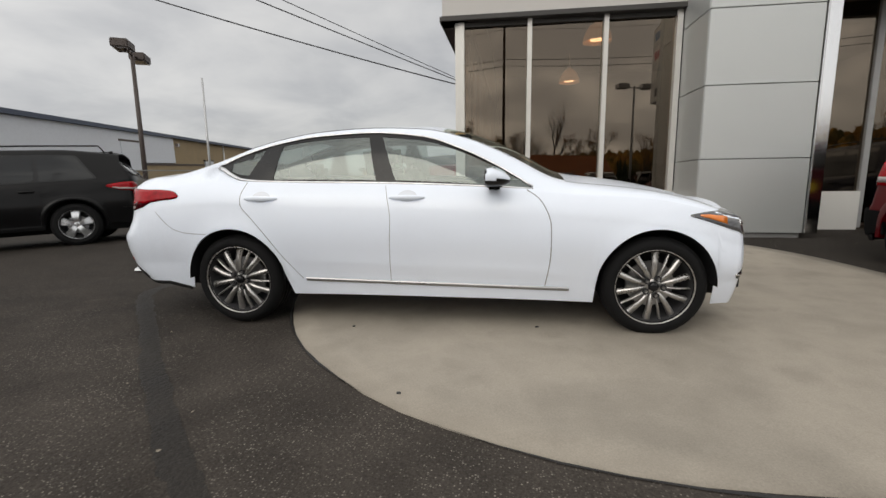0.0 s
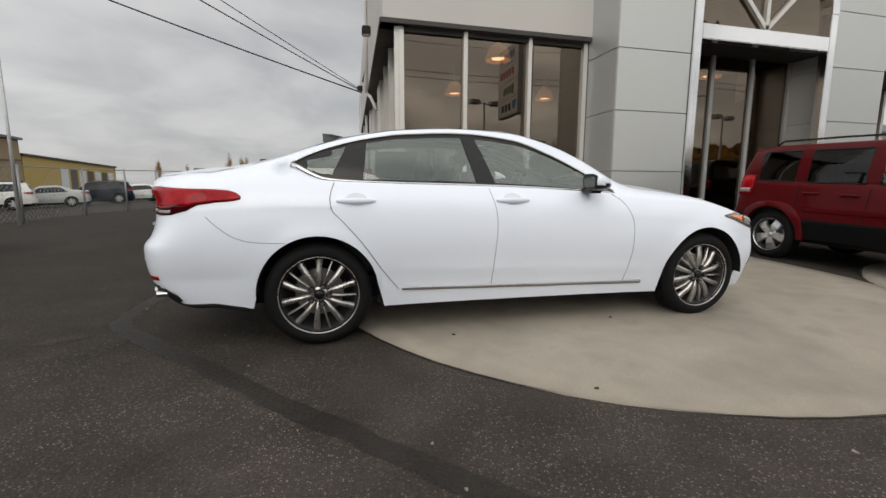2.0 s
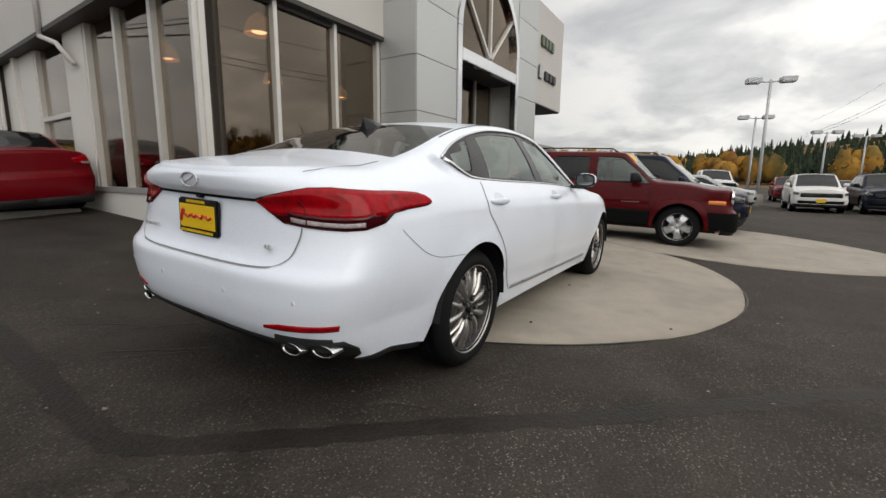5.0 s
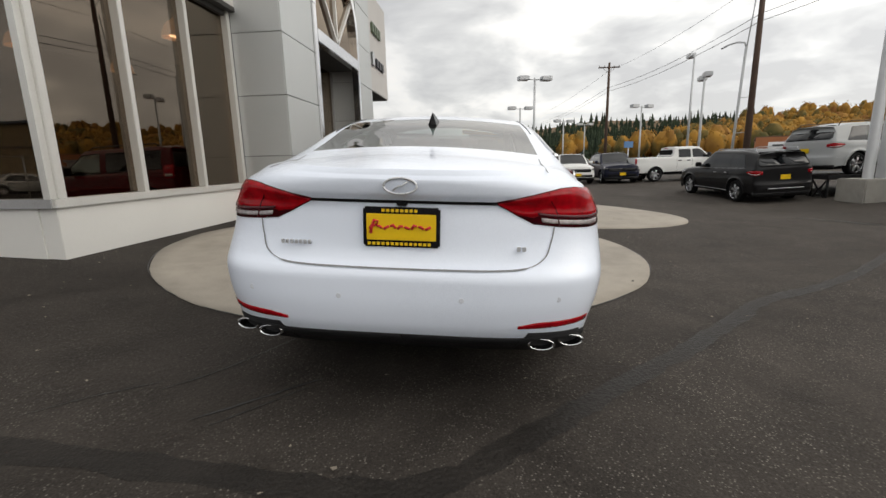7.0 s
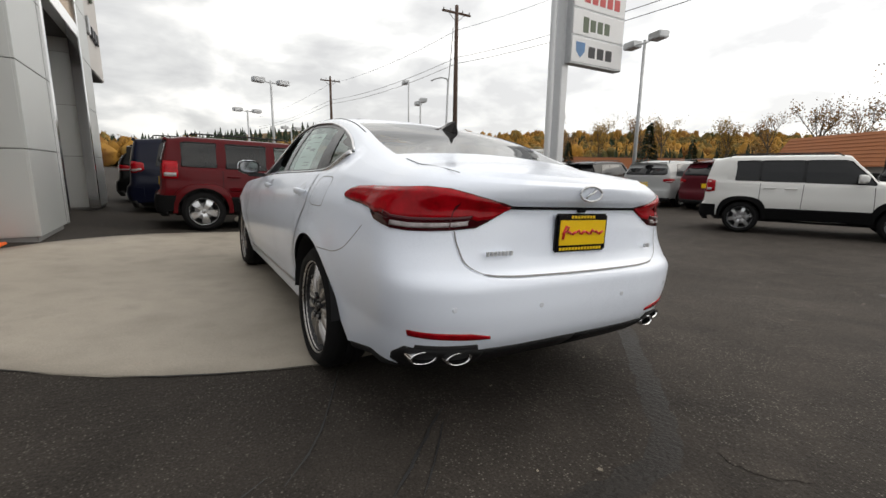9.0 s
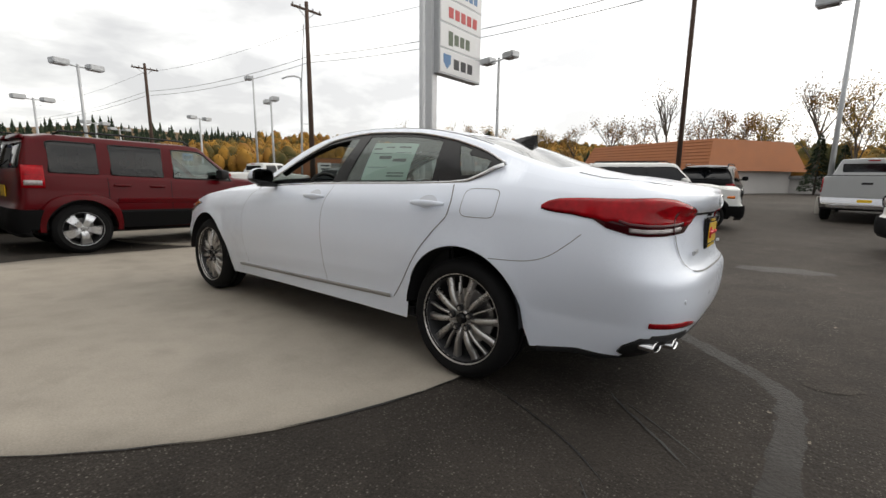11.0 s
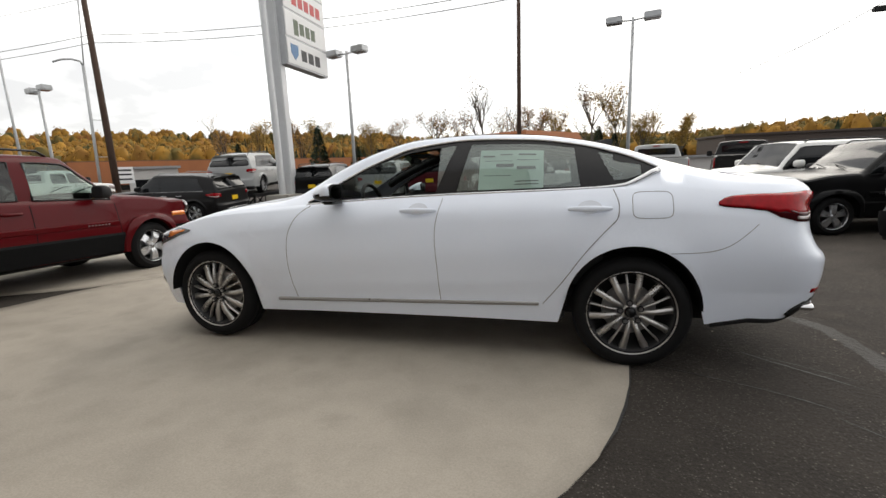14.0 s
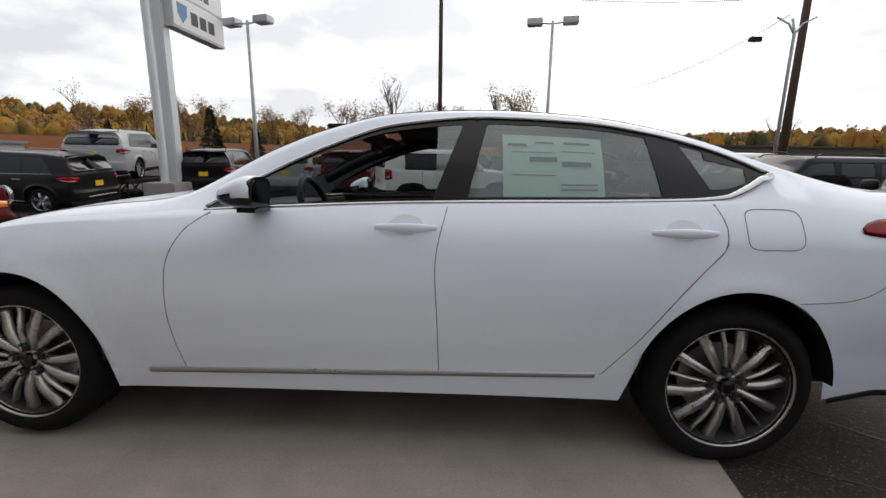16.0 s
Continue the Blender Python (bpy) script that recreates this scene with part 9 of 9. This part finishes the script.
vehicle("compact_suv", "boxy", -7.35, -3.55, 30, P_GREEN, "dark green-black boxy suv facing the sedan", "car", "five", Y, True)
vehicle("suv", "suv", 22.9, -5.7, 180, P_WHITE, "white suv facing the lot", "car", "six", Y)
vehicle("suv", "suv", 22.7, -8.1, 178, P_NAVY, "dark blue suv facing the lot", "car", "six", Y)
vehicle("pickup_truck", "pickup", 22.3, -11.7, -84, P_WHITE, "white crew-cab pickup truck across the lot", "truck", "six", Y)
vehicle("saloon", "sedan", 21.5, -1.2, -95, P_SILVER, "silver sedan across the lot", "car", "six", Y)
vehicle("pickup_truck", "pickup", 29.5, -1.5, 190, P_WHITE, "white pickup truck across the lot", "truck", "six", Y)
vehicle("suv", "suv", 34.5, -6.0, 180, P_RED2, "red suv across the lot", "car", "six", Y)
vehicle("saloon", "sedan", 35.5, -9.0, 180, P_SILVER, "silver sedan across the lot", "car", "six", Y)
vehicle("suv", "suv", 37.0, -12.5, 180, P_WHITE, "white suv across the lot", "car", "six", Y)
vehicle("saloon", "sedan", -1.20, 9.7, 90, P_RED2, "deep red sedan parked along the side wall", "car", "six", None)
vehicle("suv", "suv", -8.5, 2.62, 216, P_BLACK, "black suv with silver wheels, parked broadside", "car", "five", None)
vehicle("pickup_truck", "pickup", -7.6, 25.5, -80, P_WHITE, "white pickup truck with a black grille facing the lot", "truck", "six", None)
vehicle("saloon", "sedan", -3.5, 26.0, -95, P_SILVER, "silver sedan by the ochre shed", "car", "six", None)
for i, (kd, p, lab) in enumerate((("suv", P_BLACK, "black suv behind the fence"), ("suv", P_WHITE, "white suv behind the fence"), ("sedan", P_SILVER, "silver sedan behind the fence"), ("suv", P_NAVY, "navy suv behind the fence"), ("sedan", P_WHITE, "white sedan behind the fence"), ("sedan", P_SILVER, "silver sedan behind the fence"), ("suv", P_GREY, "grey suv behind the fence"))):
    u = i * 3.35
    vehicle("suv" if kd == "suv" else "saloon", kd, -23.2 + 0.46 * u, 25.0 + 0.88 * u, 205, p, lab, "car", "six", None, group="cars behind the fence")
